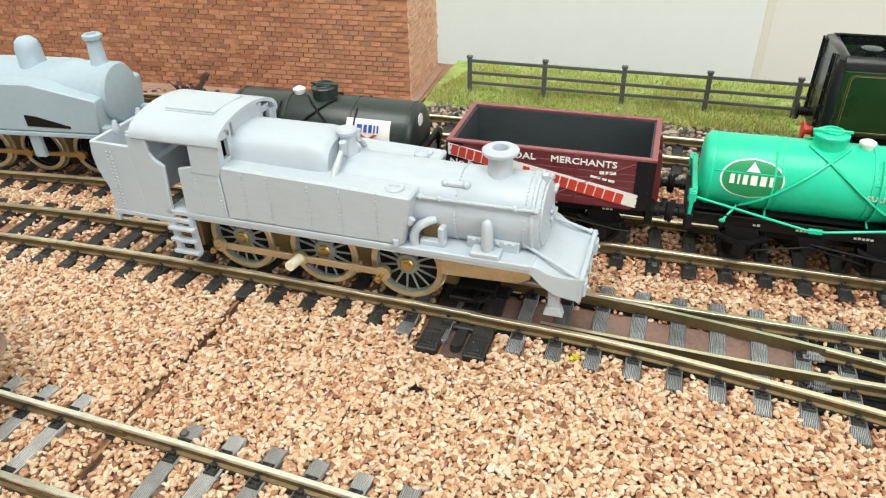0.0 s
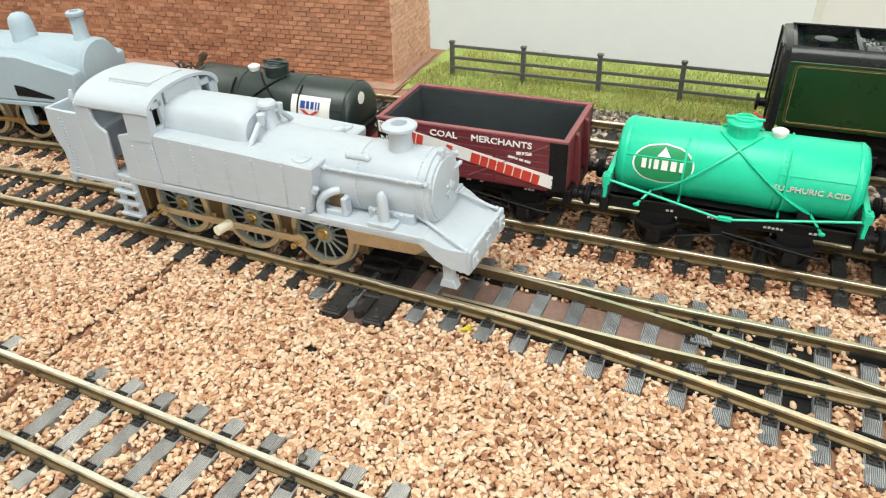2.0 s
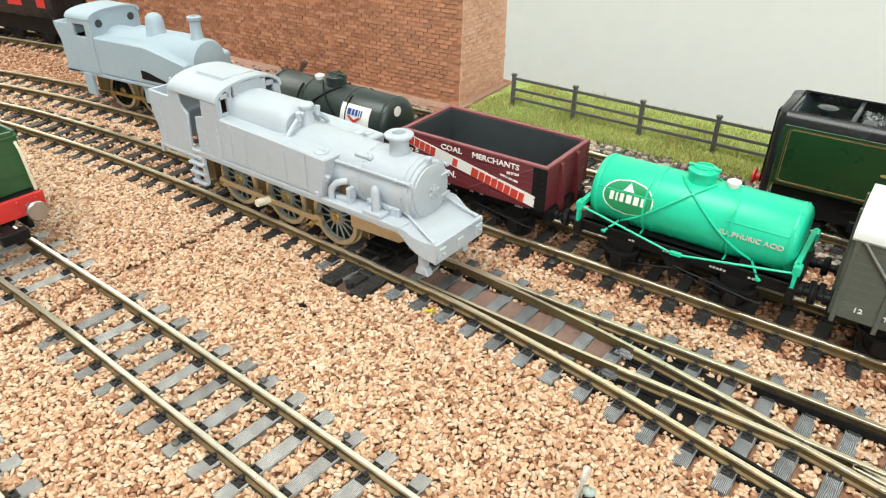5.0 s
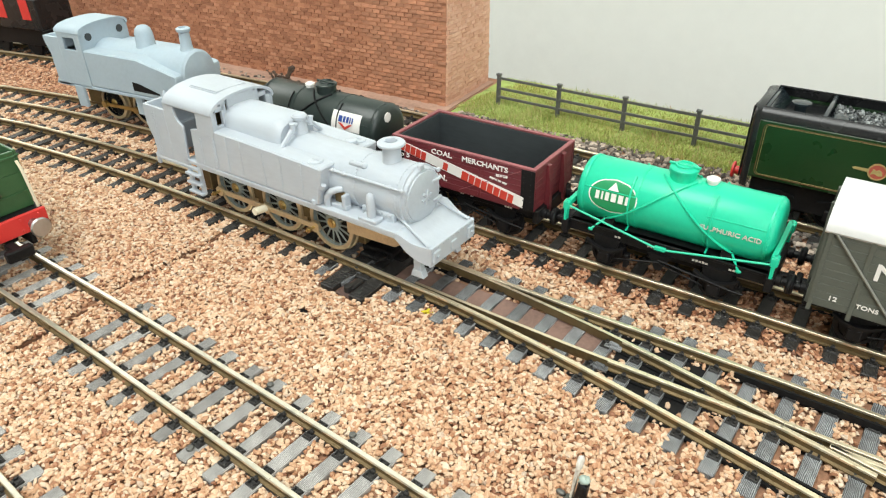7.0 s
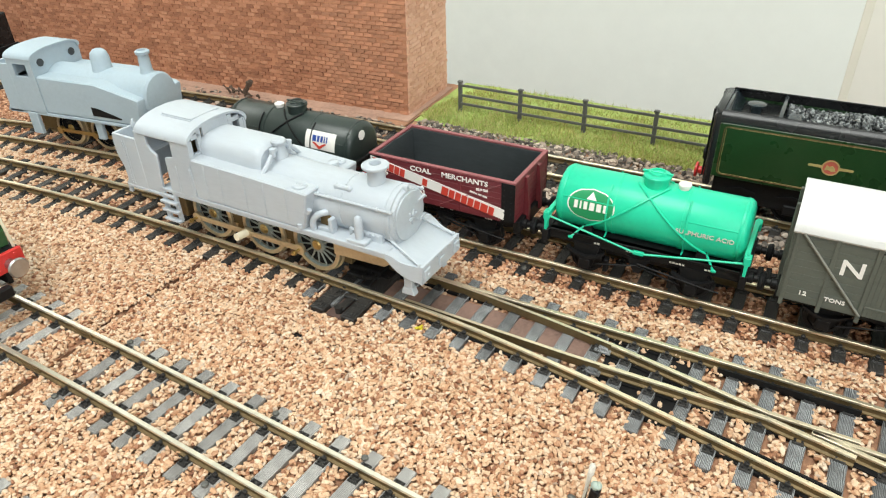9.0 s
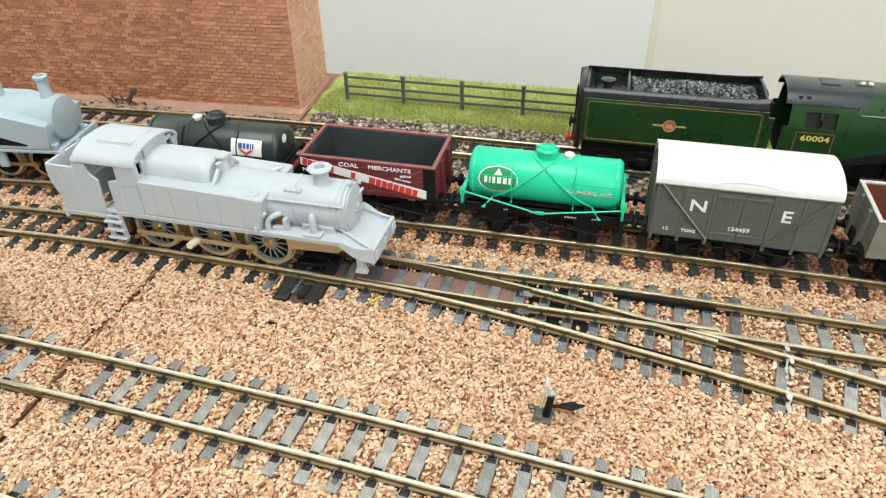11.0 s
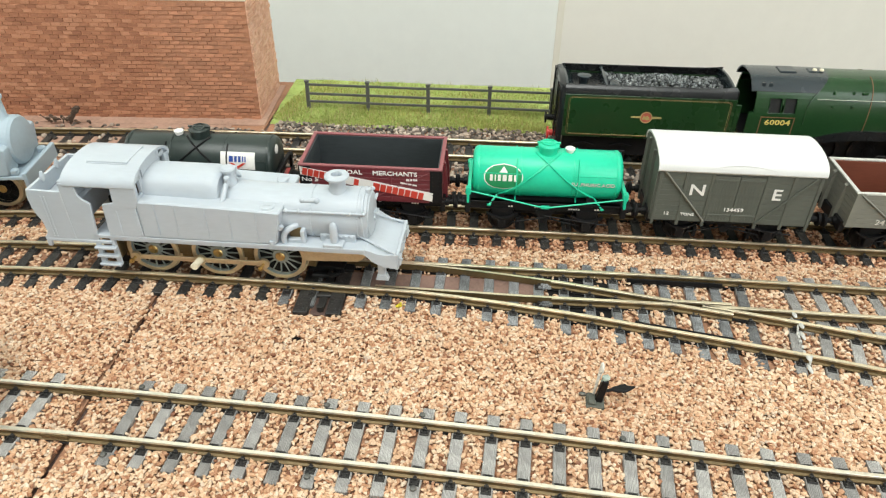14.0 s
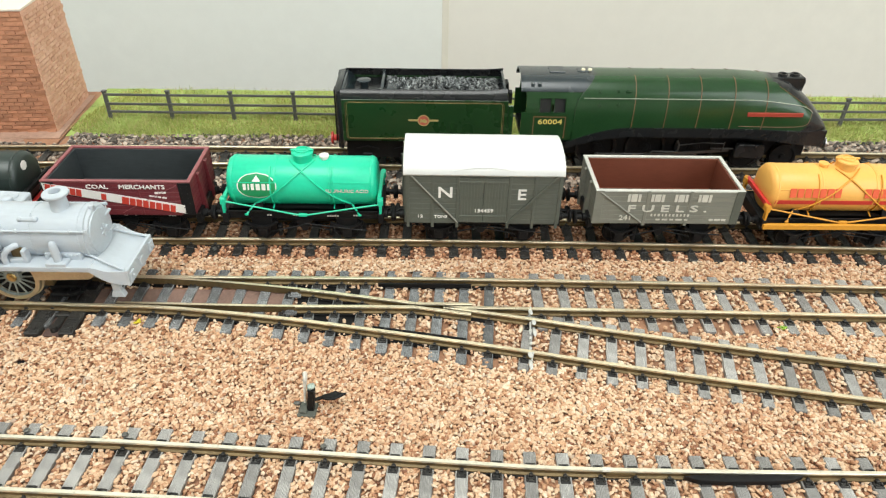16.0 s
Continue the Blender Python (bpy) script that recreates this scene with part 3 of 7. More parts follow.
    for y in (148.0, 157.6):
        bm = bmesh.new()
        bx(bm, 60.4, 65.0, y - 2.6, y + 2.6, -0.1, 0.7, 0.15)
        bx(bm, 61.4, 64.0, y - 1.9, y + 1.9, 0.6, 1.2, 0.15)
        part("blade_hinge", bm, SLEEPER_MID, t, "grey plastic hinge block under a blade")
    # the tie bar and its two long black timbers
    for x0 in (-24.6, -13.2):
        bm = bmesh.new()
        bx(bm, x0, x0 + 5.2, 135.6, 175.5, -1.9, 0.25, 0.3)
        for yy in (136.4, 171.6):
            bx(bm, x0 + 0.9, x0 + 4.3, yy, yy + 2.6, 0.2, 0.55, 0.15)
            bx(bm, x0 + 1.6, x0 + 3.6, yy + 0.7, yy + 1.9, 0.5, 0.9, 0.15)
        for yy in (141.5, 143.0, 167.5, 169.0):
            bx(bm, x0 + 0.5, x0 + 4.7, yy, yy + 0.5, 0.2, 0.48, 0.08)
        part("tie_timber", bm, SLEEPER_DARK, t, "long black plastic timber beside the tie bar")
        FOOT.append((x0 + 2.6, 155.5, 0, 20.5, 3.2))
    bm = bmesh.new()
    bx(bm, -18.8, -12.2, 135.8, 175.2, -1.9, -1.1, 0.1)
    part("tie_bed", bm, DARK_BOARD, t, "bare brown bed below the tie bar")
    bm = bmesh.new()
    bx(bm, -16.9, -14.1, 139.0, 174.5, -1.1, 0.0, 0.35)
    rod(bm, (-15.5, 138.4, -1.1), (-15.5, 138.4, 1.0), 1.25, 14)
    rod(bm, (-15.5, 172.5, -0.6), (-15.5, 172.5, 0.6), 1.1, 12)
    bx(bm, -18.2, -12.8, 144.6, 146.2, -0.8, 0.5, 0.3)
    for yy in (149, 152, 158, 161):
        bx(bm, -18, -13, yy - 0.7, yy + 0.7, -0.6, 0.6, 0.2)
    part("tie_bar", bm, CHAIR, t, "ridged black plastic tie bar")
    FOOT.append((-15.5, 155.5, 0, 20.5, 3.0))
    # pale filler on the cut rails
    bm = bmesh.new()
    rng = random.Random(8)
    pts = [(146.6 - 0.1 * k + rng.uniform(-0.3, 0.3), 148.5 - 1.25 * k, 0.35 + (2.5 if k in (1, 7, 19) else 0)) for k in range(21)]
    for p, q in zip(pts, pts[1:]):
        if rng.random() < 0.85:
            rod(bm, p, q, rng.uniform(0.3, 0.6), 6)
    part("glue_line", bm, FILLER, t, "pale line of dried glue across the rails")
    for x0, y0 in ((146.5, 145.2), (147, 139.9), (144, 124.4)):
        bm = bmesh.new()
        ball(bm, (x0, y0, 2.5), 1.0, 2, (0.8, 1.5, 0.42))
        ball(bm, (x0 + 0.2, y0 - 2.4, 0.3), 1.0, 2, (0.7, 2.4, 0.3))
        part("rail_filler", bm, FILLER, t, "pale blob of filler in a rail gap")
    return t


turnout()


# ---- loose ballast ----
TRACK_BEDS = ((T1, 7.6, 0.2), (T2, 9.5, 0.42), (T2B, 9.5, 0.42), (T3, 7.6, 0.2))  # chippings lie thinner inside the tracks


def stones(name, mat, label, pitch, size, y0, y1, left, right, low, keep=None):
    rng = np.random.default_rng(7)
    xs, ys = [], []
    rows = int((y1 - y0) / (pitch * 0.866))
    for r in range(rows):
        y = y0 + r * pitch * 0.866
        a, b = left(y), right(y)
        x = np.arange(a, b, pitch) + (r % 2) * pitch / 2
        xs.append(x)
        ys.append(np.full(len(x), y))
    x, y = np.concatenate(xs), np.concatenate(ys)
    x += rng.uniform(-0.4, 0.4, len(x)) * pitch
    y += rng.uniform(-0.4, 0.4, len(y)) * pitch
    ok = np.ones(len(x), bool)
    for cx, cy, ang, hl, hw in FOOT:
        c, s = math.cos(math.radians(ang)), math.sin(math.radians(ang))
        u, v = (x - cx) * c + (y - cy) * s, -(x - cx) * s + (y - cy) * c
        ok &= ~((np.abs(u) < hw + 0.35) & (np.abs(v) < hl + 0.2))
    mid = (BOARD_GAP[0] + BOARD_GAP[1]) / 2 + 0.9 * np.sin(y * 0.11) + (y - 100) * -0.012
    ok &= ~((np.abs(x - mid) < 1.0 + 0.5 * np.sin(y * 0.37)) & (rng.random(len(x)) < 0.9))
    ok &= ~((x > -12) & (x < 62) & (y > 151.2) & (y < 160.8))
    ok &= ~((x > 64) & (x < 85) & (y > 142.6 - 0.18 * (x - 64)) & (y < 162.2) & (rng.random(len(x)) < 0.85))
    ok &= ~((x > 184) & (x < 231) & (np.abs(y - 141.2 + 0.05 * (x - 200)) < 3.4) & (rng.random(len(x)) < 0.9))
    ok &= ~(np.hypot(x + 20.1, y - 123.2) < 1.5)
    for line, far, thin in TRACK_BEDS:
        c = np.array([(p.x, p.y) for p, d in line])
        ok &= ~((np.abs(y - np.interp(x, c[:, 0], c[:, 1])) < far) & (rng.random(len(x)) < thin))
    if keep is not None:
        ok &= keep(x, y)
    x, y = x[ok], y[ok]
    k = len(x)
    bm = bmesh.new()
    bmesh.ops.create_icosphere(bm, subdivisions=1, radius=1)
    base = np.array([v.co[:] for v in bm.verts])
    tri = np.array([[v.index for v in f.verts] for f in bm.faces if f.calc_center_median().z > -0.5])
    bm.free()
    nv, nt = len(base), len(tri)
    sc = rng.uniform(0.75, 1.3, (k, 3)) * size * np.array([1.28, 0.88, 0.72]) * rng.uniform(0.75, 1.2, (k, 1))
    vs = base[None] * sc[:, None] * rng.uniform(0.72, 1.25, (k, nv, 1))
    q = rng.normal(size=(k, 4)) * np.array([1.6, 0.22, 0.22, 1.6])
    q /= np.linalg.norm(q, axis=1)[:, None]
    w, a, b, c = q.T
    rot = np.stack([1 - 2 * (b * b + c * c), 2 * (a * b - c * w), 2 * (a * c + b * w), 2 * (a * b + c * w), 1 - 2 * (a * a + c * c), 2 * (b * c - a * w), 2 * (a * c - b * w), 2 * (b * c + a * w), 1 - 2 * (a * a + b * b)], 1).reshape(k, 3, 3)
    vs = np.einsum("kij,kvj->kvi", rot, vs)
    z = low + rng.uniform(-0.35, 0.45, k) + 0.35 * np.sin(x * 0.05) * np.sin(y * 0.07)
    vs += np.stack([x, y, z], 1)[:, None]
    me = bpy.data.meshes.new(name)
    me.vertices.add(k * nv)
    me.vertices.foreach_set("co", (vs * U).astype(np.float32).ravel())
    me.loops.add(k * nt * 3)
    me.loops.foreach_set("vertex_index", (tri[None] + (np.arange(k) * nv)[:, None, None]).astype(np.int32).ravel())
    me.polygons.add(k * nt)
    me.polygons.foreach_set("loop_start", np.arange(0, k * nt * 3, 3, dtype=np.int32))
    me.polygons.foreach_set("use_smooth", np.zeros(k * nt, bool))
    me.update(calc_edges=True)
    me.validate()
    me.materials.append(mat)
    return tagged(new(name, me), label, "ballast", "", "stuff")


def left_edge(y):
    return max(-430, -150 - 1.25 * max(0, y - 30))


def right_edge(y):
    return min(420, 190 + 0.95 * max(0, y - 20))


stones("ballast", STONE, "loose pinkish-beige granite chippings between the tracks", 0.93, 0.665, 22, 180, left_edge, right_edge, -0.62)
stones("siding_ballast", STONE_SIDING, "orange-brown granite chippings along the wagon siding", 1.08, 0.68, 180, 234, left_edge, right_edge, -0.7)
stones("rear_ballast", STONE_DARK, "mixed grey and tan chippings along the rear line", 2.0, 1.1, 234, 286, left_edge, right_edge, -0.9, lambda x, y: ~((x < -70) & (y > 274)) & ~((x < -96 + 6 * np.sin(y * 0.5)) & (np.sin(x * 1.7 + y * 2.3) < 0.9)))


# ---- grass, fence, brick wall ----
def grass():
    bm = bmesh.new()
    nx, ny = 60, 8
    vs = []
    for i in range(nx + 1):
        for j in range(ny + 1):
            x, y = -74 + 560 * i / nx, 283 + 57 * j / ny
            vs.append(bm.verts.new((x, y, -1.3 + 1.6 * min(1, j / 3) + 0.7 * noise.noise((x * 0.05, y * 0.08, 0)))))
    for i in range(nx):
        for j in range(ny):
            a = i * (ny + 1) + j
            bm.faces.new((vs[a], vs[a + ny + 1], vs[a + ny + 2], vs[a + 1]))
    solid("turf", bm, TURF, "mossy green turf mat behind the rear line", "grass", "structure")
    rng = np.random.default_rng(3)
    k = 95000
    x, y = rng.uniform(-76, 470, k), 340 - 57 * rng.power(1.4, k)
    clump = np.array([noise.noise((a * 0.06, b * 0.09, 3)) for a, b in zip(x, y)])
    keep = (clump > -0.55 + 0.9 * np.clip((289 - y) / 10, 0, 1)) & (x > -76 + 0.25 * (y - 283))
    x, y, clump = x[keep], y[keep], clump[keep]
    k = len(x)
    h = rng.uniform(0.9, 2.5, k) * (1 + 0.6 * np.clip(clump, -0.3, 1))
    ang, leanx, leany = rng.uniform(0, math.pi, k), rng.normal(0, 0.9, k), rng.normal(0, 0.9, k)
    w = rng.uniform(0.13, 0.24, k)
    dx, dy = np.cos(ang) * w, np.sin(ang) * w
    zb = np.full(k, -1.2) + 1.4 * np.clip((y - 283) / 20, 0, 1)
    v = np.stack([np.stack([x - dx, y - dy, zb], 1), np.stack([x + dx, y + dy, zb], 1), np.stack([x + leanx, y + leany, zb + h], 1)], 1)
    me = bpy.data.meshes.new("grass")
    me.vertices.add(3 * k)
    me.vertices.foreach_set("co", (v * U).astype(np.float32).ravel())
    me.loops.add(3 * k)
    me.loops.foreach_set("vertex_index", np.arange(3 * k, dtype=np.int32))
    me.polygons.add(k)
    me.polygons.foreach_set("loop_start", np.arange(0, 3 * k, 3, dtype=np.int32))
    me.update(calc_edges=True)
    me.materials.append(GRASS)
    tagged(new("grass", me), "short yellow-green static grass fibres", "grass", "", "stuff")


grass()


def fence():
    f = thing("fence", 0, 0, 0, 0, "black-brown post and three-rail model fence in grass", "fence")
    bm = bmesh.new()
    bx(bm, -0.95, 0.95, -0.7, 0.7, -2, 15.6, 0.15)
    bx(bm, -1.25, 1.25, -0.9, 0.9, 15.2, 16.2, 0.2)
    post = mesh_of("post", bm, FENCE)
    bm = bmesh.new()
    bx(bm, 0.6, 31.8, -1.0, -0.35, -0.62, 0.62, 0.1)
    bar = mesh_of("fence_rail", bm, FENCE)
    for i in range(14):
        x = -57.3 + 32.35 * i
        piece("post", post, f, place(x, 301, random.uniform(-0.3, 0.2), 0, random.uniform(-1.2, 1.2), 0))
        if i < 13:
            for z in (4.4, 8.8, 14.0):
                piece("fence_rail", bar, f, place(x, 301, z + random.uniform(-0.15, 0.15), 0, random.uniform(-0.4, 0.4), 0))


fence()
WALL_TURN = math.degrees(math.atan2(0.055, 1))


def brick_wall():
    """A thick, tall wall whose corner stands at the origin; its long face runs to the left."""
    w = thing("brick_wall", -79.5, 287.5, -1.7, WALL_TURN, "tall thick reddish-brown brick-clad wall beside the grass", "wall")
    top, lean = 60.6, 3.0
    bm = bmesh.new()
    prism(bm, [(0.3, 0), (lean, top), (46, top), (46, 0)], "x", -380, -0.6)
    part("core", bm, CARD, w)
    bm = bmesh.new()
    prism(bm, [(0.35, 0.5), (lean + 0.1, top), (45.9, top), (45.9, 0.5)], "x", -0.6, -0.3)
    part("end_face", bm, CARD_SIDE, w, "pinkish brick end face, coloured paler for light from the right")
    bm = bmesh.new()
    bx(bm, -380, -0.2, lean - 0.3, 46.3, top, top + 1.0, 0.1)
    part("top_edge", bm, CREAM_CARD, w, "pale cream card top edge")
    bm = bmesh.new()
    bx(bm, -380, 3.0, -7.0, 46, -0.1, 0.7, 0.2)
    part("plinth", bm, PLINTH, w, "dusty brown card strip at its foot")
    bm = bmesh.new()
    bx(bm, -380, -14, -36, -7.1, -0.1, 0.45, 0.2)
    part("card_apron", bm, PLINTH, w, "dusty pinkish-brown card under the rear track")
    rng = random.Random(5)
    course = 2.06
    shapes = []
    for k in range(6):
        bm = bmesh.new()
        h = rng.uniform(1.5, 1.75)
        prism(bm, [(-2.2 + rng.uniform(-0.25, 0.25), -h / 2), (2.2 + rng.uniform(-0.25, 0.25), -h / 2 + rng.uniform(-0.1, 0.1)), (2.2 + rng.uniform(-0.2, 0.2), h / 2), (-2.2, h / 2 + rng.uniform(-0.1, 0.1))], "y", -0.55, 0.4)
        shapes.append(mesh_of("brick", bm, BRICK))
    rest = bmesh.new()
    tilt = -math.degrees(math.atan2(lean, top))
    for r in range(29):
        z = 1.3 + r * course
        y = 0.2 + lean * z / top
        for c in range(79):
            x = -2.8 - c * 4.75 - (r % 2) * 2.3 + rng.uniform(-0.2, 0.2)
            if rng.random() < 0.03:
                continue
            if x > -48:
                piece("brick", rng.choice(shapes), w, place(x, y + rng.uniform(-0.25, 0.3), z, tilt, rng.uniform(-1.5, 1.5), 0))
            else:
                j = rng.uniform(-0.25, 0.3)
                h = rng.uniform(1.45, 1.8) / 2
                prism(rest, [(x - 2.15, z - h), (x + 2.15 + rng.uniform(-0.3, 0.2), z - h), (x + 2.2, z + h), (x - 2.15 + rng.uniform(-0.2, 0.3), z + h)], "y", y - 0.55 + j, y + 0.4)
    tagged(part("bricks", rest, BRICKS_JOINED, w), kind="stuff")
    # courses on the narrow end, shallower, coloured paler for light from the right
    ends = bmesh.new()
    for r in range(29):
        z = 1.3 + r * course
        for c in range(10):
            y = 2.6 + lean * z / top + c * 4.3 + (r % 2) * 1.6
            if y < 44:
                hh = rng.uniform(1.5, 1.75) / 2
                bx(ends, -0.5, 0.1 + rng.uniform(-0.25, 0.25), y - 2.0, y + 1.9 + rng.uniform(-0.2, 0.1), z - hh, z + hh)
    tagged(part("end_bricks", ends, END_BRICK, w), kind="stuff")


def joined_bricks():
    m = bpy.data.materials.new("printed_brick_far")
    n, l, p = nodes_of(m)
    g = n.new("ShaderNodeNewGeometry")
    col = ramp(n, l, g.outputs["Random Per Island"], [(0, (0.35, 0.15, 0.085)), (0.5, (0.47, 0.212, 0.118)), (1, (0.6, 0.3, 0.18))])
    b = noise_node(n, l, 1100, 4)
    col = mixed(n, l, 0.5, col, ramp(n, l, b, [(0.3, (0.6, 0.55, 0.5)), (0.7, (1, 1, 1))]), "MULTIPLY")
    l.new(col, p.inputs["Base Color"])
    p.inputs["Roughness"].default_value = 0.8
    return m


BRICKS_JOINED = joined_bricks()


# ---- wagons ----
def wheel_mesh(name, r, mat, w=2.2, spokes=0, hub=1.2, seg=28):
    """A wheel about the y axis, its outer face towards -y."""
    bm = bmesh.new()
    if spokes:
        lathe(bm, [(r - 1.5, -w / 2), (r - 0.25, -w / 2), (r, -w / 2 + 0.2), (r + 0.1, w / 2 - 0.7), (r + 0.6, w / 2 - 0.55), (r + 0.6, w / 2), (r - 1.5, w / 2)], (0, 0, 0), "y", seg, True)
    else:
        lathe(bm, [(0.2, -w / 2 - 0.3), (hub, -w / 2 - 0.3), (hub + 0.1, -w / 2 + 0.5), (r - 1.1, -w / 2 + 0.5), (r - 1.0, -w / 2), (r, -w / 2 + 0.15), (r, w / 2 - 0.6), (r + 0.5, w / 2 - 0.5), (r + 0.5, w / 2), (0.2, w / 2)], (0, 0, 0), "y", seg)
    return mesh_of(name, bm, mat)


WAGON_WHEEL = wheel_mesh("wheel", 5.0, BLACK)


def underframe(t, length, base):
    """Solebars, headstocks, axleguards, wheels, brake gear, buffers and hooks of a four-wheeled wagon."""
    h, axle = length / 2, RT + 5.0
    for s in (-1, 1):
        bm = bmesh.new()
        bx(bm, -h + 1, h - 1, s * 9.0 - 0.9, s * 9.0 + 0.9, 13.2, 16.8, 0.15)
        bx(bm, -h + 1, h - 1, s * 9.0 - 1.3, s * 9.0 + 1.3, 16.0, 16.8, 0.1)
        part("solebar", bm, BLACK, t)
        bm = bmesh.new()
        bx(bm, s * h - 1.0, s * h + 1.0, -12, 12, 12.4, 16.8, 0.2)
        part("headstock", bm, BLACK, t)
        for e in (-1, 1):
            x = e * base / 2
            bm = bmesh.new()
            prism(bm, [(x - 4.2, 14), (x + 4.2, 14), (x + 1.9, 5.0), (x + 1.2, 5.0), (x + 1.0, 8.5), (x - 1.0, 8.5), (x - 1.2, 5.0), (x - 1.9, 5.0)], "y", s * 10.0 - 0.35, s * 10.0 + 0.35)
            bx(bm, x - 1.7, x + 1.7, s * 10.9 - 1.0, s * 10.9 + 1.0, axle - 1.8, axle + 1.5, 0.25)
            prism(bm, [(x - 6, 12.6), (x - 3, 10.9), (x, 10.2), (x + 3, 10.9), (x + 6, 12.6), (x + 6, 11.9), (x + 3, 10.0), (x, 9.0), (x - 3, 10.0), (x - 6, 11.9)], "y", s * 11.2 - 0.7, s * 11.2 + 0.7)
            part("axleguard", bm, BLACK, t)
            piece("wheel", WAGON_WHEEL, t, place(x, s * 7.3, axle, 0, 0, 0 if s < 0 else 180))
            bm = bmesh.new()
            lathe(bm, [(1.6, 0), (1.6, 2.4), (1.1, 2.6), (1.1, 4.6), (2.6, 4.8), (2.8, 5.3), (2.4, 5.8), (0.4, 5.9)], (0, 0, 0), "x", 14)
            b = part("buffer", bm, BLACK, t, "round black buffer")
            b.matrix_basis = place(e * h, s * 8.2, 14.8, 0, 0, 0 if e > 0 else 180)
        bm = bmesh.new()
        wire(bm, [(-base / 2 + 3, s * 10.6, 7.6), (0, s * 11.0, 11.0), (base / 2 - 3, s * 10.6, 7.6)], 0.28)
        wire(bm, [(0, s * 11.4, 12.0), (base / 2 + 4, s * 12.0, 9.6), (base / 2 + 8, s * 12.0, 9.4)], 0.28)
        bx(bm, base / 2 - 7, base / 2 - 5.6, s * 8.6 - 1.2, s * 8.6 + 1.2, 5, 9.5, 0.2)
        bx(bm, -base / 2 + 5.6, -base / 2 + 7, s * 8.6 - 1.2, s * 8.6 + 1.2, 5, 9.5, 0.2)
        prism(bm, [(-3.5, 13.4), (3.5, 13.4), (0.8, 8.2), (-0.8, 8.2)], "y", s * 10.4 - 0.3, s * 10.4 + 0.3)
        part("brake_gear", bm, BLACK, t)
    bm = bmesh.new()
    lathe(bm, [(0.5, 5.6), (4.2, 5.8), (4.4, 6.4), (4.4, 13.0), (0.5, 13.2)], (-3.0, 2.0, 0), "z", 18)
    # added box that stands for the deep shade and hides the ballast
    bx(bm, -base / 2 + 5, base / 2 - 5, -5.4, 5.4, 9.0, 14.0, 0.3)
    rod(bm, (0, -10.4, 9.2), (0, 10.4, 9.2), 0.6, 8)
    part("vacuum_cylinder", bm, BLACK, t)
    for e in (-1, 1):
        bm = bmesh.new()
        x = e * base / 2
        rod(bm, (x, -10.5, axle), (x, 10.5, axle), 0.7, 8)
        part("axle", bm, STEEL, t)
        bm = bmesh.new()
        bx(bm, e * h, e * (h + 6.5), -0.9, 0.9, 11.2, 12.6, 0.2)
        bx(bm, e * (h + 5.2), e * (h + 6.8), -2.6, 2.6, 10.4, 12.9, 0.25)
        part("coupling", bm, BLACK, t, "black plastic hook coupling")


def marks(t, spots, y=-10.15):
    """Small white data panels along the solebar, not spelt out."""
    bm = bmesh.new()
    for x, w, z in spots:
        n = max(2, int(w / 0.8))
        for k in range(n):
            bx(bm, x + k * w / n, x + (k + 0.72) * w / n, y - 0.08, y + 0.05, z, z + (0.62 if k % 2 else 0.5))
    part("data_panel", bm, PALE_INK, t, "tiny white data markings")


def open_wagon(x0, x1, y, zb, zt, outer, inner, edge, label, planks=7, half=13.2):
    t = thing("open_wagon", (x0 + x1) / 2, y, 0, 0, label, "wagon", "wagons in the siding")
    h = (x1 - x0) / 2
    pitch = (zt - 0.7 - zb) / planks
    rows = [(zb + i * pitch + 0.06, zb + (i + 1) * pitch - 0.06) for i in range(planks)]
    for s in (-1, 1):
        boards(t, outer, (-h + 0.1, h - 0.1, s * half - 0.4, s * half + 0.4, zb + 0.1, zt - 0.72), [(-h, h, s * half - 0.55, s * half + 0.55, a, b) for a, b in rows])
        boards(t, outer, (s * (h - 0.6) - 0.4, s * (h - 0.6) + 0.4, -half + 0.6, half - 0.6, zb + 0.1, zt - 0.72), [(s * (h - 0.6) - 0.55, s * (h - 0.6) + 0.55, -half + 0.6, half - 0.6, a, b) for a, b in rows], "end")
        for yy in (-5.2, 5.2):
            bm = bmesh.new()
            prism(bm, [(s * h, zb - 3), (s * (h + 1.7), zb - 3), (s * (h + 1.7), zb + 4), (s * (h + 0.8), zt - 1.6), (s * h, zt - 1.0)], "y", yy - 0.9, yy + 0.9)
            part("end_stanchion", bm, outer, t)
        bm = bmesh.new()
        bx(bm, -h + 1.1, h - 1.1, s * (half - 0.9) - 0.3, s * (half - 0.9) + 0.3, zb + 0.2, zt - 0.75)
        part("side_lining", bm, inner, t)
        bm = bmesh.new()
        bx(bm, s * (h - 1.5) - 0.3, s * (h - 1.5) + 0.3, -half + 1.2, half - 1.2, zb + 0.2, zt - 0.75)
        part("end_lining", bm, inner, t)
        bm = bmesh.new()
        bx(bm, -h - 0.15, h + 0.15, s * half - 0.7, s * half + 0.68, zt - 0.7, zt, 0.12)
        part("capping", bm, edge, t)
        bm = bmesh.new()
        bx(bm, s * (h - 0.6) - 0.7, s * (h - 0.6) + 0.72, -half + 0.7, half - 0.7, zt - 0.7, zt - 0.02, 0.12)
        part("capping", bm, edge, t)
    bm = bmesh.new()
    bx(bm, -h + 0.5, h - 0.5, -half + 0.5, half - 0.5, zb - 0.6, zb + 0.5)
    part("floor_boards", bm, inner, t)
    underframe(t, x1 - x0, (x1 - x0) * 0.56)
    return t, h, half


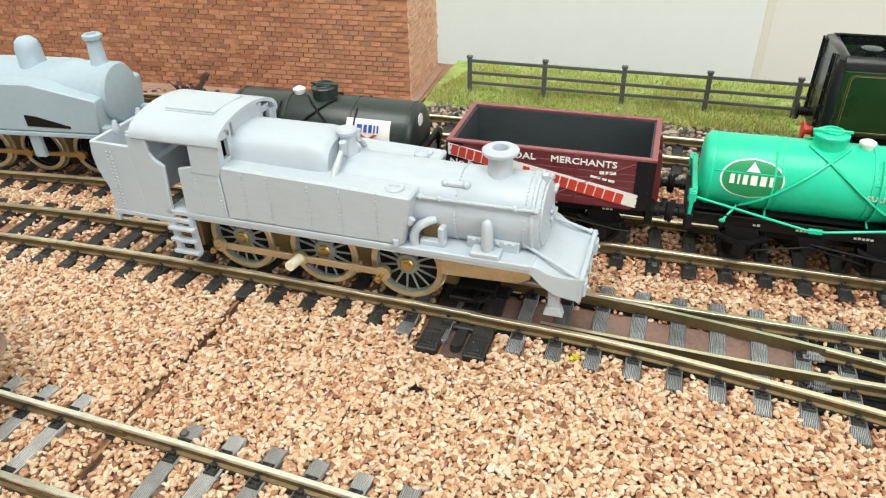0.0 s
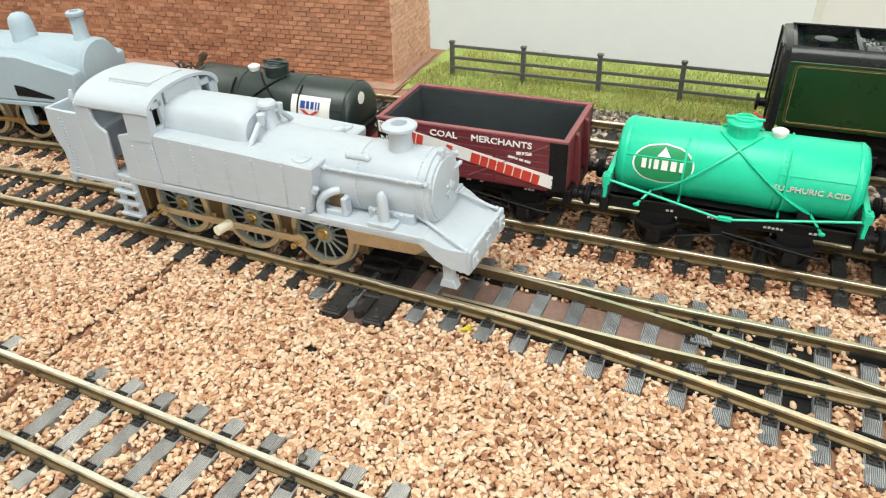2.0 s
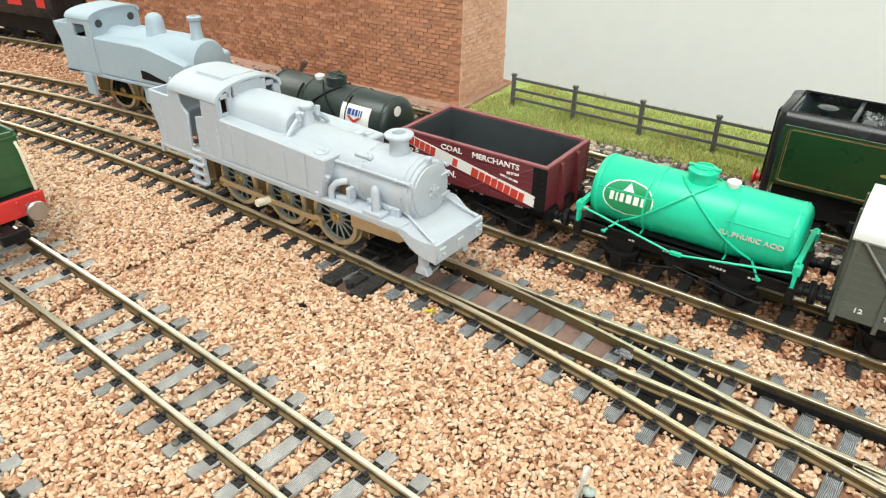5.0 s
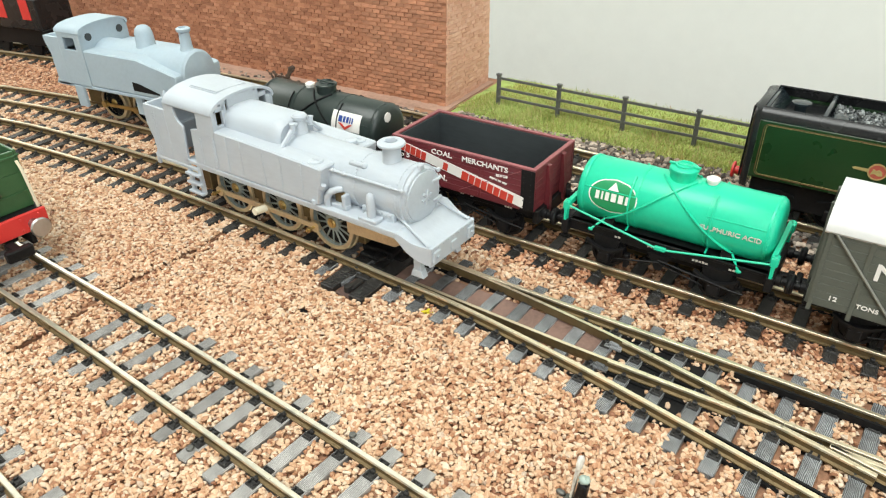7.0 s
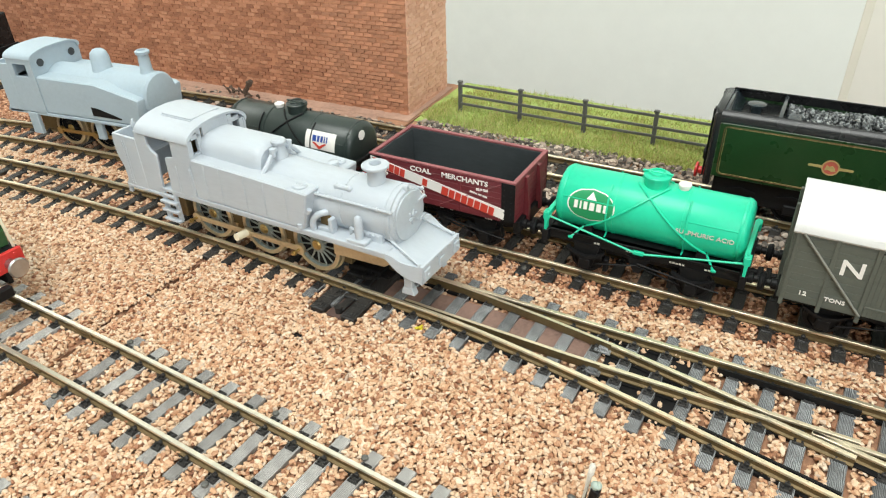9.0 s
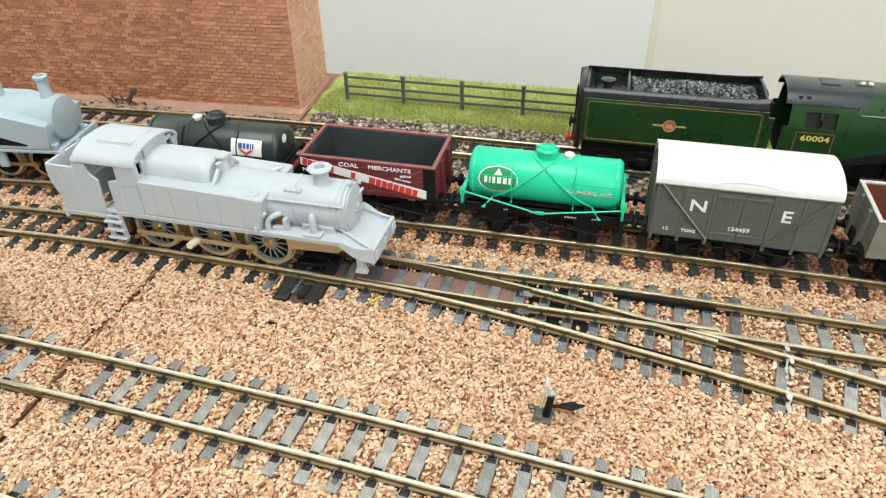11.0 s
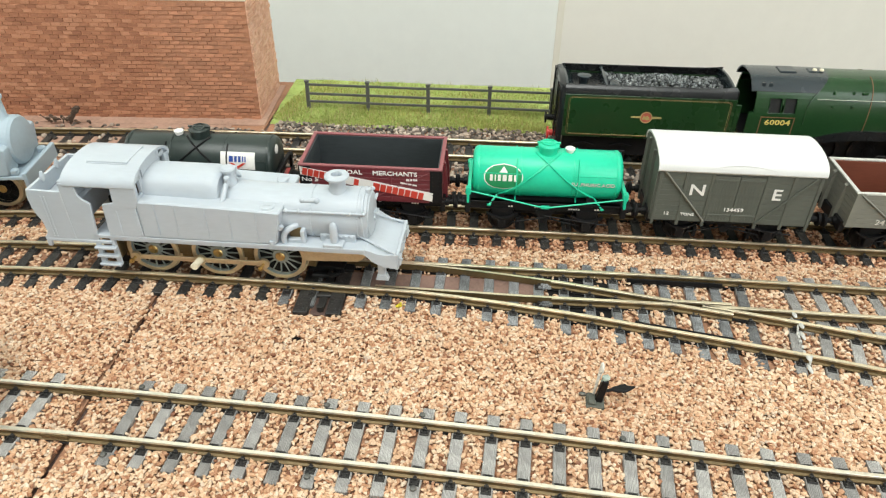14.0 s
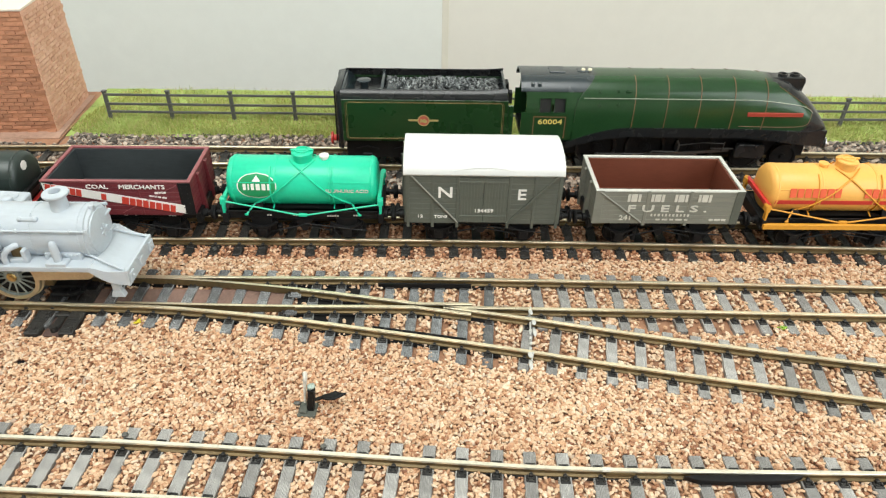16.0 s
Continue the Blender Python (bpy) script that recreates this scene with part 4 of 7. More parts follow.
def coal_wagon():
    t, h, w = open_wagon(-30.6, 23.4, 196.5, 17.2, 31.6, MAROON, INSIDE_DARK, MAROON_EDGE, "maroon seven-plank coal wagon, empty, with white lettering")
    f = -w - 0.62
    for sx in (-1, 1):
        for s in (-1, 1):
            bm = bmesh.new()
            bx(bm, sx * h - (0.1 if sx < 0 else 4.6), sx * h + (4.6 if sx < 0 else 0.1), s * (w + 0.6) - 0.12, s * (w + 0.6) + 0.12, 17.3, 30.9, 0.05)
            for z in (18.5, 20.5, 22.5, 24.5, 26.5, 28.5, 30):
                ball(bm, (sx * (h - 1.2), s * (w + 0.75), z), 0.22)
                ball(bm, (sx * (h - 3.6), s * (w + 0.75), z), 0.22)
            part("corner_plate", bm, BLACK, t, "black riveted corner plate")
    bm = bmesh.new()
    prism(bm, [(-26.6, 30.7), (-26.6, 27.3), (23.4, 17.8), (23.6, 21.5)], "y", f - 0.14, f)
    part("name_band", bm, WHITE_INK, t, "white diagonal name band")
    ang = -math.degrees(math.atan2(9.5, 48))
    bars("sign_bars", [1.85] * 6, 2.9, 0.32, t, place(-19.4, f - 0.15, 27.6) @ pose(0, 0, 0, 0, -ang, 0) @ FACE, RED_INK, "red letter-sized bars")
    bars("sign_bars", [1.8], 2.6, 0.4, t, place(-5.4, f - 0.15, 24.9) @ pose(0, 0, 0, 0, -ang, 0) @ FACE, RED_INK, "red letter-sized bar")
    bars("sign_bars", [2.5] + [2.0] * 5 + [2.5, 1.9], 3.0, 0.35, t, place(10.4, f - 0.15, 21.7) @ pose(0, 0, 0, 0, -ang, 0) @ FACE, RED_INK, "red letter-sized bars")
    words("lettering", "COAL", 1.75, t, place(-7.0, f - 0.1, 29.1) @ FACE, WHITE_INK, wide=1.25)
    words("lettering", "MERCHANTS", 1.75, t, place(9.3, f - 0.1, 29.1) @ FACE, WHITE_INK, wide=1.2)
    words("lettering", "No 5", 1.7, t, place(-23.0, f - 0.1, 25.3) @ FACE, WHITE_INK, wide=1.3)
    words("lettering", "MPTON.", 2.1, t, place(-10.8, f - 0.1, 20.6) @ FACE, WHITE_INK, wide=1.1)
    bars("sign_bars", [1.2, 0.7, 1.6], 0.8, 0.3, t, place(15.6, f - 0.1, 26.8) @ pose(0, 0, 0, 0, -4, 0) @ FACE, WHITE_INK, "small white script bars")
    bars("sign_bars", [2.6, 1.2, 1.6], 0.55, 0.4, t, place(14.4, f - 0.1, 25.0) @ pose(0, 0, 0, 0, 9, 0) @ FACE, WHITE_INK, "small white bars")
    bm = bmesh.new()
    wire(bm, [(0, f - 0.1, 18), (22, f - 0.1, 30)], 0.14)
    part("brace_line", bm, MAROON_EDGE, t)
    bm = bmesh.new()
    for x in (-7.5, 7.5):
        bx(bm, x - 0.5, x + 0.5, f - 0.1, f + 0.4, 17.2, 30.8, 0.1)
    part("door_strap", bm, MAROON, t)
    bm = bmesh.new()
    bx(bm, -22, 22, -w - 0.4, w + 0.4, 16.8, 17.3, 0.1)
    part("curb_rail", bm, MAROON, t)
    marks(t, [(-12, 2.4, 14.4), (-2, 1.6, 14.4), (2, 1.2, 14.4), (15, 3, 14.2)])


def fuel_wagon():
    t, h, w = open_wagon(172.6, 228.0, 195.4, 15.6, 30.2, OPEN_GREY, INSIDE_BROWN, CAP_GREY, "light grey open wagon, empty, brown inside, pale lettering")
    f = -w - 0.62
    for x in (-13.2, -4.4, 4.4, 13.2):
        bars("sign_bars", [1.0, 2.2, 1.0], 3.1, 0.35, t, place(x, f - 0.12, 27.0) @ FACE, PALE_INK, "pale letter-sized bars")
    words("lettering", "F U E L S .", 2.9, t, place(0.0, f - 0.12, 22.3) @ FACE, PALE_INK, wide=1.8, deep=0.15)
    bars("sign_bars", [0.6, 0.5, 0.8, 0.5, 0.6, 0.5, 0.7, 0.6, 0.6, 0.5, 0.7], 1.0, 0.8, t, place(1.5, f - 0.12, 19.6) @ FACE, PALE_INK, "small pale bars")
    bars("sign_bars", [1.5, 2, 1.4, 2.4, 1.2], 0.6, 0.9, t, place(2.5, f - 0.12, 17.6) @ FACE, PALE_INK, "small pale bars")
    words("lettering", "241", 2.1, t, place(-15.2, f - 0.12, 18.2) @ FACE, PALE_INK, wide=1.15)
    bars("sign_bars", [1.5, 2.2, 1.6], 0.8, 0.5, t, place(20, f - 0.12, 17.6) @ FACE, PALE_INK, "small pale bars")
    for a, b in (((-h + 1.5, 29.5), (-9, 16.2)),):
        bm = bmesh.new()
        wire(bm, [(a[0], f - 0.1, a[1]), (b[0], f - 0.1, b[1])], 0.4)
        part("brace", bm, OPEN_GREY, t)
    for s in (-1, 1):
        bm = bmesh.new()
        bx(bm, s * h - (0.1 if s < 0 else 3.0), s * h + (3.0 if s < 0 else 0.1), f - 0.15, f + 0.1, 15.7, 30.0, 0.05)
        part("corner_plate", bm, OPEN_GREY if s < 0 else VAN_GREY, t)
    for x in (-8, 8):
        bm = bmesh.new()
        bx(bm, x - 0.6, x + 0.6, f - 0.15, f + 0.3, 14.8, 30.0, 0.1)
        part("door_strap", bm, OPEN_GREY, t)
    marks(t, [(-9, 2, 14.2), (4, 2.6, 14.2)])


def goods_van():
    t = thing("covered_van", 131.2, 196.3, 0, -0.4, "dark grey planked goods van with plain white roof", "wagon", "wagons in the siding")
    h, w, zb, ze, zr = 29.0, 13.0, 14.2, 36.2, 41.5
    for s in (-1, 1):
        n = 10
        steps = [(zb + (ze - zb) * i / n + 0.05, zb + (ze - zb) * (i + 1) / n - 0.05) for i in range(n)]
        for a, b in ((-h, -9.3), (9.3, h)):
            boards(t, VAN_GREY, (a, b, s * w - 0.25, s * w + 0.25, zb, ze), [(a, b, s * w - 0.4, s * w + 0.4, c, d) for c, d in steps])
        for a in (-9.0, 0.05):
            ob = boards(t, VAN_GREY, (a, a + 8.9, s * (w + 0.3) - 0.2, s * (w + 0.3) + 0.2, zb + 0.6, ze - 2.2), [(a + 1.1125 * i + 0.02, a + 1.1125 * i + 1.09, s * (w + 0.3) - 0.3, s * (w + 0.3) + 0.3, zb + 0.6, ze - 2.2) for i in range(8)], "door")
            for z in (zb + 3.0, ze - 4.2):
                bm = bmesh.new()
                bx(bm, a, a + 8.9, s * (w + 0.3) - 0.5, s * (w + 0.3) + 0.5, z, z + 0.8, 0.08)
                part("door_batten", bm, VAN_GREY, ob)
        bm = bmesh.new()
        bx(bm, -9.6, 9.6, s * w - 0.4, s * w + 0.75, ze - 2.0, ze - 0.4, 0.1)
        part("door_rail", bm, VAN_GREY, t)
        for x in (-h + 0.8, -19, -9.6, 9.6, 19, h - 0.8):
            bm = bmesh.new()
            bx(bm, x - 0.55, x + 0.55, s * (w + 0.4) - 0.3, s * (w + 0.4) + 0.4, zb - 1.8, ze, 0.1)
            part("stanchion", bm, VAN_GREY, t)
        for a, b in ((-h + 2, -9.5), (h - 2, 9.5)):
            bm = bmesh.new()
            wire(bm, [(a, s * (w + 0.9), ze - 1), (b, s * (w + 0.8), zb + 0.6)], 0.36)
            part("brace", bm, OPEN_GREY if a < 0 else VAN_GREY, t)
        bm = bmesh.new()
        top = [(-w * math.cos(math.pi * k / 12), ze + (zr - ze - 0.4) * math.sin(math.pi * k / 12)) for k in range(13)]
        prism(bm, [(-w, zb), *top, (w, zb)], "x", s * h - 0.5, s * h + 0.3)
        part("end", bm, VAN_GREY, t)
        for y in (-5, 5):
            bm = bmesh.new()
            bx(bm, s * h, s * (h + 1.5), y - 0.7, y + 0.7, zb - 2, ze + 3, 0.15)
            part("end_stanchion", bm, VAN_GREY, t)
    bm = bmesh.new()
    ring = [((w + 1.1) * -math.cos(math.pi * k / 20), ze - 0.6 + (zr - ze + 0.6) * math.sin(math.pi * k / 20) ** 0.8) for k in range(21)]
    inner = [(y * 0.96, z - 0.7) for y, z in ring]
    prism(bm, ring + inner[::-1], "x", -h - 0.7, h + 0.4)
    part("roof", bm, ROOF_WHITE, t, "plain white curved roof")
    bm = bmesh.new()
    wire(bm, [(-12 + 2 * k, -w - 0.85 + 0.5 * math.sin(math.pi * k / 12), 37.0 + 1.4 * math.sin(math.pi * k / 12)) for k in range(13)], 0.14)
    part("rain_strip", bm, ROOF_WHITE, t)
    bm = bmesh.new()
    bx(bm, -h, h, -w + 0.3, w - 0.3, zb - 0.8, zb + 0.4)
    part("floor_frame", bm, BLACK, t)
    f = -w - 0.42
    words("lettering", "N", 4.6, t, place(-14.2, f - 0.1, 27.6) @ FACE, WHITE_INK, wide=1.25)
    words("lettering", "E", 4.6, t, place(14.2, f - 0.1, 27.0) @ FACE, WHITE_INK, wide=1.15)
    words("lettering", "134459", 1.5, t, place(0.3, -w - 0.75, 20.1) @ FACE, WHITE_INK, wide=1.2)
    words("lettering", "12", 1.25, t, place(-23.6, f - 0.1, 17.3) @ FACE, WHITE_INK, wide=1.3)
    words("lettering", "TONS", 1.2, t, place(-15.8, f - 0.1, 17.2) @ FACE, WHITE_INK, wide=1.15)
    underframe(t, 2 * h, 33)
    marks(t, [(-9, 1.6, 12.2), (-6.5, 1.6, 12.2), (-1, 1.2, 12.2), (1.5, 3, 12.2), (6, 2.2, 12.2), (18, 2.5, 12.2)], -10.2)


def on_barrel(r, zc, ang):
    """A point on the near side of a barrel, ang degrees up from its widest."""
    return -r * math.cos(radians(ang)), zc + r * math.sin(radians(ang))


def tank_wagon(x0, x1, y, barrel, label, name_end=None, frame=None, r=9.6, zc=25.5, lid="white", bar=None):
    t = thing("tank_wagon", (x0 + x1) / 2, y, 0, 0, label, "wagon", "wagons in the siding")
    h = (x1 - x0) / 2
    frame = frame or barrel
    bm = bmesh.new()
    e = h - 2.0
    lathe(bm, [(1, -e - 0.9), (r - 2.2, -e - 0.7), (r - 0.7, -e - 0.1), (r, -e + 0.9), (r, e - 0.9), (r - 0.7, e + 0.1), (r - 2.2, e + 0.7), (1, e + 0.9)], (0, 0, zc), "x", 48)
    part("barrel", bm, barrel, t)
    for x in (-e + 1.6, -e * 0.36, e * 0.36, e - 1.6):
        bm = bmesh.new()
        lathe(bm, [(r - 0.3, x - 0.35), (r + 0.14, x - 0.3), (r + 0.14, x + 0.3), (r - 0.3, x + 0.35)], (0, 0, zc), "x", 48)
        for k in range(44):
            a = 2 * math.pi * k / 44
            ball(bm, (x + 0.7, (r + 0.02) * math.cos(a), zc + (r + 0.02) * math.sin(a)), 0.15)
        part("rivet_band", bm, barrel, t)
    bm = bmesh.new()
    yy, zz = on_barrel(r + 0.02, zc, 22)
    for a, b in ((-e + 2, -e * 0.36), (e * 0.36, e - 2)):
        rod(bm, (a, yy, zz), (b, yy, zz), 0.2)
    part("seam", bm, barrel, t)
    bm = bmesh.new()
    lathe(bm, [(3.7, r - 1.5), (3.7, r + 2.0), (4.1, r + 2.1), (4.1, r + 2.7), (3.8, r + 3.0), (2.8, r + 3.1), (2.6, r + 3.3), (0.5, r + 3.4)], (0, 0, zc), "z", 26)
    dome = part("manhole", bm, barrel, t)
    bm = bmesh.new()
    for k in range(12):
        a, b = 2 * math.pi * k / 12, 2 * math.pi * (k + 1) / 12
        rod(bm, (2.4 * math.cos(a), 2.4 * math.sin(a), zc + r + 3.5), (2.4 * math.cos(b), 2.4 * math.sin(b), zc + r + 3.5), 0.3)
    bx(bm, -4.4, 4.4, -0.4, 0.4, zc + r + 3.1, zc + r + 3.7, 0.1)
    rim = part("lid_ring", bm, barrel, dome)
    bm = bmesh.new()
    lathe(bm, [(1.5, r - 1), (1.6, r + 0.7), (1.9, r + 0.8), (1.9, r + 1.4), (1.0, r + 1.9), (0.2, r + 1.95)], (8.2 if lid == "white" else -8.5, 0, zc), "z", 14)
    part("filler_cap", bm, WHITE_INK if lid else barrel, t, "small white filler cap" if lid else "small filler cap")
    # crossed stays from the manhole down to the frame, on both sides
    for s in (-1, 1):
        for d in (-1, 1):
            bm = bmesh.new()
            pts = []
            for k in range(13):
                u = k / 12
                a = 78 - 118 * u ** 0.85
                yy, zz = on_barrel(r + 0.32, zc, a)
                pts.append((d * (4.6 - 23.0 * u), s * -yy, zz))
            pts.append((d * -21.5, s * 11.0, 15.6))
            wire(bm, pts, 0.36)
            ball(bm, pts[-1], 0.6, 2, (1.4, 0.6, 1))
            part("stay", bm, frame, t)
        for x in (-e * 0.42, e * 0.42):
            bm = bmesh.new()
            pts = [(x, (-1 if s < 0 else 1) * (r + 0.25) * math.cos(radians(a)), zc + (r + 0.25) * math.sin(radians(a))) for a in range(60, -51, -10)]
            wire(bm, pts + [(x, s * 9.0, 16.4)], 0.3)
            part("strap", bm, frame, t)
        bm = bmesh.new()
        wire(bm, [(-h + 1, s * 11.4, 21.6), (-2, s * 11.6, 16.0), (2, s * 11.6, 16.0), (h - 1, s * 11.4, 20.6)], 0.33)
        bx(bm, -1.6, 1.6, s * 11.5 - 0.5, s * 11.5 + 0.5, 15.3, 16.5, 0.15)
        part("tie_rod", bm, frame, t)
        for d in (-1, 1):
            bm = bmesh.new()
            prism(bm, [(d * h - 0.35, 14.0), (d * h + 0.35, 14.0), (d * h + 0.6, 23.2), (d * h - 0.6, 23.2)], "y", s * 11.0 - 0.9, s * 11.0 + 0.9, 0.08)
            bx(bm, d * h - 1.0, d * h + 1.0, s * 10.6 - 1.4, s * 10.6 + 1.4, 20.2, 23.0, 0.3)
            part("end_bracket", bm, frame, t)
    for d in (-1, 1):
        bm = bmesh.new()
        bx(bm, d * (h - 0.4) - 0.7, d * (h - 0.4) + 0.7, -11, 11, 21.4, 23.2, 0.15)
        part("end_bar", bm, bar or frame, t)
        bm = bmesh.new()
        prism(bm, [(-8.5, 16.6), (8.5, 16.6), (7.5, 19.5), (4, 17.6), (-4, 17.6), (-7.5, 19.5)], "x", d * (e * 0.62) - 1.4, d * (e * 0.62) + 1.4)
        part("saddle", bm, BLACK, t)
    underframe(t, x1 - x0, (x1 - x0) * 0.55)
    bm = bmesh.new()
    bx(bm, -h + 1, h - 1, -8, 8, 15.8, 16.8, 0.1)
    part("frame_plate", bm, BLACK, t)
    return t, e, r, zc


def on_side(x, r, zc, ang, d=0.2):
    """Pose for flat writing on a barrel's near side."""
    yy, zz = on_barrel(r + d, zc, ang)
    return place(x, yy, zz) @ pose(0, 0, 0, 90 - ang, 0, 0)


def curved_plate(t, name, x, wide, lo, hi, r, zc, mat, label="", edge=None, oval=False, lift=0.12):
    bm = bmesh.new()
    n = 14
    rows = []
    for i in range(n + 1):
        u = -1 + 2 * i / n
        a = (lo + hi) / 2 + (hi - lo) / 2 * u
        half = wide / 2 * (math.sqrt(max(0.0, 1 - u * u)) if oval else 1)
        yy, zz = on_barrel(r + lift, zc, a)
        rows.append((bm.verts.new((x - half, yy, zz)), bm.verts.new((x + half, yy, zz))))
    for a, b in zip(rows, rows[1:]):
        bm.faces.new((a[0], a[1], b[1], b[0]))
    bmesh.ops.remove_doubles(bm, verts=bm.verts, dist=0.01)
    return part(name, bm, mat, t, label)


def acid_tank():
    t, e, r, zc = tank_wagon(33.2, 92.4, 196.8, MINT, "bright mint green tank wagon with crossed stays, black frame", r=9.4, zc=24.8)
    curved_plate(t, "badge_rim", -e * 0.6, 14.8, -19, 45, r, zc, WHITE_INK, "pale oval badge rim", oval=True, lift=0.1)
    curved_plate(t, "badge", -e * 0.6, 13.9, -16.8, 42.8, r, zc, MINT_DARK, "dark green oval badge", oval=True, lift=0.16)
    bm = bmesh.new()
    prism(bm, [(-1.6, -1.2), (1.6, -1.2), (0, 1.3)], "z", -0.1, 0.1)
    ob = part("badge_triangle", bm, WHITE_INK, t, "small white triangle")
    ob.matrix_basis = on_side(-e * 0.6, r, zc, 31, 0.3)
    bars("sign_bars", [1.1, 0.5, 1.1, 1.5, 1.4, 1.1], 2.4, 0.7, t, on_side(-e * 0.6, r, zc, 12, 0.3), WHITE_INK, "white letter-sized bars")
    words("lettering", "SULPHURIC ACID", 1.35, t, on_side(e * 0.62, r, zc, 3, 0.2), PALE_INK, wide=1.12)
    marks(t, [(-14, 2.0, 14.6), (-4, 3.6, 14.6), (9, 4.6, 14.4), (19, 2.0, 14.6)])


def oil_tank():
    t, e, r, zc = tank_wagon(-103.0, -41.0, 196.4, BLACK_TANK, "black tank wagon with a white brand plate", frame=BLACK, lid="left")
    curved_plate(t, "sign_rim", e * 0.57, 13.4, 3, 42, r, zc, WHITE_INK, "white brand plate", lift=0.25)
    bars("sign_bars", [1.5, 0.9, 0.9, 0.4, 0.4], 2.2, 0.6, t, on_side(e * 0.57, r, zc, 26, 0.4), BLUE_INK, "blue letter-sized bars")
    bm = bmesh.new()
    prism(bm, [(-3.2, 1.3), (-2.0, 1.3), (0, 0.1), (2.0, 1.3), (3.2, 1.3), (0, -1.0)], "z", -0.1, 0.1)
    ob = part("badge_stripe", bm, RED_INK, t, "red stripe with a small peak")
    ob.matrix_basis = on_side(e * 0.57, r, zc, 10, 0.4)
    bm = bmesh.new()
    lathe(bm, [(1.9, 0), (1.9, 0.2), (0.2, 0.25)], (e + 0.75, -1.5, zc + 5.5), "x", 8)
    part("end_patch", bm, WHITE_INK, t, "white patch on the barrel end")
    bm = bmesh.new()
    bx(bm, 29.4, 31.2, -9, 9, 13.4, 17.0, 0.2)
    part("buffer_beam", bm, RED_PAINT, t, "red buffer beam")


def petrol_tank():
    t, e, r, zc = tank_wagon(239.4, 300.5, 194.6, ORANGE, "amber tank wagon with red band and ochre frame", frame=ORANGE_FRAME, bar=RED_PAINT, r=9.2, zc=24.9, lid=None)
    curved_plate(t, "red_band", 0, 2 * e - 2, -16, -4, r, zc, RED_PAINT, "red band along the barrel")
    for x, n in ((-13.2, 7), (14, 6)):
        bars("sign_bars", [2.35] * n, 3.5, 0.5, t, on_side(x, r, zc, 15, 0.3), RED_FADED, "dull red letter-sized bars")
    for s in (-1, 1):
        bm = bmesh.new()
        bx(bm, -31, 31, s * 12.2 - 0.7, s * 12.2 + 0.7, 13.2, 15.4, 0.15)
        part("side_beam", bm, ORANGE_FRAME, t, "ochre side beam")


RED_FADED = paint("faded_red_lettering", (0.66, 0.1, 0.035), 0.5, vary=0.1, bump=0.05)
BLACK_TANK = paint("black_tank_paint", (0.019, 0.029, 0.026), 0.34, vary=0.2, coarse=90, fine=900, bump=0.1)
coal_wagon()
acid_tank()
goods_van()
fuel_wagon()
petrol_tank()
oil_tank()


# ---- locomotives ----
def driver_set(t, xs, y_face, r, z, spokes=15, rim=None, wheel_mat=None, hub_mat=None):
    """Spoked driving wheels on both sides, each with rim, spokes and hub."""
    tyre = wheel_mesh("wheel", r, rim or BRASS_PALE, 2.4, spokes, seg=40)
    bm = bmesh.new()
    for k in range(spokes):
        a = 2 * math.pi * k / spokes
        rod(bm, (1.6 * math.cos(a), -0.25, 1.6 * math.sin(a)), ((r - 1.3) * math.cos(a), 0.05, (r - 1.3) * math.sin(a)), 0.36, 6, 0.26)
    lathe(bm, [(r - 1.6, -0.85), (r - 0.85, -0.95), (r - 0.8, 0.4), (r - 1.6, 0.4)], (0, 0, 0), "y", 36, True)
    lathe(bm, [(0.3, -0.7), (2.7, -0.7), (2.9, -0.4), (2.9, 0.6), (0.3, 0.6)], (0, 0, 0), "y", 20)
    spoke = mesh_of("spokes", bm, wheel_mat or WHEEL_DARK)
    bm = bmesh.new()
    lathe(bm, [(0.3, -1.5), (0.9, -1.5), (1.0, -1.2), (1.5, -1.15), (1.75, -0.9), (1.75, -0.5), (0.3, -0.5)], (0, 0, 0), "y", 18)
    hub = mesh_of("hub", bm, hub_mat or BRASS)
    bm = bmesh.new()
    lathe(bm, [(0.3, 0.85), (r - 1.4, 0.85), (r - 1.4, 1.0), (0.3, 1.0)], (0, 0, 0), "y", 24)
    back = mesh_of("backing", bm, BLACK)
    for x in xs:
        for s in (-1, 1):
            w = piece("wheel", tyre, t, place(x, s * (abs(y_face) - 1.2), z, 0, 0, 0 if s < 0 else 180) @ pose(0, 0, 0, 0, 24, 0))
            piece("spokes", spoke, w, Matrix())
            piece("hub", hub, w, Matrix())
            piece("backing", back, w, Matrix())


def rivets(t, mat, spots, r=0.29):
    bm = bmesh.new()
    for p in spots:
        ball(bm, p, r)
    tagged(part("rivets", bm, mat, t), "fine raised rivet rows", kind="stuff")


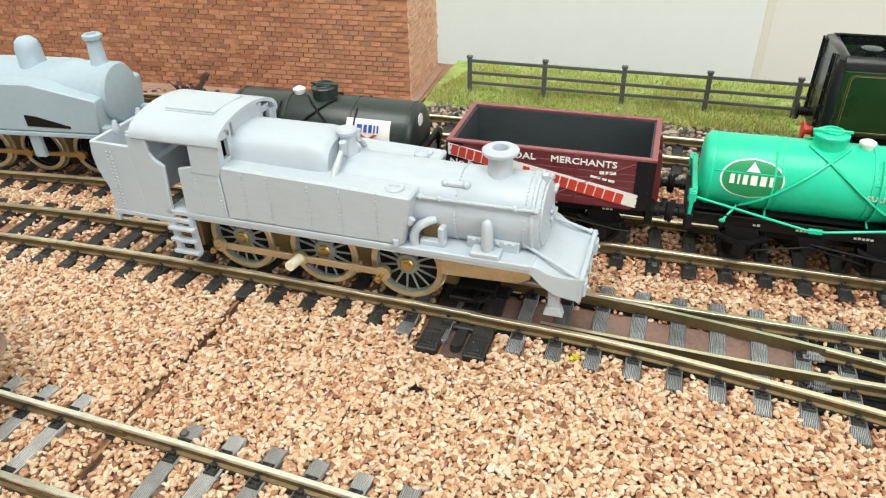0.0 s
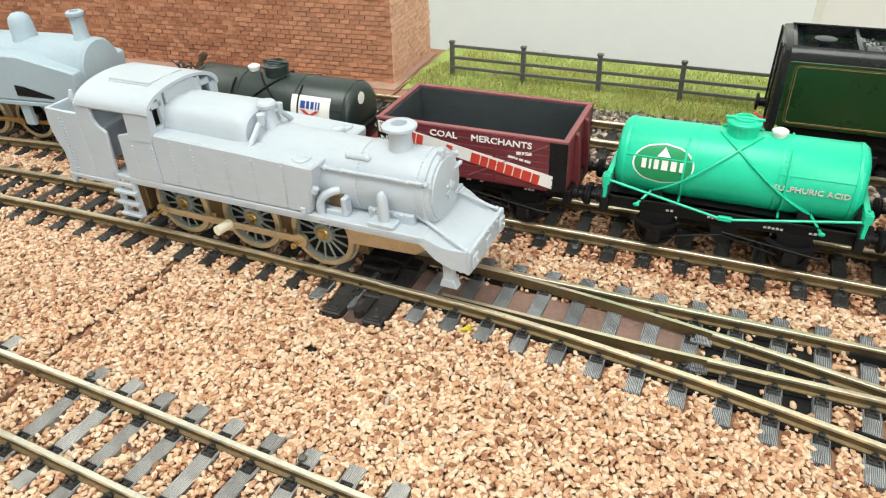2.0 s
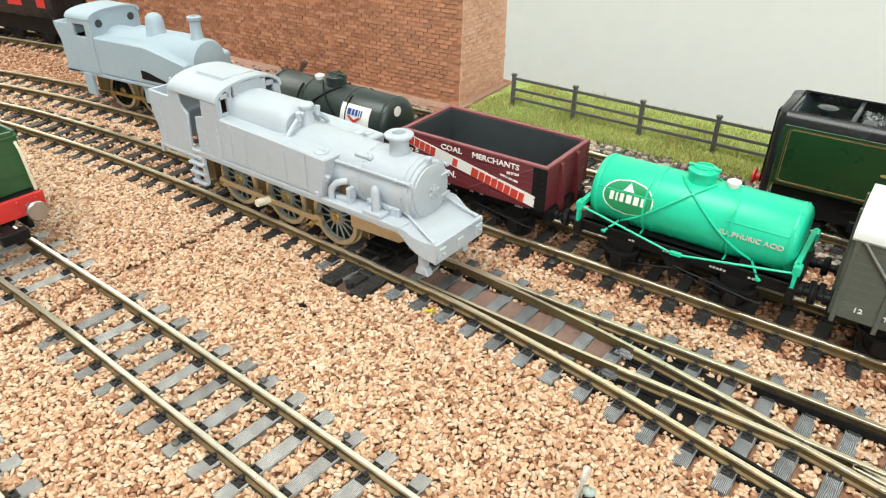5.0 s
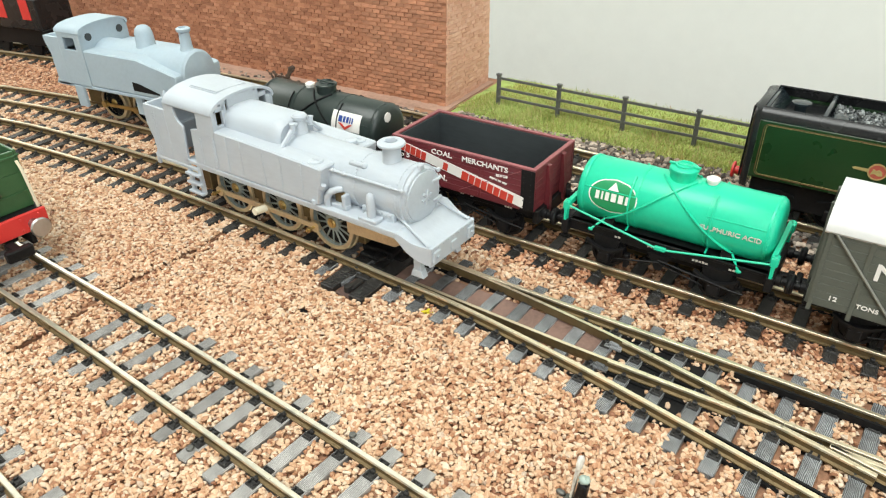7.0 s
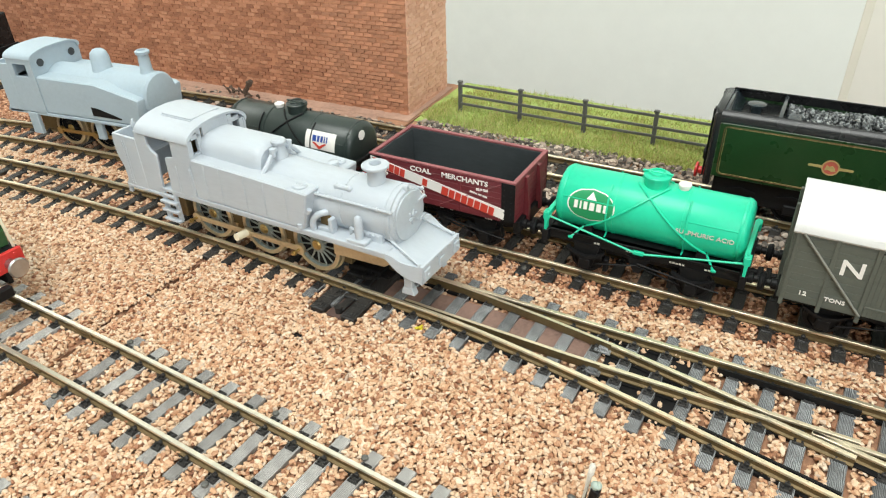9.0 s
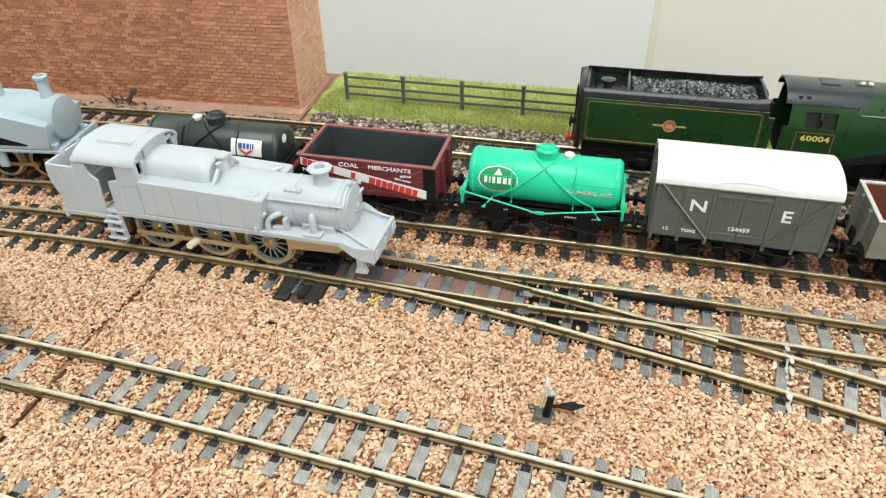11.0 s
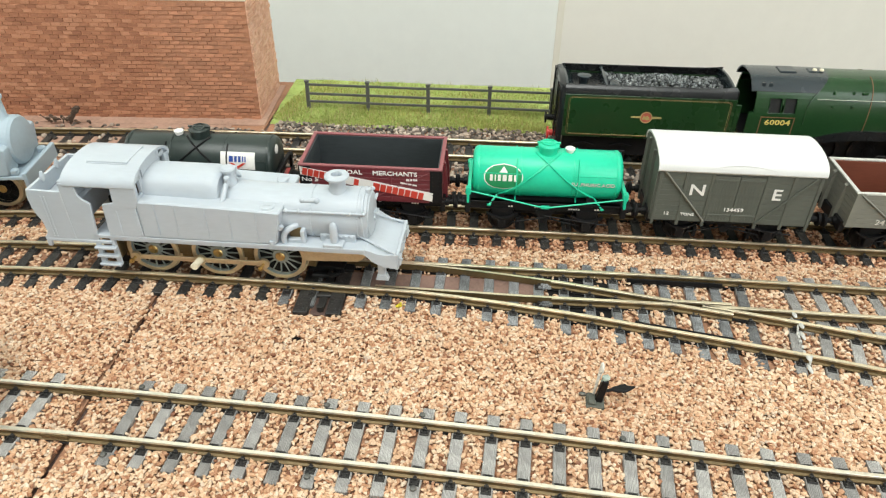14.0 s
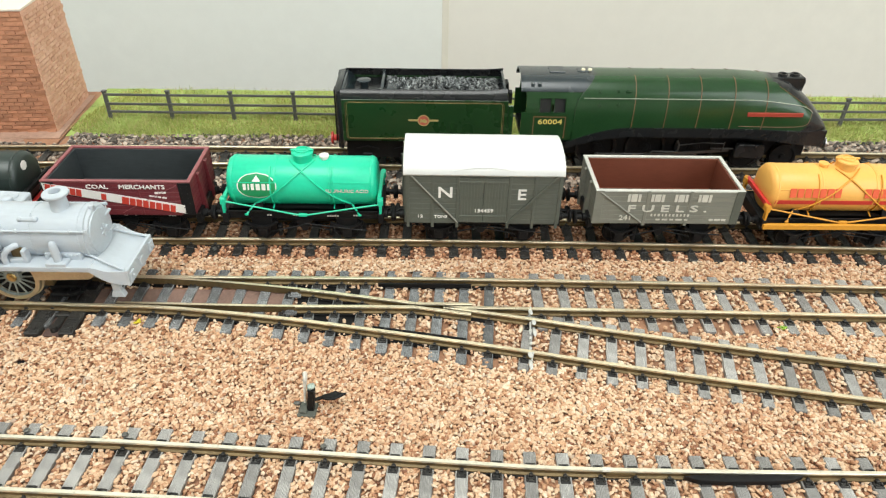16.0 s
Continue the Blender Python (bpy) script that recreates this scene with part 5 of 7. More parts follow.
def tank_engine():
    """The unpainted resin engine: local x runs from the bunker to the buffer beam, y = 0 is its middle."""
    t = thing("tank_locomotive", 0, 0, 0, 0, "unpainted pale grey resin tank locomotive body on brass chassis", "locomotive")
    t.matrix_basis = place(-51.9, 157.2, -1.4, 0, -0.5, -1.4)
    w, zc, rise = 13.0, 29.5, 1.4
    X = lambda v: (v + 50.0) * 1.035
    # running plate and valance
    bm = bmesh.new()
    bx(bm, X(-90.0), X(1.2), -w, w, 21.9, 23.3, 0.2)
    for s in (-1, 1):
        bx(bm, X(-84), X(0.6), s * (w - 0.5) - 0.35, s * (w - 0.5) + 0.35, 21.2, 22.2, 0.1)
    part("running_plate", bm, RESIN, t)
    # bunker: upright above, drawn in towards its foot
    for s in (-1, 1):
        bm = bmesh.new()
        prism(bm, [(X(-107.3), 17.4), (X(-105.9), 17.4), (X(-105.4), 19.9), (X(-96.3), 19.9), (X(-96.3), 39.8), (X(-107.7), 40.0), (X(-108.2), 36.5), (X(-108.0), 32.6), (X(-107.2), 30.0), (X(-106.1), 27.6), (X(-105.8), 23.4), (X(-106.4), 22.0), (X(-107.2), 21.4)], "y", s * (w - 0.5) - 0.5, s * (w - 0.5) + 0.5, 0.15)
        bx(bm, X(-106.8), X(-84), s * (w - 0.3) - 0.5, s * (w - 0.3) + 0.5, 19.7, 21.0, 0.2)
        part("bunker_side", bm, RESIN, t)
    bm = bmesh.new()
    prism(bm, [(X(-108.0), 40.0), (X(-106.9), 40.0), (X(-106.8), 32.6), (X(-104.8), 27), (X(-104.6), 20), (X(-105.8), 20), (X(-106.1), 27), (X(-108.1), 32.6)], "y", -w + 0.5, w - 0.5, 0.1)
    part("bunker_back", bm, RESIN, t)
    bm = bmesh.new()
    bx(bm, X(-106.6), X(-93), -w + 0.6, w - 0.6, 33.8, 34.6)
    bx(bm, X(-96.4), X(-95.2), -w + 0.6, w - 0.6, 24, 43.6, 0.1)
    part("bunker_floor", bm, RESIN, t)
    for y in (-4.5, 4.5):
        bm = bmesh.new()
        lathe(bm, [(1.1, 39.4), (1.0, 40.8), (0.6, 41.6), (0.5, 42.2), (0.2, 42.3)], (X(-106.6), y, 0), "z", 10)
        bx(bm, X(-107.4), X(-105.8), y - 0.9, y + 0.9, 38.8, 40.2, 0.2)
        part("bunker_lamp", bm, RESIN, t)
    # cab sides with the doorway, spectacle plate, roof
    for s in (-1, 1):
        ya, yb = s * (w - 0.5) - 0.5, s * (w - 0.5) + 0.5
        bm = bmesh.new()
        prism(bm, [(X(-96.25), 21.05), (X(-88.4), 21.05), (X(-88.4), 24.0), (X(-87.4), 35.5), (X(-88.3), 36.2), (X(-89.6), 37.0), (X(-90.8), 38.7), (X(-91.0), 43.0), (X(-96.25), 43.0)], "y", ya, yb, 0.12)
        part("cab_side", bm, RESIN, t)
        bm = bmesh.new()
        prism(bm, [(X(-84.0), 23.35), (X(-72.3), 23.35), (X(-72.3), 35.4), (X(-79.8), 36.4), (X(-83.4), 35.6)], "y", ya, yb, 0.15)
        part("tank_rear", bm, RESIN, t)
        bm = bmesh.new()
        prism(bm, [(X(-79.9), 35.0), (X(-72.0), 34.9), (X(-71.0), 37.2), (X(-70.7), 43.0), (X(-79.0), 43.0), (X(-79.3), 37.0)], "y", ya - (0.14 if s < 0 else 0), yb + (0.14 if s > 0 else 0), 0.12)
        part("cab_panel", bm, RESIN, t)
        bm = bmesh.new()
        bx(bm, X(-72.2), X(-71.0), s * 11.6 - 1.2, s * 11.6 + 0.6, 36.5, 43.2, 0.1)
        bx(bm, X(-72.2), X(-71.0), s * 7.0 - 1.5, s * 7.0 + 0.4, 36.5, 46.2, 0.1)
        bx(bm, X(-72.2), X(-71.0), s * 9.0 - 2, s * 9.0 + 2, 36.5, 38.6, 0.1)
        bx(bm, X(-72.2), X(-71.0), s * 9.0 - 2, s * 9.0 + 1.6, 43.2, 44.8, 0.1)
        part("spectacle_plate", bm, RESIN, t)
        # steps under the doorway
        bm = bmesh.new()
        for x in (-89.4, -83.9):
            prism(bm, [(X(x) - 0.6, 22), (X(x) + 0.7, 22), (X(x) + 0.9, 11.2), (X(x) - 0.8, 11.2)], "y", s * (w - 0.6) - 0.5, s * (w - 0.6) + 0.5)
        for z in (11.2, 14.8, 18.2):
            bx(bm, X(-90.4), X(-82.9), s * (w - 0.3) - 1.4, s * (w - 0.3) + 0.5, z - 0.4, z + 0.5, 0.12)
        part("steps", bm, RESIN, t, "pale grey resin cab steps")
    bm = bmesh.new()
    bx(bm, X(-72.1), X(-71.1), -5.6, 5.6, 36, 46.8, 0.1)
    part("spectacle_plate", bm, RESIN, t)
    bm = bmesh.new()
    ring = [(-(w + 0.5) * math.cos(math.pi * k / 28), 42.7 + 5.3 * math.sin(math.pi * k / 28) ** 0.85) for k in range(29)]
    inner = [(y * 0.94, z - 0.8) for y, z in ring]
    prism(bm, ring + inner[::-1], "x", X(-94.6), X(-70.4), 0.0)
    part("roof", bm, RESIN, t, "smooth rounded resin cab roof")
    bm = bmesh.new()
    bx(bm, X(-88.5), X(-75), -6.4, -5.9, 47.0, 47.75, 0.1)
    bx(bm, X(-88.5), X(-75), 5.9, 6.4, 47.0, 47.75, 0.1)
    bx(bm, X(-88.5), X(-75), -5.9, 5.9, 47.3, 48.15, 0.1)
    part("roof_vent", bm, RESIN, t)
    # side tanks
    for s in (-1, 1):
        bm = bmesh.new()
        ya, yb = (-w, -6.2) if s < 0 else (6.2, w)
        prism(bm, [(X(-72.2), 23.35), (X(-27.4), 23.35), (X(-26.2), 30.0), (X(-25.1), 36.0), (X(-45), 36.9), (X(-72.2), 37.6)], "y", ya, yb, 0.5)
        part("side_tank", bm, RESIN, t)
        bm = bmesh.new()
        lathe(bm, [(2.3, 0), (2.3, 0.6), (2.0, 0.9), (0.3, 1.0)], (X(-29.8), s * 9.6, 35.8), "z", 18)
        bx(bm, X(-31.0), X(-28.6), s * 9.6 - 0.3, s * 9.6 + 0.3, 36.6, 37.0, 0.1)
        part("tank_filler", bm, RESIN, t)
        bm = bmesh.new()
        rod(bm, (X(-25.9), s * 12.2, 29.2), (X(-25.2), s * 12.2, 30.6), 0.8, 10)
        rod(bm, (X(-29.0), s * 13.2, 23.6), (X(-29.0), s * 13.2, 25.0), 0.75, 10)
        part("tank_bracket", bm, RESIN, t)
        spots = []
        for x, z0, n in ((-103.6, 22, 17), (-102.5, 22, 17), (-79.2, 24.4, 10), (-73.1, 24.4, 10), (-66.4, 24.4, 13), (-59.8, 24.4, 13), (-49.8, 24.4, 12), (-42.0, 24.4, 12), (-33.4, 24.4, 12)):
            spots += [(X(x) + 0.02 * k, s * (w + 0.1), z0 + 0.98 * k) for k in range(n)]
        rivets(t, RESIN, spots, 0.3)
        # raised panel joints beside the rivet rows
        bm = bmesh.new()
        for x in (-66.4, -59.8, -49.8, -42.0, -33.4):
            bx(bm, X(x) + 0.45, X(x) + 0.62, s * w - 0.06, s * w + 0.09, 23.9, 36.2)
        part("panel_joint", bm, RESIN, t)
    # firebox, boiler, smokebox
    bm = bmesh.new()
    top = [(8.3 * math.copysign(abs(math.cos(math.pi * k / 20)) ** 0.62, -math.cos(math.pi * k / 20)), 36.0 + 7.8 * math.sin(math.pi * k / 20) ** 0.7) for k in range(21)]
    top = [(-8.3, 33.0), *top, (8.3, 33.0)]
    loft(bm, [[(X(x), y * f, 33 + (z - 33) * f) for y, z in top] for x, f in ((-71.5, 1), (-50.4, 1), (-49.2, 0.99), (-48.2, 0.965), (-47.4, 0.93), (-46.7, 0.87))])
    part("firebox", bm, RESIN, t)
    bm = bmesh.new()
    lathe(bm, [(9.4, X(-48)), (9.5, X(-46.4)), (8.9, X(-16.6)), (8.9, X(-16.4)), (8.98, X(-16.2)), (8.98, X(-0.4)), (8.8, X(0.6)), (8.3, X(1.3)), (7.6, X(1.5)), (7.5, X(1.9)), (5.8, X(2.3)), (3, X(2.6)), (0.5, X(2.7))], (0, 0, zc), "x", 64)
    part("boiler", bm, RESIN, t)
    bm = bmesh.new()
    lathe(bm, [(8.9, X(-0.5)), (9.35, X(-0.3)), (9.35, X(0.3)), (8.9, X(0.5))], (0, 0, zc), "x", 64)
    part("smokebox_ring", bm, RESIN, t)
    spots = []
    for x, rr in ((-16.7, 9.0), (-1.6, 9.05)):
        spots += [(X(x), -rr * math.cos(radians(a)), zc + rr * math.sin(radians(a))) for a in range(-40, 221, 6)]
    spots += [(X(1.4), 8.05 * math.cos(radians(a)), zc + 8.05 * math.sin(radians(a))) for a in range(0, 360, 12)]
    rivets(t, RESIN, spots, 0.27)
    bm = bmesh.new()
    for a in (15, 75, 135):
        rod(bm, (X(2.8), -2.2 * math.cos(radians(a)), zc - 2.2 * math.sin(radians(a))), (X(2.8), 2.2 * math.cos(radians(a)), zc + 2.2 * math.sin(radians(a))), 0.4)
    for z in (-3.2, 3.0):
        bx(bm, X(1.9), X(2.8), 3.6, 7.6, zc + z, zc + z + 0.8, 0.1)
    part("door_handle", bm, RESIN, t)
    bm = bmesh.new()
    bx(bm, X(0.2), X(1.8), -0.9, 0.9, zc + 8.2, zc + 9.9, 0.25)
    part("lamp_iron", bm, RESIN, t)
    bm = bmesh.new()
    lathe(bm, [(4.0, 36.6), (3.3, 37.5), (2.85, 38.5), (2.75, 40.5), (2.75, 42.4), (3.3, 42.7), (3.9, 42.9), (4.15, 43.3), (4.1, 43.8), (3.5, 44.2), (2.6, 44.4), (1.9, 44.3), (1.75, 43.8), (1.7, 42.6), (0.3, 42.6)], (X(-8.9), 0, 0), "z", 40)
    part("chimney", bm, RESIN, t)
    bm = bmesh.new()
    lathe(bm, [(2.7, 38.2), (2.2, 40.0), (1.9, 41.6), (1.8, 43.2), (2.4, 43.6), (2.5, 44.4), (2.0, 45.0), (0.9, 45.3), (0.2, 45.3)], (X(-44.7), 0, 0), "z", 24)
    valve = part("safety_valve", bm, RESIN, t)
    for s in (-1, 1):
        bm = bmesh.new()
        wire(bm, [(X(-44.5), s * 1.6, 42.4), (X(-44.4), s * 4.6, 40.6), (X(-44.6), s * 7.4, 38.0), (X(-44.8), s * 9.0, 36.4)], 0.7, 8)
        part("feed_pipe", bm, RESIN, valve)
        bm = bmesh.new()
        rod(bm, (X(-44.2), s * 3.6, 40.4), (X(-44.0), s * 4.0, 43.2), 0.9, 10)
        part("valve_cap", bm, RESIN, valve)
    bm = bmesh.new()
    lathe(bm, [(1.9, zc + 8.4), (1.8, zc + 9.6), (1.4, zc + 9.9), (0.2, zc + 10)], (X(-29.0), 5.6, -1.2), "z", 16)
    part("boiler_cap", bm, RESIN, t)
    bm = bmesh.new()
    wire(bm, [(X(-19.6), -5.3, zc + 7.2), (X(-15.0), -5.3, zc + 7.2)], 0.8, 10)
    ball(bm, (X(-19.7), -5.3, zc + 7.2), 0.95, 2)
    ball(bm, (X(-14.9), -5.3, zc + 7.3), 1.05, 2)
    part("clack_valve", bm, RESIN, t)
    for s in (-1, 1):
        bm = bmesh.new()
        wire(bm, [(X(-25.6), s * 8.7, 34.3), (X(-12), s * 8.7, 34.4), (X(1.0), s * 8.7, 34.4), (X(1.3), s * 8.0, 34.4)], 0.42, 8)
        for x in (-24.5, -20.2, -3.5, 0.9):
            ball(bm, (X(x), s * 8.6, 34.35), 0.72, 2)
        part("handrail", bm, RESIN, t)
        bm = bmesh.new()
        wire(bm, [(X(-25.3), s * 11.2, 23), (X(-25.4), s * 11.3, 25.6), (X(-24.9), s * 11.1, 27.2), (X(-23.9), s * 10.6, 28.3), (X(-22.4), s * 9.6, 28.9), (X(-21.2), s * 8.6, 29.0)], 1.05, 12)
        bx(bm, X(-24.2), X(-18.4), s * 10.0 - 1.0, s * 10.0 + 1.0, 23.2, 24.6, 0.2)
        bx(bm, X(-20.0), X(-18.6), s * 9.6 - 1.5, s * 9.6 + 1.5, 23.2, 28.2, 0.35)
        part("steam_pipe", bm, RESIN, t)
        # solid dark block in place of the shaded gap behind the pipe
        bm = bmesh.new()
        bx(bm, X(-24.0), X(-19.9), s * 8.6 - 0.8, s * 8.6 + 0.8, 24.5, 28.2, 0.2)
        part("inner_gap", bm, BRASS_DARK, t, "dark block standing for the shaded gap beside the steam pipe")
        bm = bmesh.new()
        bx(bm, X(-12.4), X(-5.8), s * 11.0 - 1.9, s * 11.0 + 1.9, 23.2, 24.5, 0.25)
        lathe(bm, [(1.35, 24.4), (1.3, 30.0), (1.0, 31.4), (0.5, 31.9), (0.2, 32.0)], (X(-8.9), s * 10.8, 0), "z", 16)
        part("vacuum_pump", bm, RESIN, t)
        bm = bmesh.new()
        bx(bm, X(-14), X(-2.4), s * 8.2 - 0.8, s * 8.2 + 0.8, 23.0, 25.9, 0.2)
        for k in range(6):
            bx(bm, X(-12.8 + 1.75 * k), X(-12.0 + 1.75 * k), s * 9.1 - 0.3, s * 9.1 + 0.3, 25.0, 25.7, 0.1)
        part("smokebox_saddle", bm, RESIN, t)
        # drawn-in valance at the front, its foot swept down to the beam
        bm = bmesh.new()
        rows = []
        for x, lo, hi in ((0.6, 21.3, 23.2), (1.6, 20.3, 22.9), (2.8, 18.8, 22.4), (4.0, 17.5, 21.6), (5.4, 16.4, 20.9), (7.2, 15.5, 20.5), (9.2, 14.8, 20.3), (11.0, 14.4, 20.2)):
            y = w - 2.2 * (x / 11.0)
            rows.append([(X(x), s * y, lo), (X(x), s * y, hi), (X(x), s * (y - 0.9), hi), (X(x), s * (y - 0.9), lo)])
        loft(bm, rows)
        part("front_valance", bm, RESIN, t)
        bm = bmesh.new()
        wire(bm, [(X(-1.8), s * 7.6, 25.4), (X(10.4), s * 10.0, 20.2)], 0.42, 8)
        ball(bm, (X(10.3), s * 10.0, 20.3), 0.7, 2)
        part("front_stay", bm, RESIN, t)
        bm = bmesh.new()
        bx(bm, X(4.4), X(7.0), s * 8.7 - 1.0, s * 8.7 + 1.0, 10.4, 16.8, 0.2)
        prism(bm, [(X(3.5), 8.4), (X(8.0), 8.4), (X(7.2), 10.8), (X(4.2), 10.8)], "y", s * 8.7 - 1.2, s * 8.7 + 1.2, 0.15)
        part("guard_iron", bm, RESIN, t)
    bm = bmesh.new()
    rows = []
    for x, z in ((-0.6, 23.2), (1.6, 22.85), (2.8, 22.3), (4.0, 21.4), (5.4, 20.6), (7.2, 20.0), (9.2, 19.7), (11.0, 19.6)):
        y = w - 0.4 - 2.2 * max(0, x / 11.0)
        rows.append([(X(x), -y, z - 1.2), (X(x), y, z - 1.2), (X(x), y, z), (X(x), -y, z)])
    loft(bm, rows)
    part("front_deck", bm, RESIN, t)
    bm = bmesh.new()
    prism(bm, [(X(10.6), 14.0), (X(11.6), 14.2), (X(11.9), 20.5), (X(10.8), 20.5)], "y", -10.9, 10.9, 0.2)
    for y in (-8.6, 8.6):
        bx(bm, X(11.4), X(12.4), y - 1.6, y + 1.6, 15.4, 19.0, 0.25)
        ball(bm, (X(12.4), y, 17.2), 0.6, 1)
    for k in range(9):
        ball(bm, (X(11.85), -10 + 2.5 * k, 19.8), 0.35)
    bx(bm, X(11.4), X(12.2), -1.4, 1.4, 15.6, 18.4, 0.2)
    part("buffer_beam", bm, RESIN, t)
    # brass chassis with six wheels, rods and pins
    bm = bmesh.new()
    bx(bm, X(-86), X(-18), -4.6, 4.6, 8.5, 21.8, 0.3)
    for x in (-63.0, -40.5):
        bx(bm, X(x) - 3.0, X(x) + 3.0, -6.0, 6.0, 12, 21.8, 0.2)
        bx(bm, X(x) - 2.2, X(x) + 2.2, -7.2, 7.2, 17.5, 21.8, 0.2)
    bx(bm, X(-91), X(-85.5), -8.0, 8.0, 10, 21.6, 0.3)
    part("chassis", bm, BRASS_DARK, t, "tarnished brass-coloured metal chassis")
    for s in (-1, 1):
        bm = bmesh.new()
        prism(bm, [(X(-20), 15.0), (X(-2), 15.8), (X(0.5), 17.6), (X(1.0), 21.8), (X(-20), 21.8)], "y", s * 9.0 - 0.9, s * 9.0 + 0.9, 0.2)
        part("frame_bar", bm, BRASS_PALE, t, "pale brass front frame bar")
    bm = bmesh.new()
    bx(bm, X(-80.6), X(-79.2), -8.0, 8.0, 24.4, 41.0, 0.2)
    part("motor_plate", bm, BRASS_DARK, t, "brass plate inside the cab")
    bm = bmesh.new()
    bx(bm, X(-87.5), X(-80.5), -6.5, 6.5, 23.3, 30.5, 0.5)
    bx(bm, X(-86.5), X(-82.0), -4.5, 4.5, 30.4, 34.0, 0.8)
    part("motor", bm, BLACK, t, "black motor inside the cab")
    bm = bmesh.new()
    bx(bm, X(-21), X(-9), -3, 3, 4.8, 7.4, 0.4)
    bx(bm, X(-20), X(-13), -5.6, 5.6, 4.3, 5.8, 0.4)
    lathe(bm, [(1.0, 5.7), (2.2, 5.8), (2.2, 6.8), (1.0, 6.9)], (X(-12.2), -4.2, 0), "z", 14, True)
    bx(bm, X(-11), X(-6), -2.0, 2.0, 4.6, 6.0, 0.4)
    part("keeper_plate", bm, BLACK, t, "black plastic keeper plate")
    bm = bmesh.new()
    bx(bm, X(-92), X(-81), -4, 4, 5, 10, 0.4)
    part("drawbar", bm, BLACK, t, "black plastic drawbar block")
    driver_set(t, (X(-74.4), X(-51.4), X(-29.6)), -6.9, 9.4, RT + 9.4 + rise)
    for s in (-1, 1):
        y = s * 8.5
        pins = (X(-80.0), X(-57.0), X(-34.9))
        zp = 11.7 if s < 0 else 15.4
        bm = bmesh.new()
        for a, b in zip(pins, pins[1:]):
            bx(bm, a, b, y - 0.35, y + 0.35, zp - 0.95, zp + 0.95, 0.1)
        for p in pins:
            lathe(bm, [(0.5, -0.6), (1.9, -0.6), (2.0, 0), (1.9, 0.6), (0.5, 0.6)], (p, y, zp), "y", 18)
        part("coupling_rod", bm, BRASS_PALE, t, "flat nickel coupling rod")
        for p in (pins[0], pins[2]):
            bm = bmesh.new()
            rod(bm, (p, y - s * 0.8, zp), (p - 0.3, y + s * 3.8, zp - 0.1), 0.5, 12)
            lathe(bm, [(0.4, 0), (0.85, 0.1), (0.85, 0.7), (0.4, 0.9)], (p - 0.3, y + s * 3.2, zp - 0.1), "y", 12)
            part("crank_pin", bm, BRASS, t, "bright brass crank pin")
        bm = bmesh.new()
        rod(bm, (pins[1], y, zp + 0.2), (pins[1] - 0.4, y + s * 5.0, zp + 0.6), 1.3, 20)
        part("crank_peg", bm, IVORY, t, "ivory plastic peg")


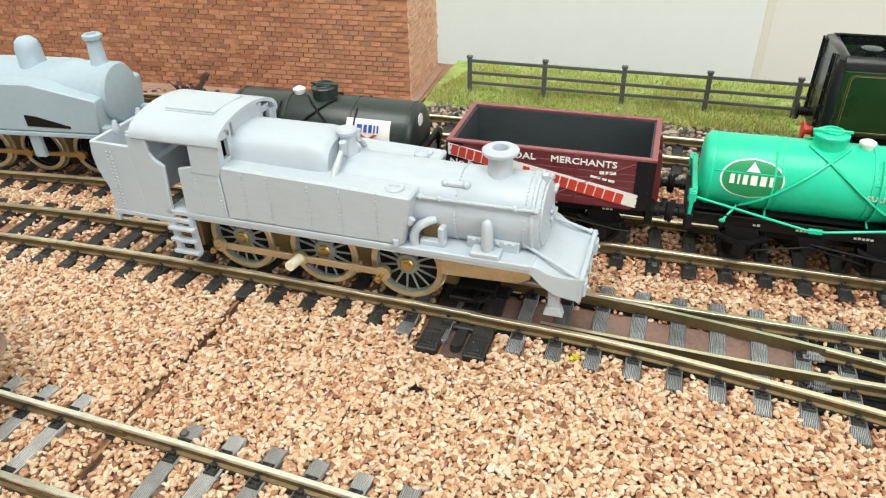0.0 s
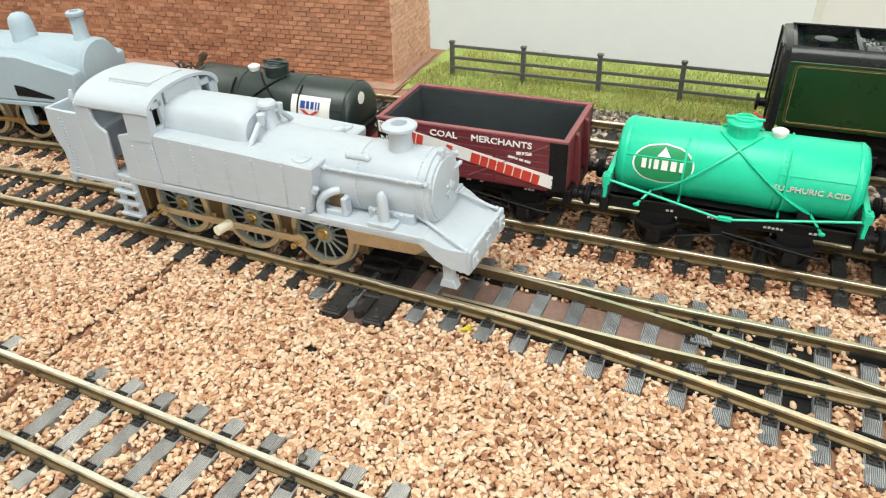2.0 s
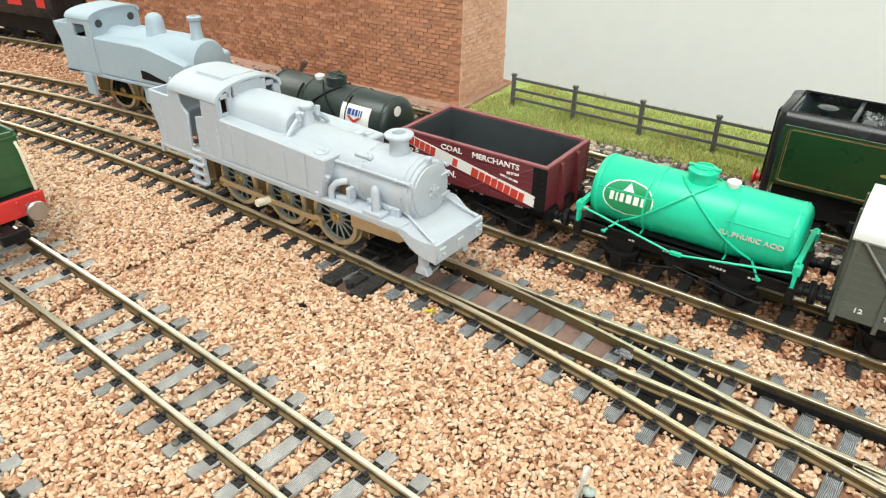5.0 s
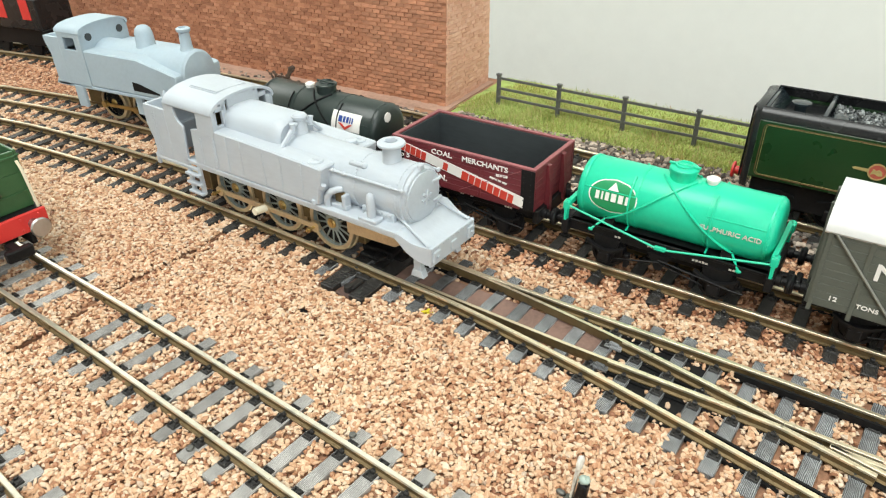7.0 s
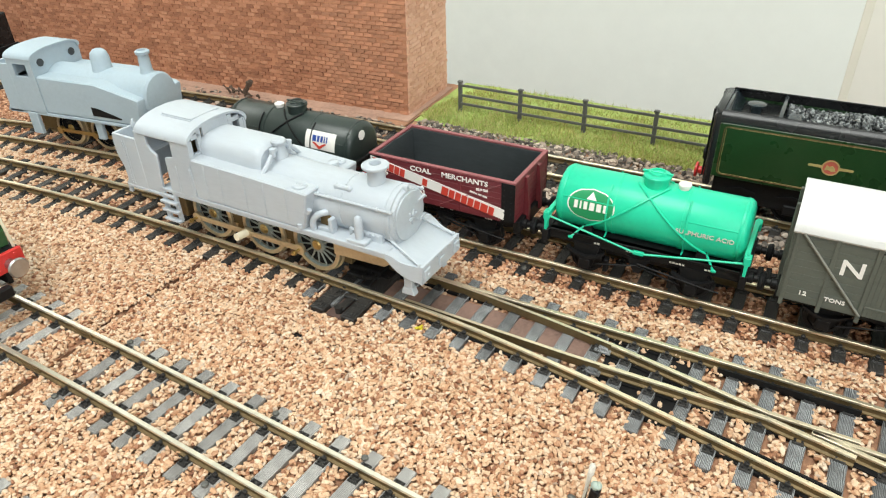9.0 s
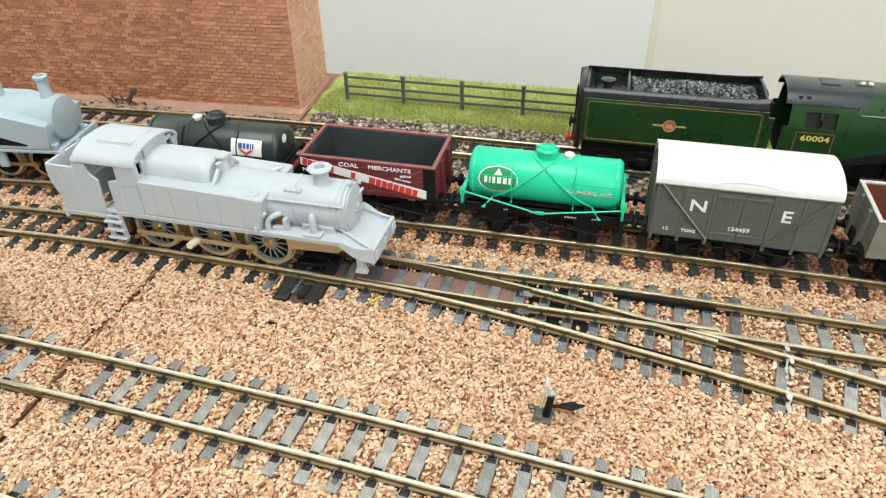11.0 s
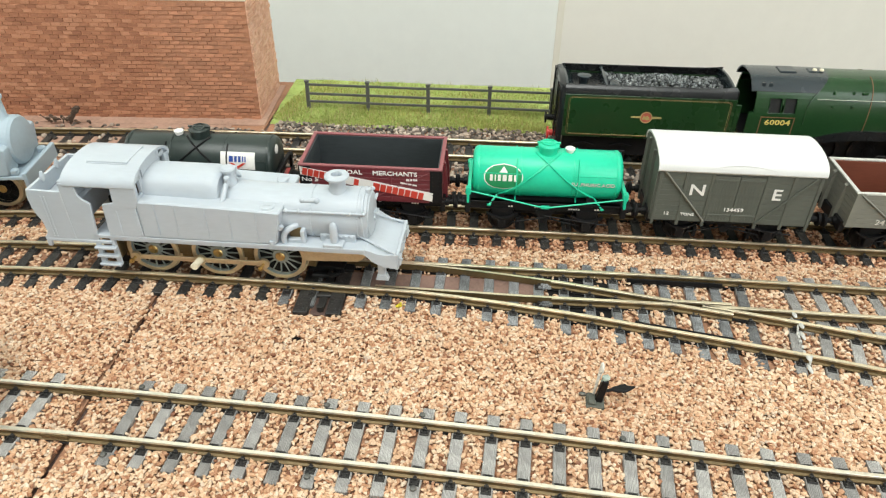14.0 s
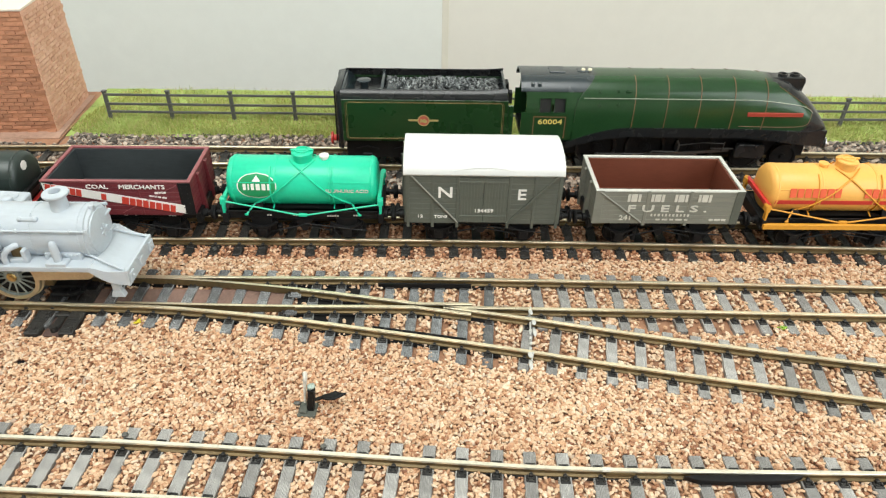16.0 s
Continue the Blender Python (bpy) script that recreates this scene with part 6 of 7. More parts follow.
def pannier_engine():
    """The second resin engine, farther up the same siding: local x runs from bunker to buffer beam."""
    t = thing("tank_locomotive", -203, y_at(T3, -203) + 0.8, 0, 7.4, "blue-grey resin tank locomotive with sloping side tanks", "locomotive")
    w = 13.4
    for s in (-1, 1):
        bm = bmesh.new()
        ya, yb = (-w, -5.5) if s < 0 else (5.5, w)
        prism(bm, [(2.5, 20.2), (55.5, 20.2), (57.0, 31.0), (56.2, 31.8), (35.0, 36.4), (2.5, 36.6)], "y", ya, yb, 0.6)
        part("side_tank", bm, RESIN_BLUE, t)
        # the tank is not cut: a black plate draws the opening's shade
        bm = bmesh.new()
        prism(bm, [(30, 22.2), (30, 26.0), (34, 25.6), (45.5, 22.6), (45.5, 22.0)], "y", s * (w + 0.02) - 0.2, s * (w + 0.02) + 0.12)
        part("tank_cutout", bm, BLACK, t, "black plate standing for the shaded cut-out in the tank side")
        bm = bmesh.new()
        lathe(bm, [(1.7, 0), (1.7, 0.25), (0.2, 0.3)], (2.5, s * 8.6, 41.4), "x", 18)
        part("cab_window", bm, INSIDE_DARK, t, "round dark cab window")
        # cab side with its opening, and the bunker beside it
        bm = bmesh.new()
        for a, b, c, d in ((-12, 2.4, 19.6, 35.8), (-12, -8.8, 35.8, 43.6), (-1.2, 2.4, 35.8, 43.6), (-8.8, -1.2, 41.4, 43.6)):
            bx(bm, a, b, s * (w - 0.6) - 0.6, s * (w - 0.6) + 0.6, c, d)
        part("cab_side", bm, RESIN_BLUE, t)
        bm = bmesh.new()
        prism(bm, [(-21.4, 19.0), (-12.05, 19.0), (-12.05, 40.8), (-22.0, 40.8), (-21.8, 38.6), (-19.6, 33.0), (-19.4, 22.0)], "y", s * (w - 0.6) - 0.6, s * (w - 0.6) + 0.6, 0.1)
        part("bunker_side", bm, RESIN_BLUE, t)
        bm = bmesh.new()
        bx(bm, -9.5, -4.0, s * (w - 0.6) - 0.9, s * (w - 0.6) + 0.9, 9.4, 19.6, 0.3)
        part("cab_steps", bm, RESIN_BLUE, t)
        bm = bmesh.new()
        bx(bm, 27.5, 31.5, s * (w - 2.0) - 0.9, s * (w - 2.0) + 0.9, 10.5, 20.4, 0.3)
        part("guide_bracket", bm, RESIN_BLUE, t)
    bm = bmesh.new()
    prism(bm, [(-19.4, 20), (-18.4, 20), (-18.4, 33), (-20.8, 40.8), (-22.0, 40.8), (-19.6, 33)], "y", -w + 1.3, w - 1.3, 0.1)
    part("bunker_back", bm, RESIN_BLUE, t)
    bm = bmesh.new()
    bx(bm, -18.4, -11, -w + 1.3, w - 1.3, 34.5, 36.0)
    bx(bm, -12.2, -11.0, -w + 1.3, w - 1.3, 20, 43.4)
    part("bunker_floor", bm, RESIN_BLUE, t)
    ring = [(-(w + 0.3) * math.copysign(abs(math.cos(math.pi * k / 18)) ** 0.8, math.cos(math.pi * k / 18)), 43.6 + 3.7 * math.sin(math.pi * k / 18) ** 0.8) for k in range(19)]
    bm = bmesh.new()
    prism(bm, [(-w + 1.2, 36), *[(y * 0.91, z - 0.5) for y, z in ring], (w - 1.2, 36)], "x", 1.2, 2.4)
    part("cab_front", bm, RESIN_BLUE, t)
    bm = bmesh.new()
    prism(bm, ring + [(y * 0.93, z - 0.7) for y, z in ring[::-1]], "x", -12.6, 3.2)
    part("cab_roof", bm, RESIN_BLUE, t)
    bm = bmesh.new()
    bx(bm, -20, 60.5, -w, w, 18.6, 20.1, 0.2)
    part("running_plate", bm, RESIN_BLUE, t)
    bm = bmesh.new()
    bx(bm, 60.0, 61.8, -w - 0.3, w + 0.3, 15.0, 21.6, 0.3)
    part("buffer_beam", bm, RESIN_BLUE, t)
    bm = bmesh.new()
    lathe(bm, [(9.3, 2), (9.3, 42), (9.8, 42.4), (9.8, 56.6), (9.0, 57.6), (4, 58.6), (0.5, 58.8)], (0, 0, 29.8), "x", 40)
    part("boiler", bm, RESIN_BLUE, t)
    bm = bmesh.new()
    lathe(bm, [(5.0, 37.0), (4.1, 39), (3.9, 43.6), (3.4, 45.6), (2.1, 46.9), (0.3, 47.4)], (28.2, 0, 0), "z", 24)
    part("dome", bm, RESIN_BLUE, t)
    bm = bmesh.new()
    lathe(bm, [(3.6, 38.0), (2.5, 40.2), (2.2, 46.6), (2.9, 47.1), (3.0, 48.2), (2.4, 48.6), (1.6, 48.6), (1.5, 47.2), (0.3, 47.2)], (52.6, 0, 0), "z", 24)
    part("chimney", bm, RESIN_BLUE, t)
    for x, y in ((56.5, -11.2), (59.0, 8)):
        bm = bmesh.new()
        bx(bm, x - 1.6, x + 1.6, y - 1.4, y + 1.4, 20.0, 22.6, 0.5)
        part("deck_fitting", bm, RESIN_BLUE, t)
    bm = bmesh.new()
    bx(bm, -14, 54, -4.6, 4.6, 8, 18.7, 0.3)
    part("chassis", bm, BRASS_DARK, t, "tarnished brass-coloured metal chassis")
    driver_set(t, (5.5, 26, 46), -6.9, 8.0, RT + 8.0, 14, BRASS_PALE, BLACK)
    for s in (-1, 1):
        bm = bmesh.new()
        bx(bm, 1.5, 42, s * 8.4 - 0.35, s * 8.4 + 0.35, 9.4, 11.0, 0.1)
        for p in (1.5, 22, 42):
            lathe(bm, [(0.5, -0.9), (1.6, -0.9), (1.6, 0.9), (0.5, 0.9)], (p, s * 8.4, 10.2), "y", 14)
        part("coupling_rod", bm, BRASS, t, "brass coupling rod")


CREST_RED = paint("crest_red", (0.42, 0.09, 0.06), 0.5, vary=0.25, bump=0.05)
CREST_GOLD = paint("crest_gold", (0.4, 0.31, 0.12), 0.5, vary=0.2, bump=0.05)
MOTION_STEEL = paint("dark_motion_steel", (0.12, 0.12, 0.12), 0.4, 0.8, vary=0.2, bump=0.1)
HANDRAIL = paint("handrail_wire", (0.32, 0.35, 0.27), 0.4, 0.5, vary=0.1, bump=0.05)


def rounded(x0, x1, z0, z1, r):
    """Outline of a rectangle with round corners, as a closed run of points."""
    out = []
    for cx, cz, a0 in ((x1 - r, z1 - r, 0), (x0 + r, z1 - r, 90), (x0 + r, z0 + r, 180), (x1 - r, z0 + r, 270)):
        out += [(cx + r * math.cos(radians(a0 + 22.5 * k)), cz + r * math.sin(radians(a0 + 22.5 * k))) for k in range(5)]
    return out + out[:1]


def express_tender():
    t = thing("tender", 108.7, 257.5, 0, 0, "dark green lined express tender loaded with coal", "tender")
    w, h = 14.4, 36.4
    for s in (-1, 1):
        bm = bmesh.new()
        bx(bm, -h, h, s * (w - 0.5) - 0.5, s * (w - 0.5) + 0.5, 18.0, 38.0, 0.3)
        bx(bm, h - 0.1, h + 2.4, s * (w - 0.6) - 0.4, s * (w - 0.6) + 0.4, 18.0, 35.6, 0.3)
        part("side", bm, LOCO_GREEN, t)
        # the coping rolls inwards and sweeps up a little towards the engine
        bm = bmesh.new()
        rows = []
        for x in (-h - 0.2, -h * 0.5, 0, h * 0.5, h - 8, h - 4, h - 2, h - 0.6):
            up = 0.9 * max(0.0, (x - h + 14) / 14) ** 2
            rows.append([(x, s * y, z + up * (z - 38.0) / 4.0) for y, z in ((w, 38.0), (w - 0.1, 39.2), (w - 0.7, 40.4), (w - 1.7, 41.3), (w - 2.3, 41.7), (w - 2.5, 41.3), (w - 1.6, 40.2), (w - 1.1, 38.0))])
        loft(bm, rows)
        part("coping", bm, BLACK_GLOSS, t, "black curved coping")
        for inset, r, thick, mat in ((1.7, 1.5, 0.14, LINING), (2.3, 1.2, 0.07, CREST_GOLD)):
            bm = bmesh.new()
            pts = [(x, s * (w + 0.03), z) for x, z in rounded(-h + inset, h - inset - 0.2, 18.2 + inset * 0.6, 37.6 - inset * 0.5, r)]
            wire(bm, pts, thick, 4)
            tagged(part("lining", bm, mat, t, "thin orange lining"), kind="stuff")
        bm = bmesh.new()
        bx(bm, -h + 1, h, s * 11 - 1, s * 11 + 1, 8.5, 18.2, 0.3)
        for x in (-26, -9, 8, 25):
            bx(bm, x - 2.2, x + 2.2, s * 12.2 - 0.7, s * 12.2 + 0.7, 7.4, 11.0, 0.3)
            prism(bm, [(x - 5, 13.4), (x, 14.6), (x + 5, 13.4), (x + 5, 12.8), (x, 13.4), (x - 5, 12.8)], "y", s * 12.2 - 0.6, s * 12.2 + 0.6)
        part("frame", bm, BLACK, t)
    bm = bmesh.new()
    bx(bm, -h + 1, h - 1, -w + 1, w - 1, 17.6, 37.0, 0.2)
    part("tank", bm, BLACK_GLOSS, t)
    # rounded black back with a ladder and hand grips
    bm = bmesh.new()
    rows = []
    for k in range(9):
        a = radians(90 * k / 8)
        rows.append([(-h - 2.6 * math.sin(a), y * (w - 0.3 - 2.2 * (1 - math.cos(a))), z) for y, z in ((-1, 14.0), (-1, 38.6), (-0.93, 40.6), (-0.8, 41.6), (0.8, 41.6), (0.93, 40.6), (1, 38.6), (1, 14.0))])
    loft(bm, rows)
    part("end", bm, BLACK_GLOSS, t, "rounded black back of the tender")
    for y in (-9.5, 9.5):
        bm = bmesh.new()
        for d in (-1.4, 1.4):
            rod(bm, (-h - 3.2, y + d, 16), (-h - 3.0, y + d, 41), 0.3, 6)
        for z in (20, 25, 30, 35):
            rod(bm, (-h - 3.1, y - 1.4, z), (-h - 3.1, y + 1.4, z), 0.3, 6)
        part("ladder", bm, BLACK, t)
    top = [(-w + 0.9, 37), (-w + 1.0, 39.4), (-w + 2.0, 41.2), (w - 2.0, 41.2), (w - 1.0, 39.4), (w - 0.9, 37)]
    for x0, x1 in ((-h - 0.1, -h + 1.2), (-h + 17.0, -h + 18.2)):
        bm = bmesh.new()
        prism(bm, top, "x", x0, x1, 0.15)
        part("coal_plate", bm, ROOF_SLATE, t)
    bm = bmesh.new()
    prism(bm, [(-h + 1.2, 37.0), (-h + 1.2, 40.6), (-h + 4.6, 37.2), (-h + 4.6, 37.0)], "y", -w + 2.4, w - 2.4, 0.1)
    part("rear_slope", bm, ROOF_SLATE, t)
    # front bulkhead: a curved plate that rises above the coal
    bm = bmesh.new()
    bow = [(-(w - 1.4) * math.cos(math.pi * k / 16), 39.0 + 3.9 * math.sin(math.pi * k / 16) ** 0.5) for k in range(17)]
    prism(bm, [(-w + 1.4, 36.5), *bow, (w - 1.4, 36.5)], "x", h - 2.2, h - 1.2, 0.1)
    part("front_plate", bm, ROOF_SLATE, t)
    bm = bmesh.new()
    bx(bm, h + 0.4, h + 2.0, -9.0, -5.5, 34.0, 39.5, 0.3)
    bx(bm, h - 0.8, h + 1.6, 3.0, 9.0, 34.0, 38.5, 0.3)
    part("tool_box", bm, BLACK, t)
    bm = bmesh.new()
    lathe(bm, [(1.9, 36.8), (1.8, 39.7), (3.0, 40.0), (3.1, 40.6), (2.4, 40.9), (0.4, 41.0)], (-h + 9, 1, 0), "z", 22)
    part("filler_dome", bm, ROOF_SLATE, t)
    bm = bmesh.new()
    lathe(bm, [(0.4, -10.2), (2.9, -10.2), (3.0, -10.0), (3.0, -4.4), (0.4, -4.2)], (-h + 21.6, 0, 38.0), "y", 22)
    part("water_hatch", bm, ROOF_SLATE, t)
    rng = random.Random(4)
    bm = bmesh.new()
    for _ in range(1500):
        x, y = rng.uniform(-h + 19, h - 4), rng.uniform(-w + 3, w - 3)
        if x < -h + 25.5 and y < -2.5:
            continue
        z = 36.9 + 2.6 * (1 - (y / w) ** 2) * (0.7 + 0.3 * math.sin(x * 0.2)) + rng.uniform(-0.4, 0.5)
        r = rng.uniform(0.4, 0.85)
        bmesh.ops.create_icosphere(bm, subdivisions=1, radius=r, matrix=Matrix.Translation((x, y, z)) @ Euler((rng.random() * 6, rng.random() * 6, rng.random() * 6)).to_matrix().to_4x4() @ Matrix.Diagonal((1.2, 0.8, 0.6, 1)))
    ob = new("coal", mesh_of("coal", bm, COAL, 5))
    ob.parent = t
    tagged(ob, "heap of black coal with glints in its colour", kind="stuff")
    for x in (-26, -9, 8, 25):
        for s in (-1, 1):
            piece("wheel", TENDER_WHEEL, t, place(x, s * 7.3, RT + 6.2, 0, 0, 0 if s < 0 else 180))
    for s in (-1, 1):
        bm = bmesh.new()
        lathe(bm, [(1.6, 0), (1.4, 3.6), (2.8, 3.9), (2.8, 4.6), (0.3, 4.9)], (0, 0, 0), "x", 14)
        b = part("buffer", bm, RED_PAINT if s < 0 else BLACK, t, "red-stocked round buffer")
        b.matrix_basis = place(-h - 1.4, s * 8.3, 16.5, 0, 0, 180)
    bm = bmesh.new()
    lathe(bm, [(2.6, 0), (2.6, 0.12), (0.3, 0.15)], (0, 0, 0), "z", 24)
    crest = part("crest", bm, CREST_RED, t, "round red and gold crest")
    crest.matrix_basis = place(-0.6, -w - 0.05, 28.4) @ FACE
    bm = bmesh.new()
    for d in (-1, 1):
        prism(bm, [(d * 2.1, -0.45), (d * 6.4, -0.35), (d * 6.8, 0.1), (d * 6.2, 0.45), (d * 2.1, 0.5)], "z", 0, 0.12)
    prism(bm, [(-1.7, -1.1), (-0.6, -0.7), (0.5, -1.2), (1.6, -0.9), (1.3, 0.1), (0.5, 0.9), (-0.3, 0.4), (-1.2, 0.8)], "z", 0.16, 0.24)
    lathe(bm, [(2.25, 0.14), (2.65, 0.14), (2.65, 0.22), (2.25, 0.22)], (0, 0, 0), "z", 24, True)
    wing = part("crest_wing", bm, CREST_GOLD, t, "dull gold crest bars")
    wing.matrix_basis = place(-0.6, -w - 0.05, 28.3) @ FACE


TENDER_WHEEL = wheel_mesh("wheel", 6.2, BLACK)


def a_loft(x):
    """Half width, shoulder and top height of the streamlined casing at x along the engine."""
    w, zt = 14.4, 46.4
    if x > 46:
        u = min(1.0, (x - 46) / 45.0)
        zt = 46.4 - 2.0 * min(1, u * 1.6) - 21.5 * max(0.0, u - 0.35) ** 1.9 / 0.65 ** 1.9
    if x > 62:
        v = min(1.0, (x - 62) / 29.0)
        w = 14.4 * math.sqrt(max(0.01, 1 - (0.93 * v) ** 3.2))
    return w, 27.5 - max(0.0, x - 60) * 0.12, zt


def skirt(x):
    """Lower edge of the green casing."""
    return 25.2 - 5.8 * max(0.0, (-2 - x) / 24) ** 1.7 - 1.7 * max(0.0, (x - 40) / 45) ** 2


def cab_edge(z):
    """Where the casing meets the cab: a curve that sweeps forward towards the roof."""
    return -28.0 + 9.0 * max(0.0, (z - 34.0) / 12.4) ** 1.7


def casing_y(z, w=14.4, zs=27.5, zt=46.4):
    """Half width of the full casing at height z."""
    c = max(0.0, min(1.0, (z - zs) / (zt - zs))) ** (1 / 0.92)
    return w * math.sqrt(max(0.0, 1 - c * c)) ** 0.7


NAME_RED = paint("nameplate_red", (0.36, 0.05, 0.03), 0.45, vary=0.1, bump=0.08)


def express_engine():
    xc = 202.0
    t = thing("express_locomotive", xc, 257.5, 0, 0, "dark green streamlined express steam locomotive with orange lining", "locomotive")
    green, nose = bmesh.new(), bmesh.new()
    stations = [-28 + 1.0 * i for i in range(120)]
    grid = []
    K = 44
    for x in stations:
        w, zs, zt = a_loft(x)
        zb = min(skirt(x), zt - 1)
        row = [(x, -w, zb)]
        for k in range(K + 1):
            a = math.pi * k / K
            c, s = math.cos(a), math.sin(a)
            row.append((x, -w * math.copysign(abs(c) ** 0.7, c), max(zb, min(zs, zt - 2)) + (zt - max(zb, min(zs, zt - 2))) * abs(s) ** 0.92))
        row.append((x, w, zb))
        back = max(0.0, 1 - (x + 28) / 26) if x < -2 else 0.0
        row = [(px + back * (cab_edge(pz) + 27.8), py, pz) for px, py, pz in row]
        grid.append(row)

    def edge_x(z):
        if z > 33:
            return 79.5 - 20.5 * ((z - 33) / 12.5) ** 1.15
        return 79.5 - 0.22 * (33 - z) ** 1.4

    def side_y(x, z):
        w, zs, zt = a_loft(x)
        c = max(0.0, min(1.0, (z - zs) / (zt - zs))) ** (1 / 0.92)
        return w * math.sqrt(max(0.0, 1 - c * c)) ** 0.7

    for bm, dark in ((green, False), (nose, True)):
        vs = {}
        for i in range(len(grid) - 1):
            for k in range(len(grid[0]) - 1):
                quad = (grid[i][k], grid[i + 1][k], grid[i + 1][k + 1], grid[i][k + 1])
                mid = sum((Vector(q) for q in quad), Vector()) / 4
                if (mid.x > edge_x(mid.z)) == dark:
                    f = []
                    for q in quad:
                        if q not in vs:
                            vs[q] = bm.verts.new(q)
                        if vs[q] not in f:
                            f.append(vs[q])
                    if len(f) > 2:
                        bm.faces.new(f)
        bmesh.ops.remove_doubles(bm, verts=bm.verts, dist=0.01)
        bmesh.ops.recalc_face_normals(bm, faces=bm.faces)
    part("casing", green, LOCO_GREEN_A, t, "glossy dark green streamlined casing")
    bmesh.ops.holes_fill(nose, edges=[e for e in nose.edges if e.is_boundary and all(v.co.x > 88 for v in e.verts)])
    part("nose", nose, BLACK_GLOSS, t, "black wedge-shaped nose")
    # black valance over the wheels
    for s in (-1, 1):
        bm = bmesh.new()
        rows = []
        for i in range(34):
            x = -30 + i * 3.6
            w = a_loft(min(x, 86))[0]
            zb = skirt(x)
            lo = zb - 3.6 - 3.4 * max(0, (x - 50) / 35) ** 1.4 + 1.6 * max(0.0, (-8 - x) / 22)
            rows.append([bm.verts.new((x, s * (w + d), z)) for d, z in ((0.7, zb + 0.7), (0.7, lo), (-0.6, lo), (-0.6, zb + 0.7))])
        for a, b in zip(rows, rows[1:]):
            for k in range(4):
                bm.faces.new((a[k], a[(k + 1) % 4], b[(k + 1) % 4], b[k]))
        bm.faces.new(rows[0])
        bm.faces.new(rows[-1])
        bmesh.ops.recalc_face_normals(bm, faces=bm.faces)
        part("valance", bm, BLACK_GLOSS, t, "curved black valance over the wheels")
        # cab side with windows, following the casing's curve
        for name, xs, zs, holes in (("cab_side", (-51.0, -49.0, -43.2, -38.0, -36.8, -31.8, -27.2), (19.5, 24, 28, 30, 32.4, 34.5, 36.5, 38.6, 40, 41.2), ((-43.2, -38.0), (-36.8, -31.8))),):
            bm = bmesh.new()
            for x0, x1 in zip(xs, xs[1:]):
                for z0, z1 in zip(zs, zs[1:]):
                    if 32 < z0 < 38 and (x0, x1) in holes or (x1 < -48 and z0 > 32):
                        continue
                    prism(bm, [(s * casing_y(z0), z0), (s * casing_y(z1), z1), (s * (casing_y(z1) - 0.9), z1), (s * (casing_y(z0) - 0.9), z0)], "x", x0, x1 if x1 < -28 else cab_edge(z0) + 0.3)
            bmesh.ops.remove_doubles(bm, verts=bm.verts, dist=0.005)
            part(name, bm, LOCO_GREEN_A, t)
            for x0, x1 in holes:
                bm = bmesh.new()
                prism(bm, [(s * (casing_y(32.2) - 0.6), 32.2), (s * (casing_y(38.8) - 0.6), 38.8), (s * (casing_y(38.8) - 0.8), 38.8), (s * (casing_y(32.2) - 0.8), 32.2)], "x", x0 - 0.2, x1 + 0.2)
                part("cab_window", bm, BLACK_GLOSS, t, "dark glazed cab window")
                bm = bmesh.new()
                wire(bm, [(x, s * (casing_y(z) + 0.05), z) for x, z in ((x0, 32.4), (x1, 32.4), (x1, 35.5), (x1, 38.6), (x0, 38.6), (x0, 35.5), (x0, 32.4))], 0.2, 4)
                part("window_frame", bm, LOCO_GREEN_A, t)
        bm = bmesh.new()
        fy = s * 14.45
        for x in (-45.4, -31.4):
            bx(bm, x - 0.22, x + 0.22, fy - 0.06, fy + 0.1, 20.4, 30.8)
        bx(bm, -45.2, -31.6, fy - 0.06, fy + 0.1, 30.4, 30.8)
        part("lining", bm, LINING, t, "orange cab lining")
        bm = bmesh.new()
        pts = []
        for i in range(26):
            x = -24 + i * 3.9
            w, zs, zt = a_loft(x)
            z = 38.9 - 3.0 * max(0, (x - 46) / 28) ** 2
            yy = side_y(x, z)
            pts.append((x, s * (yy + 0.4), z))
        pts = pts[:-2] + [(x, s * (side_y(x, z) + 0.4), z) for x, z in ((72.0, 36.3), (75.0, 35.3), (77.5, 34.0), (79.2, 32.4))]
        wire(bm, pts, 0.2, 5)
        for p in pts[1::3]:
            ball(bm, (p[0], p[1] - s * 0.15, p[2]), 0.36)
        part("handrail", bm, HANDRAIL, t, "thin pale handrail")
        for x in (-1.8, 12.6, 27.0, 42.0, 56.4):
            bm = bmesh.new()
            w, zs, zt = a_loft(x)
            pts = [(x, s * (w + 0.06), skirt(x) + 0.8)]
            for k in range(1, 10):
                a = math.pi / 2 * k / 10
                pts.append((x + 0.6 * math.sin(a), s * (w * math.cos(a) ** 0.7 + 0.06), zs + (zt - zs) * math.sin(a) ** 0.92 + 0.04))
            wire(bm, pts, 0.24, 4)
            part("boiler_band", bm, LINING, t, "orange boiler band")
        bm = bmesh.new()
        bx(bm, 48.8, 73.6, s * 14.2 - 0.35, s * 14.2 + 0.35, 31.8, 33.6, 0.1)
        part("nameplate", bm, NAME_RED, t, "narrow red nameplate")
        bm = bmesh.new()
        for x, z in ((-17, 41.2), (-9, 41.4), (-4.5, 41.4), (-17, 36.0), (-9, 36.2)):
            w, zs, zt = a_loft(x)
            c = ((z - zs) / (zt - zs)) ** (1 / 0.92)
            yy = w * math.sqrt(max(0, 1 - c * c)) ** 0.7
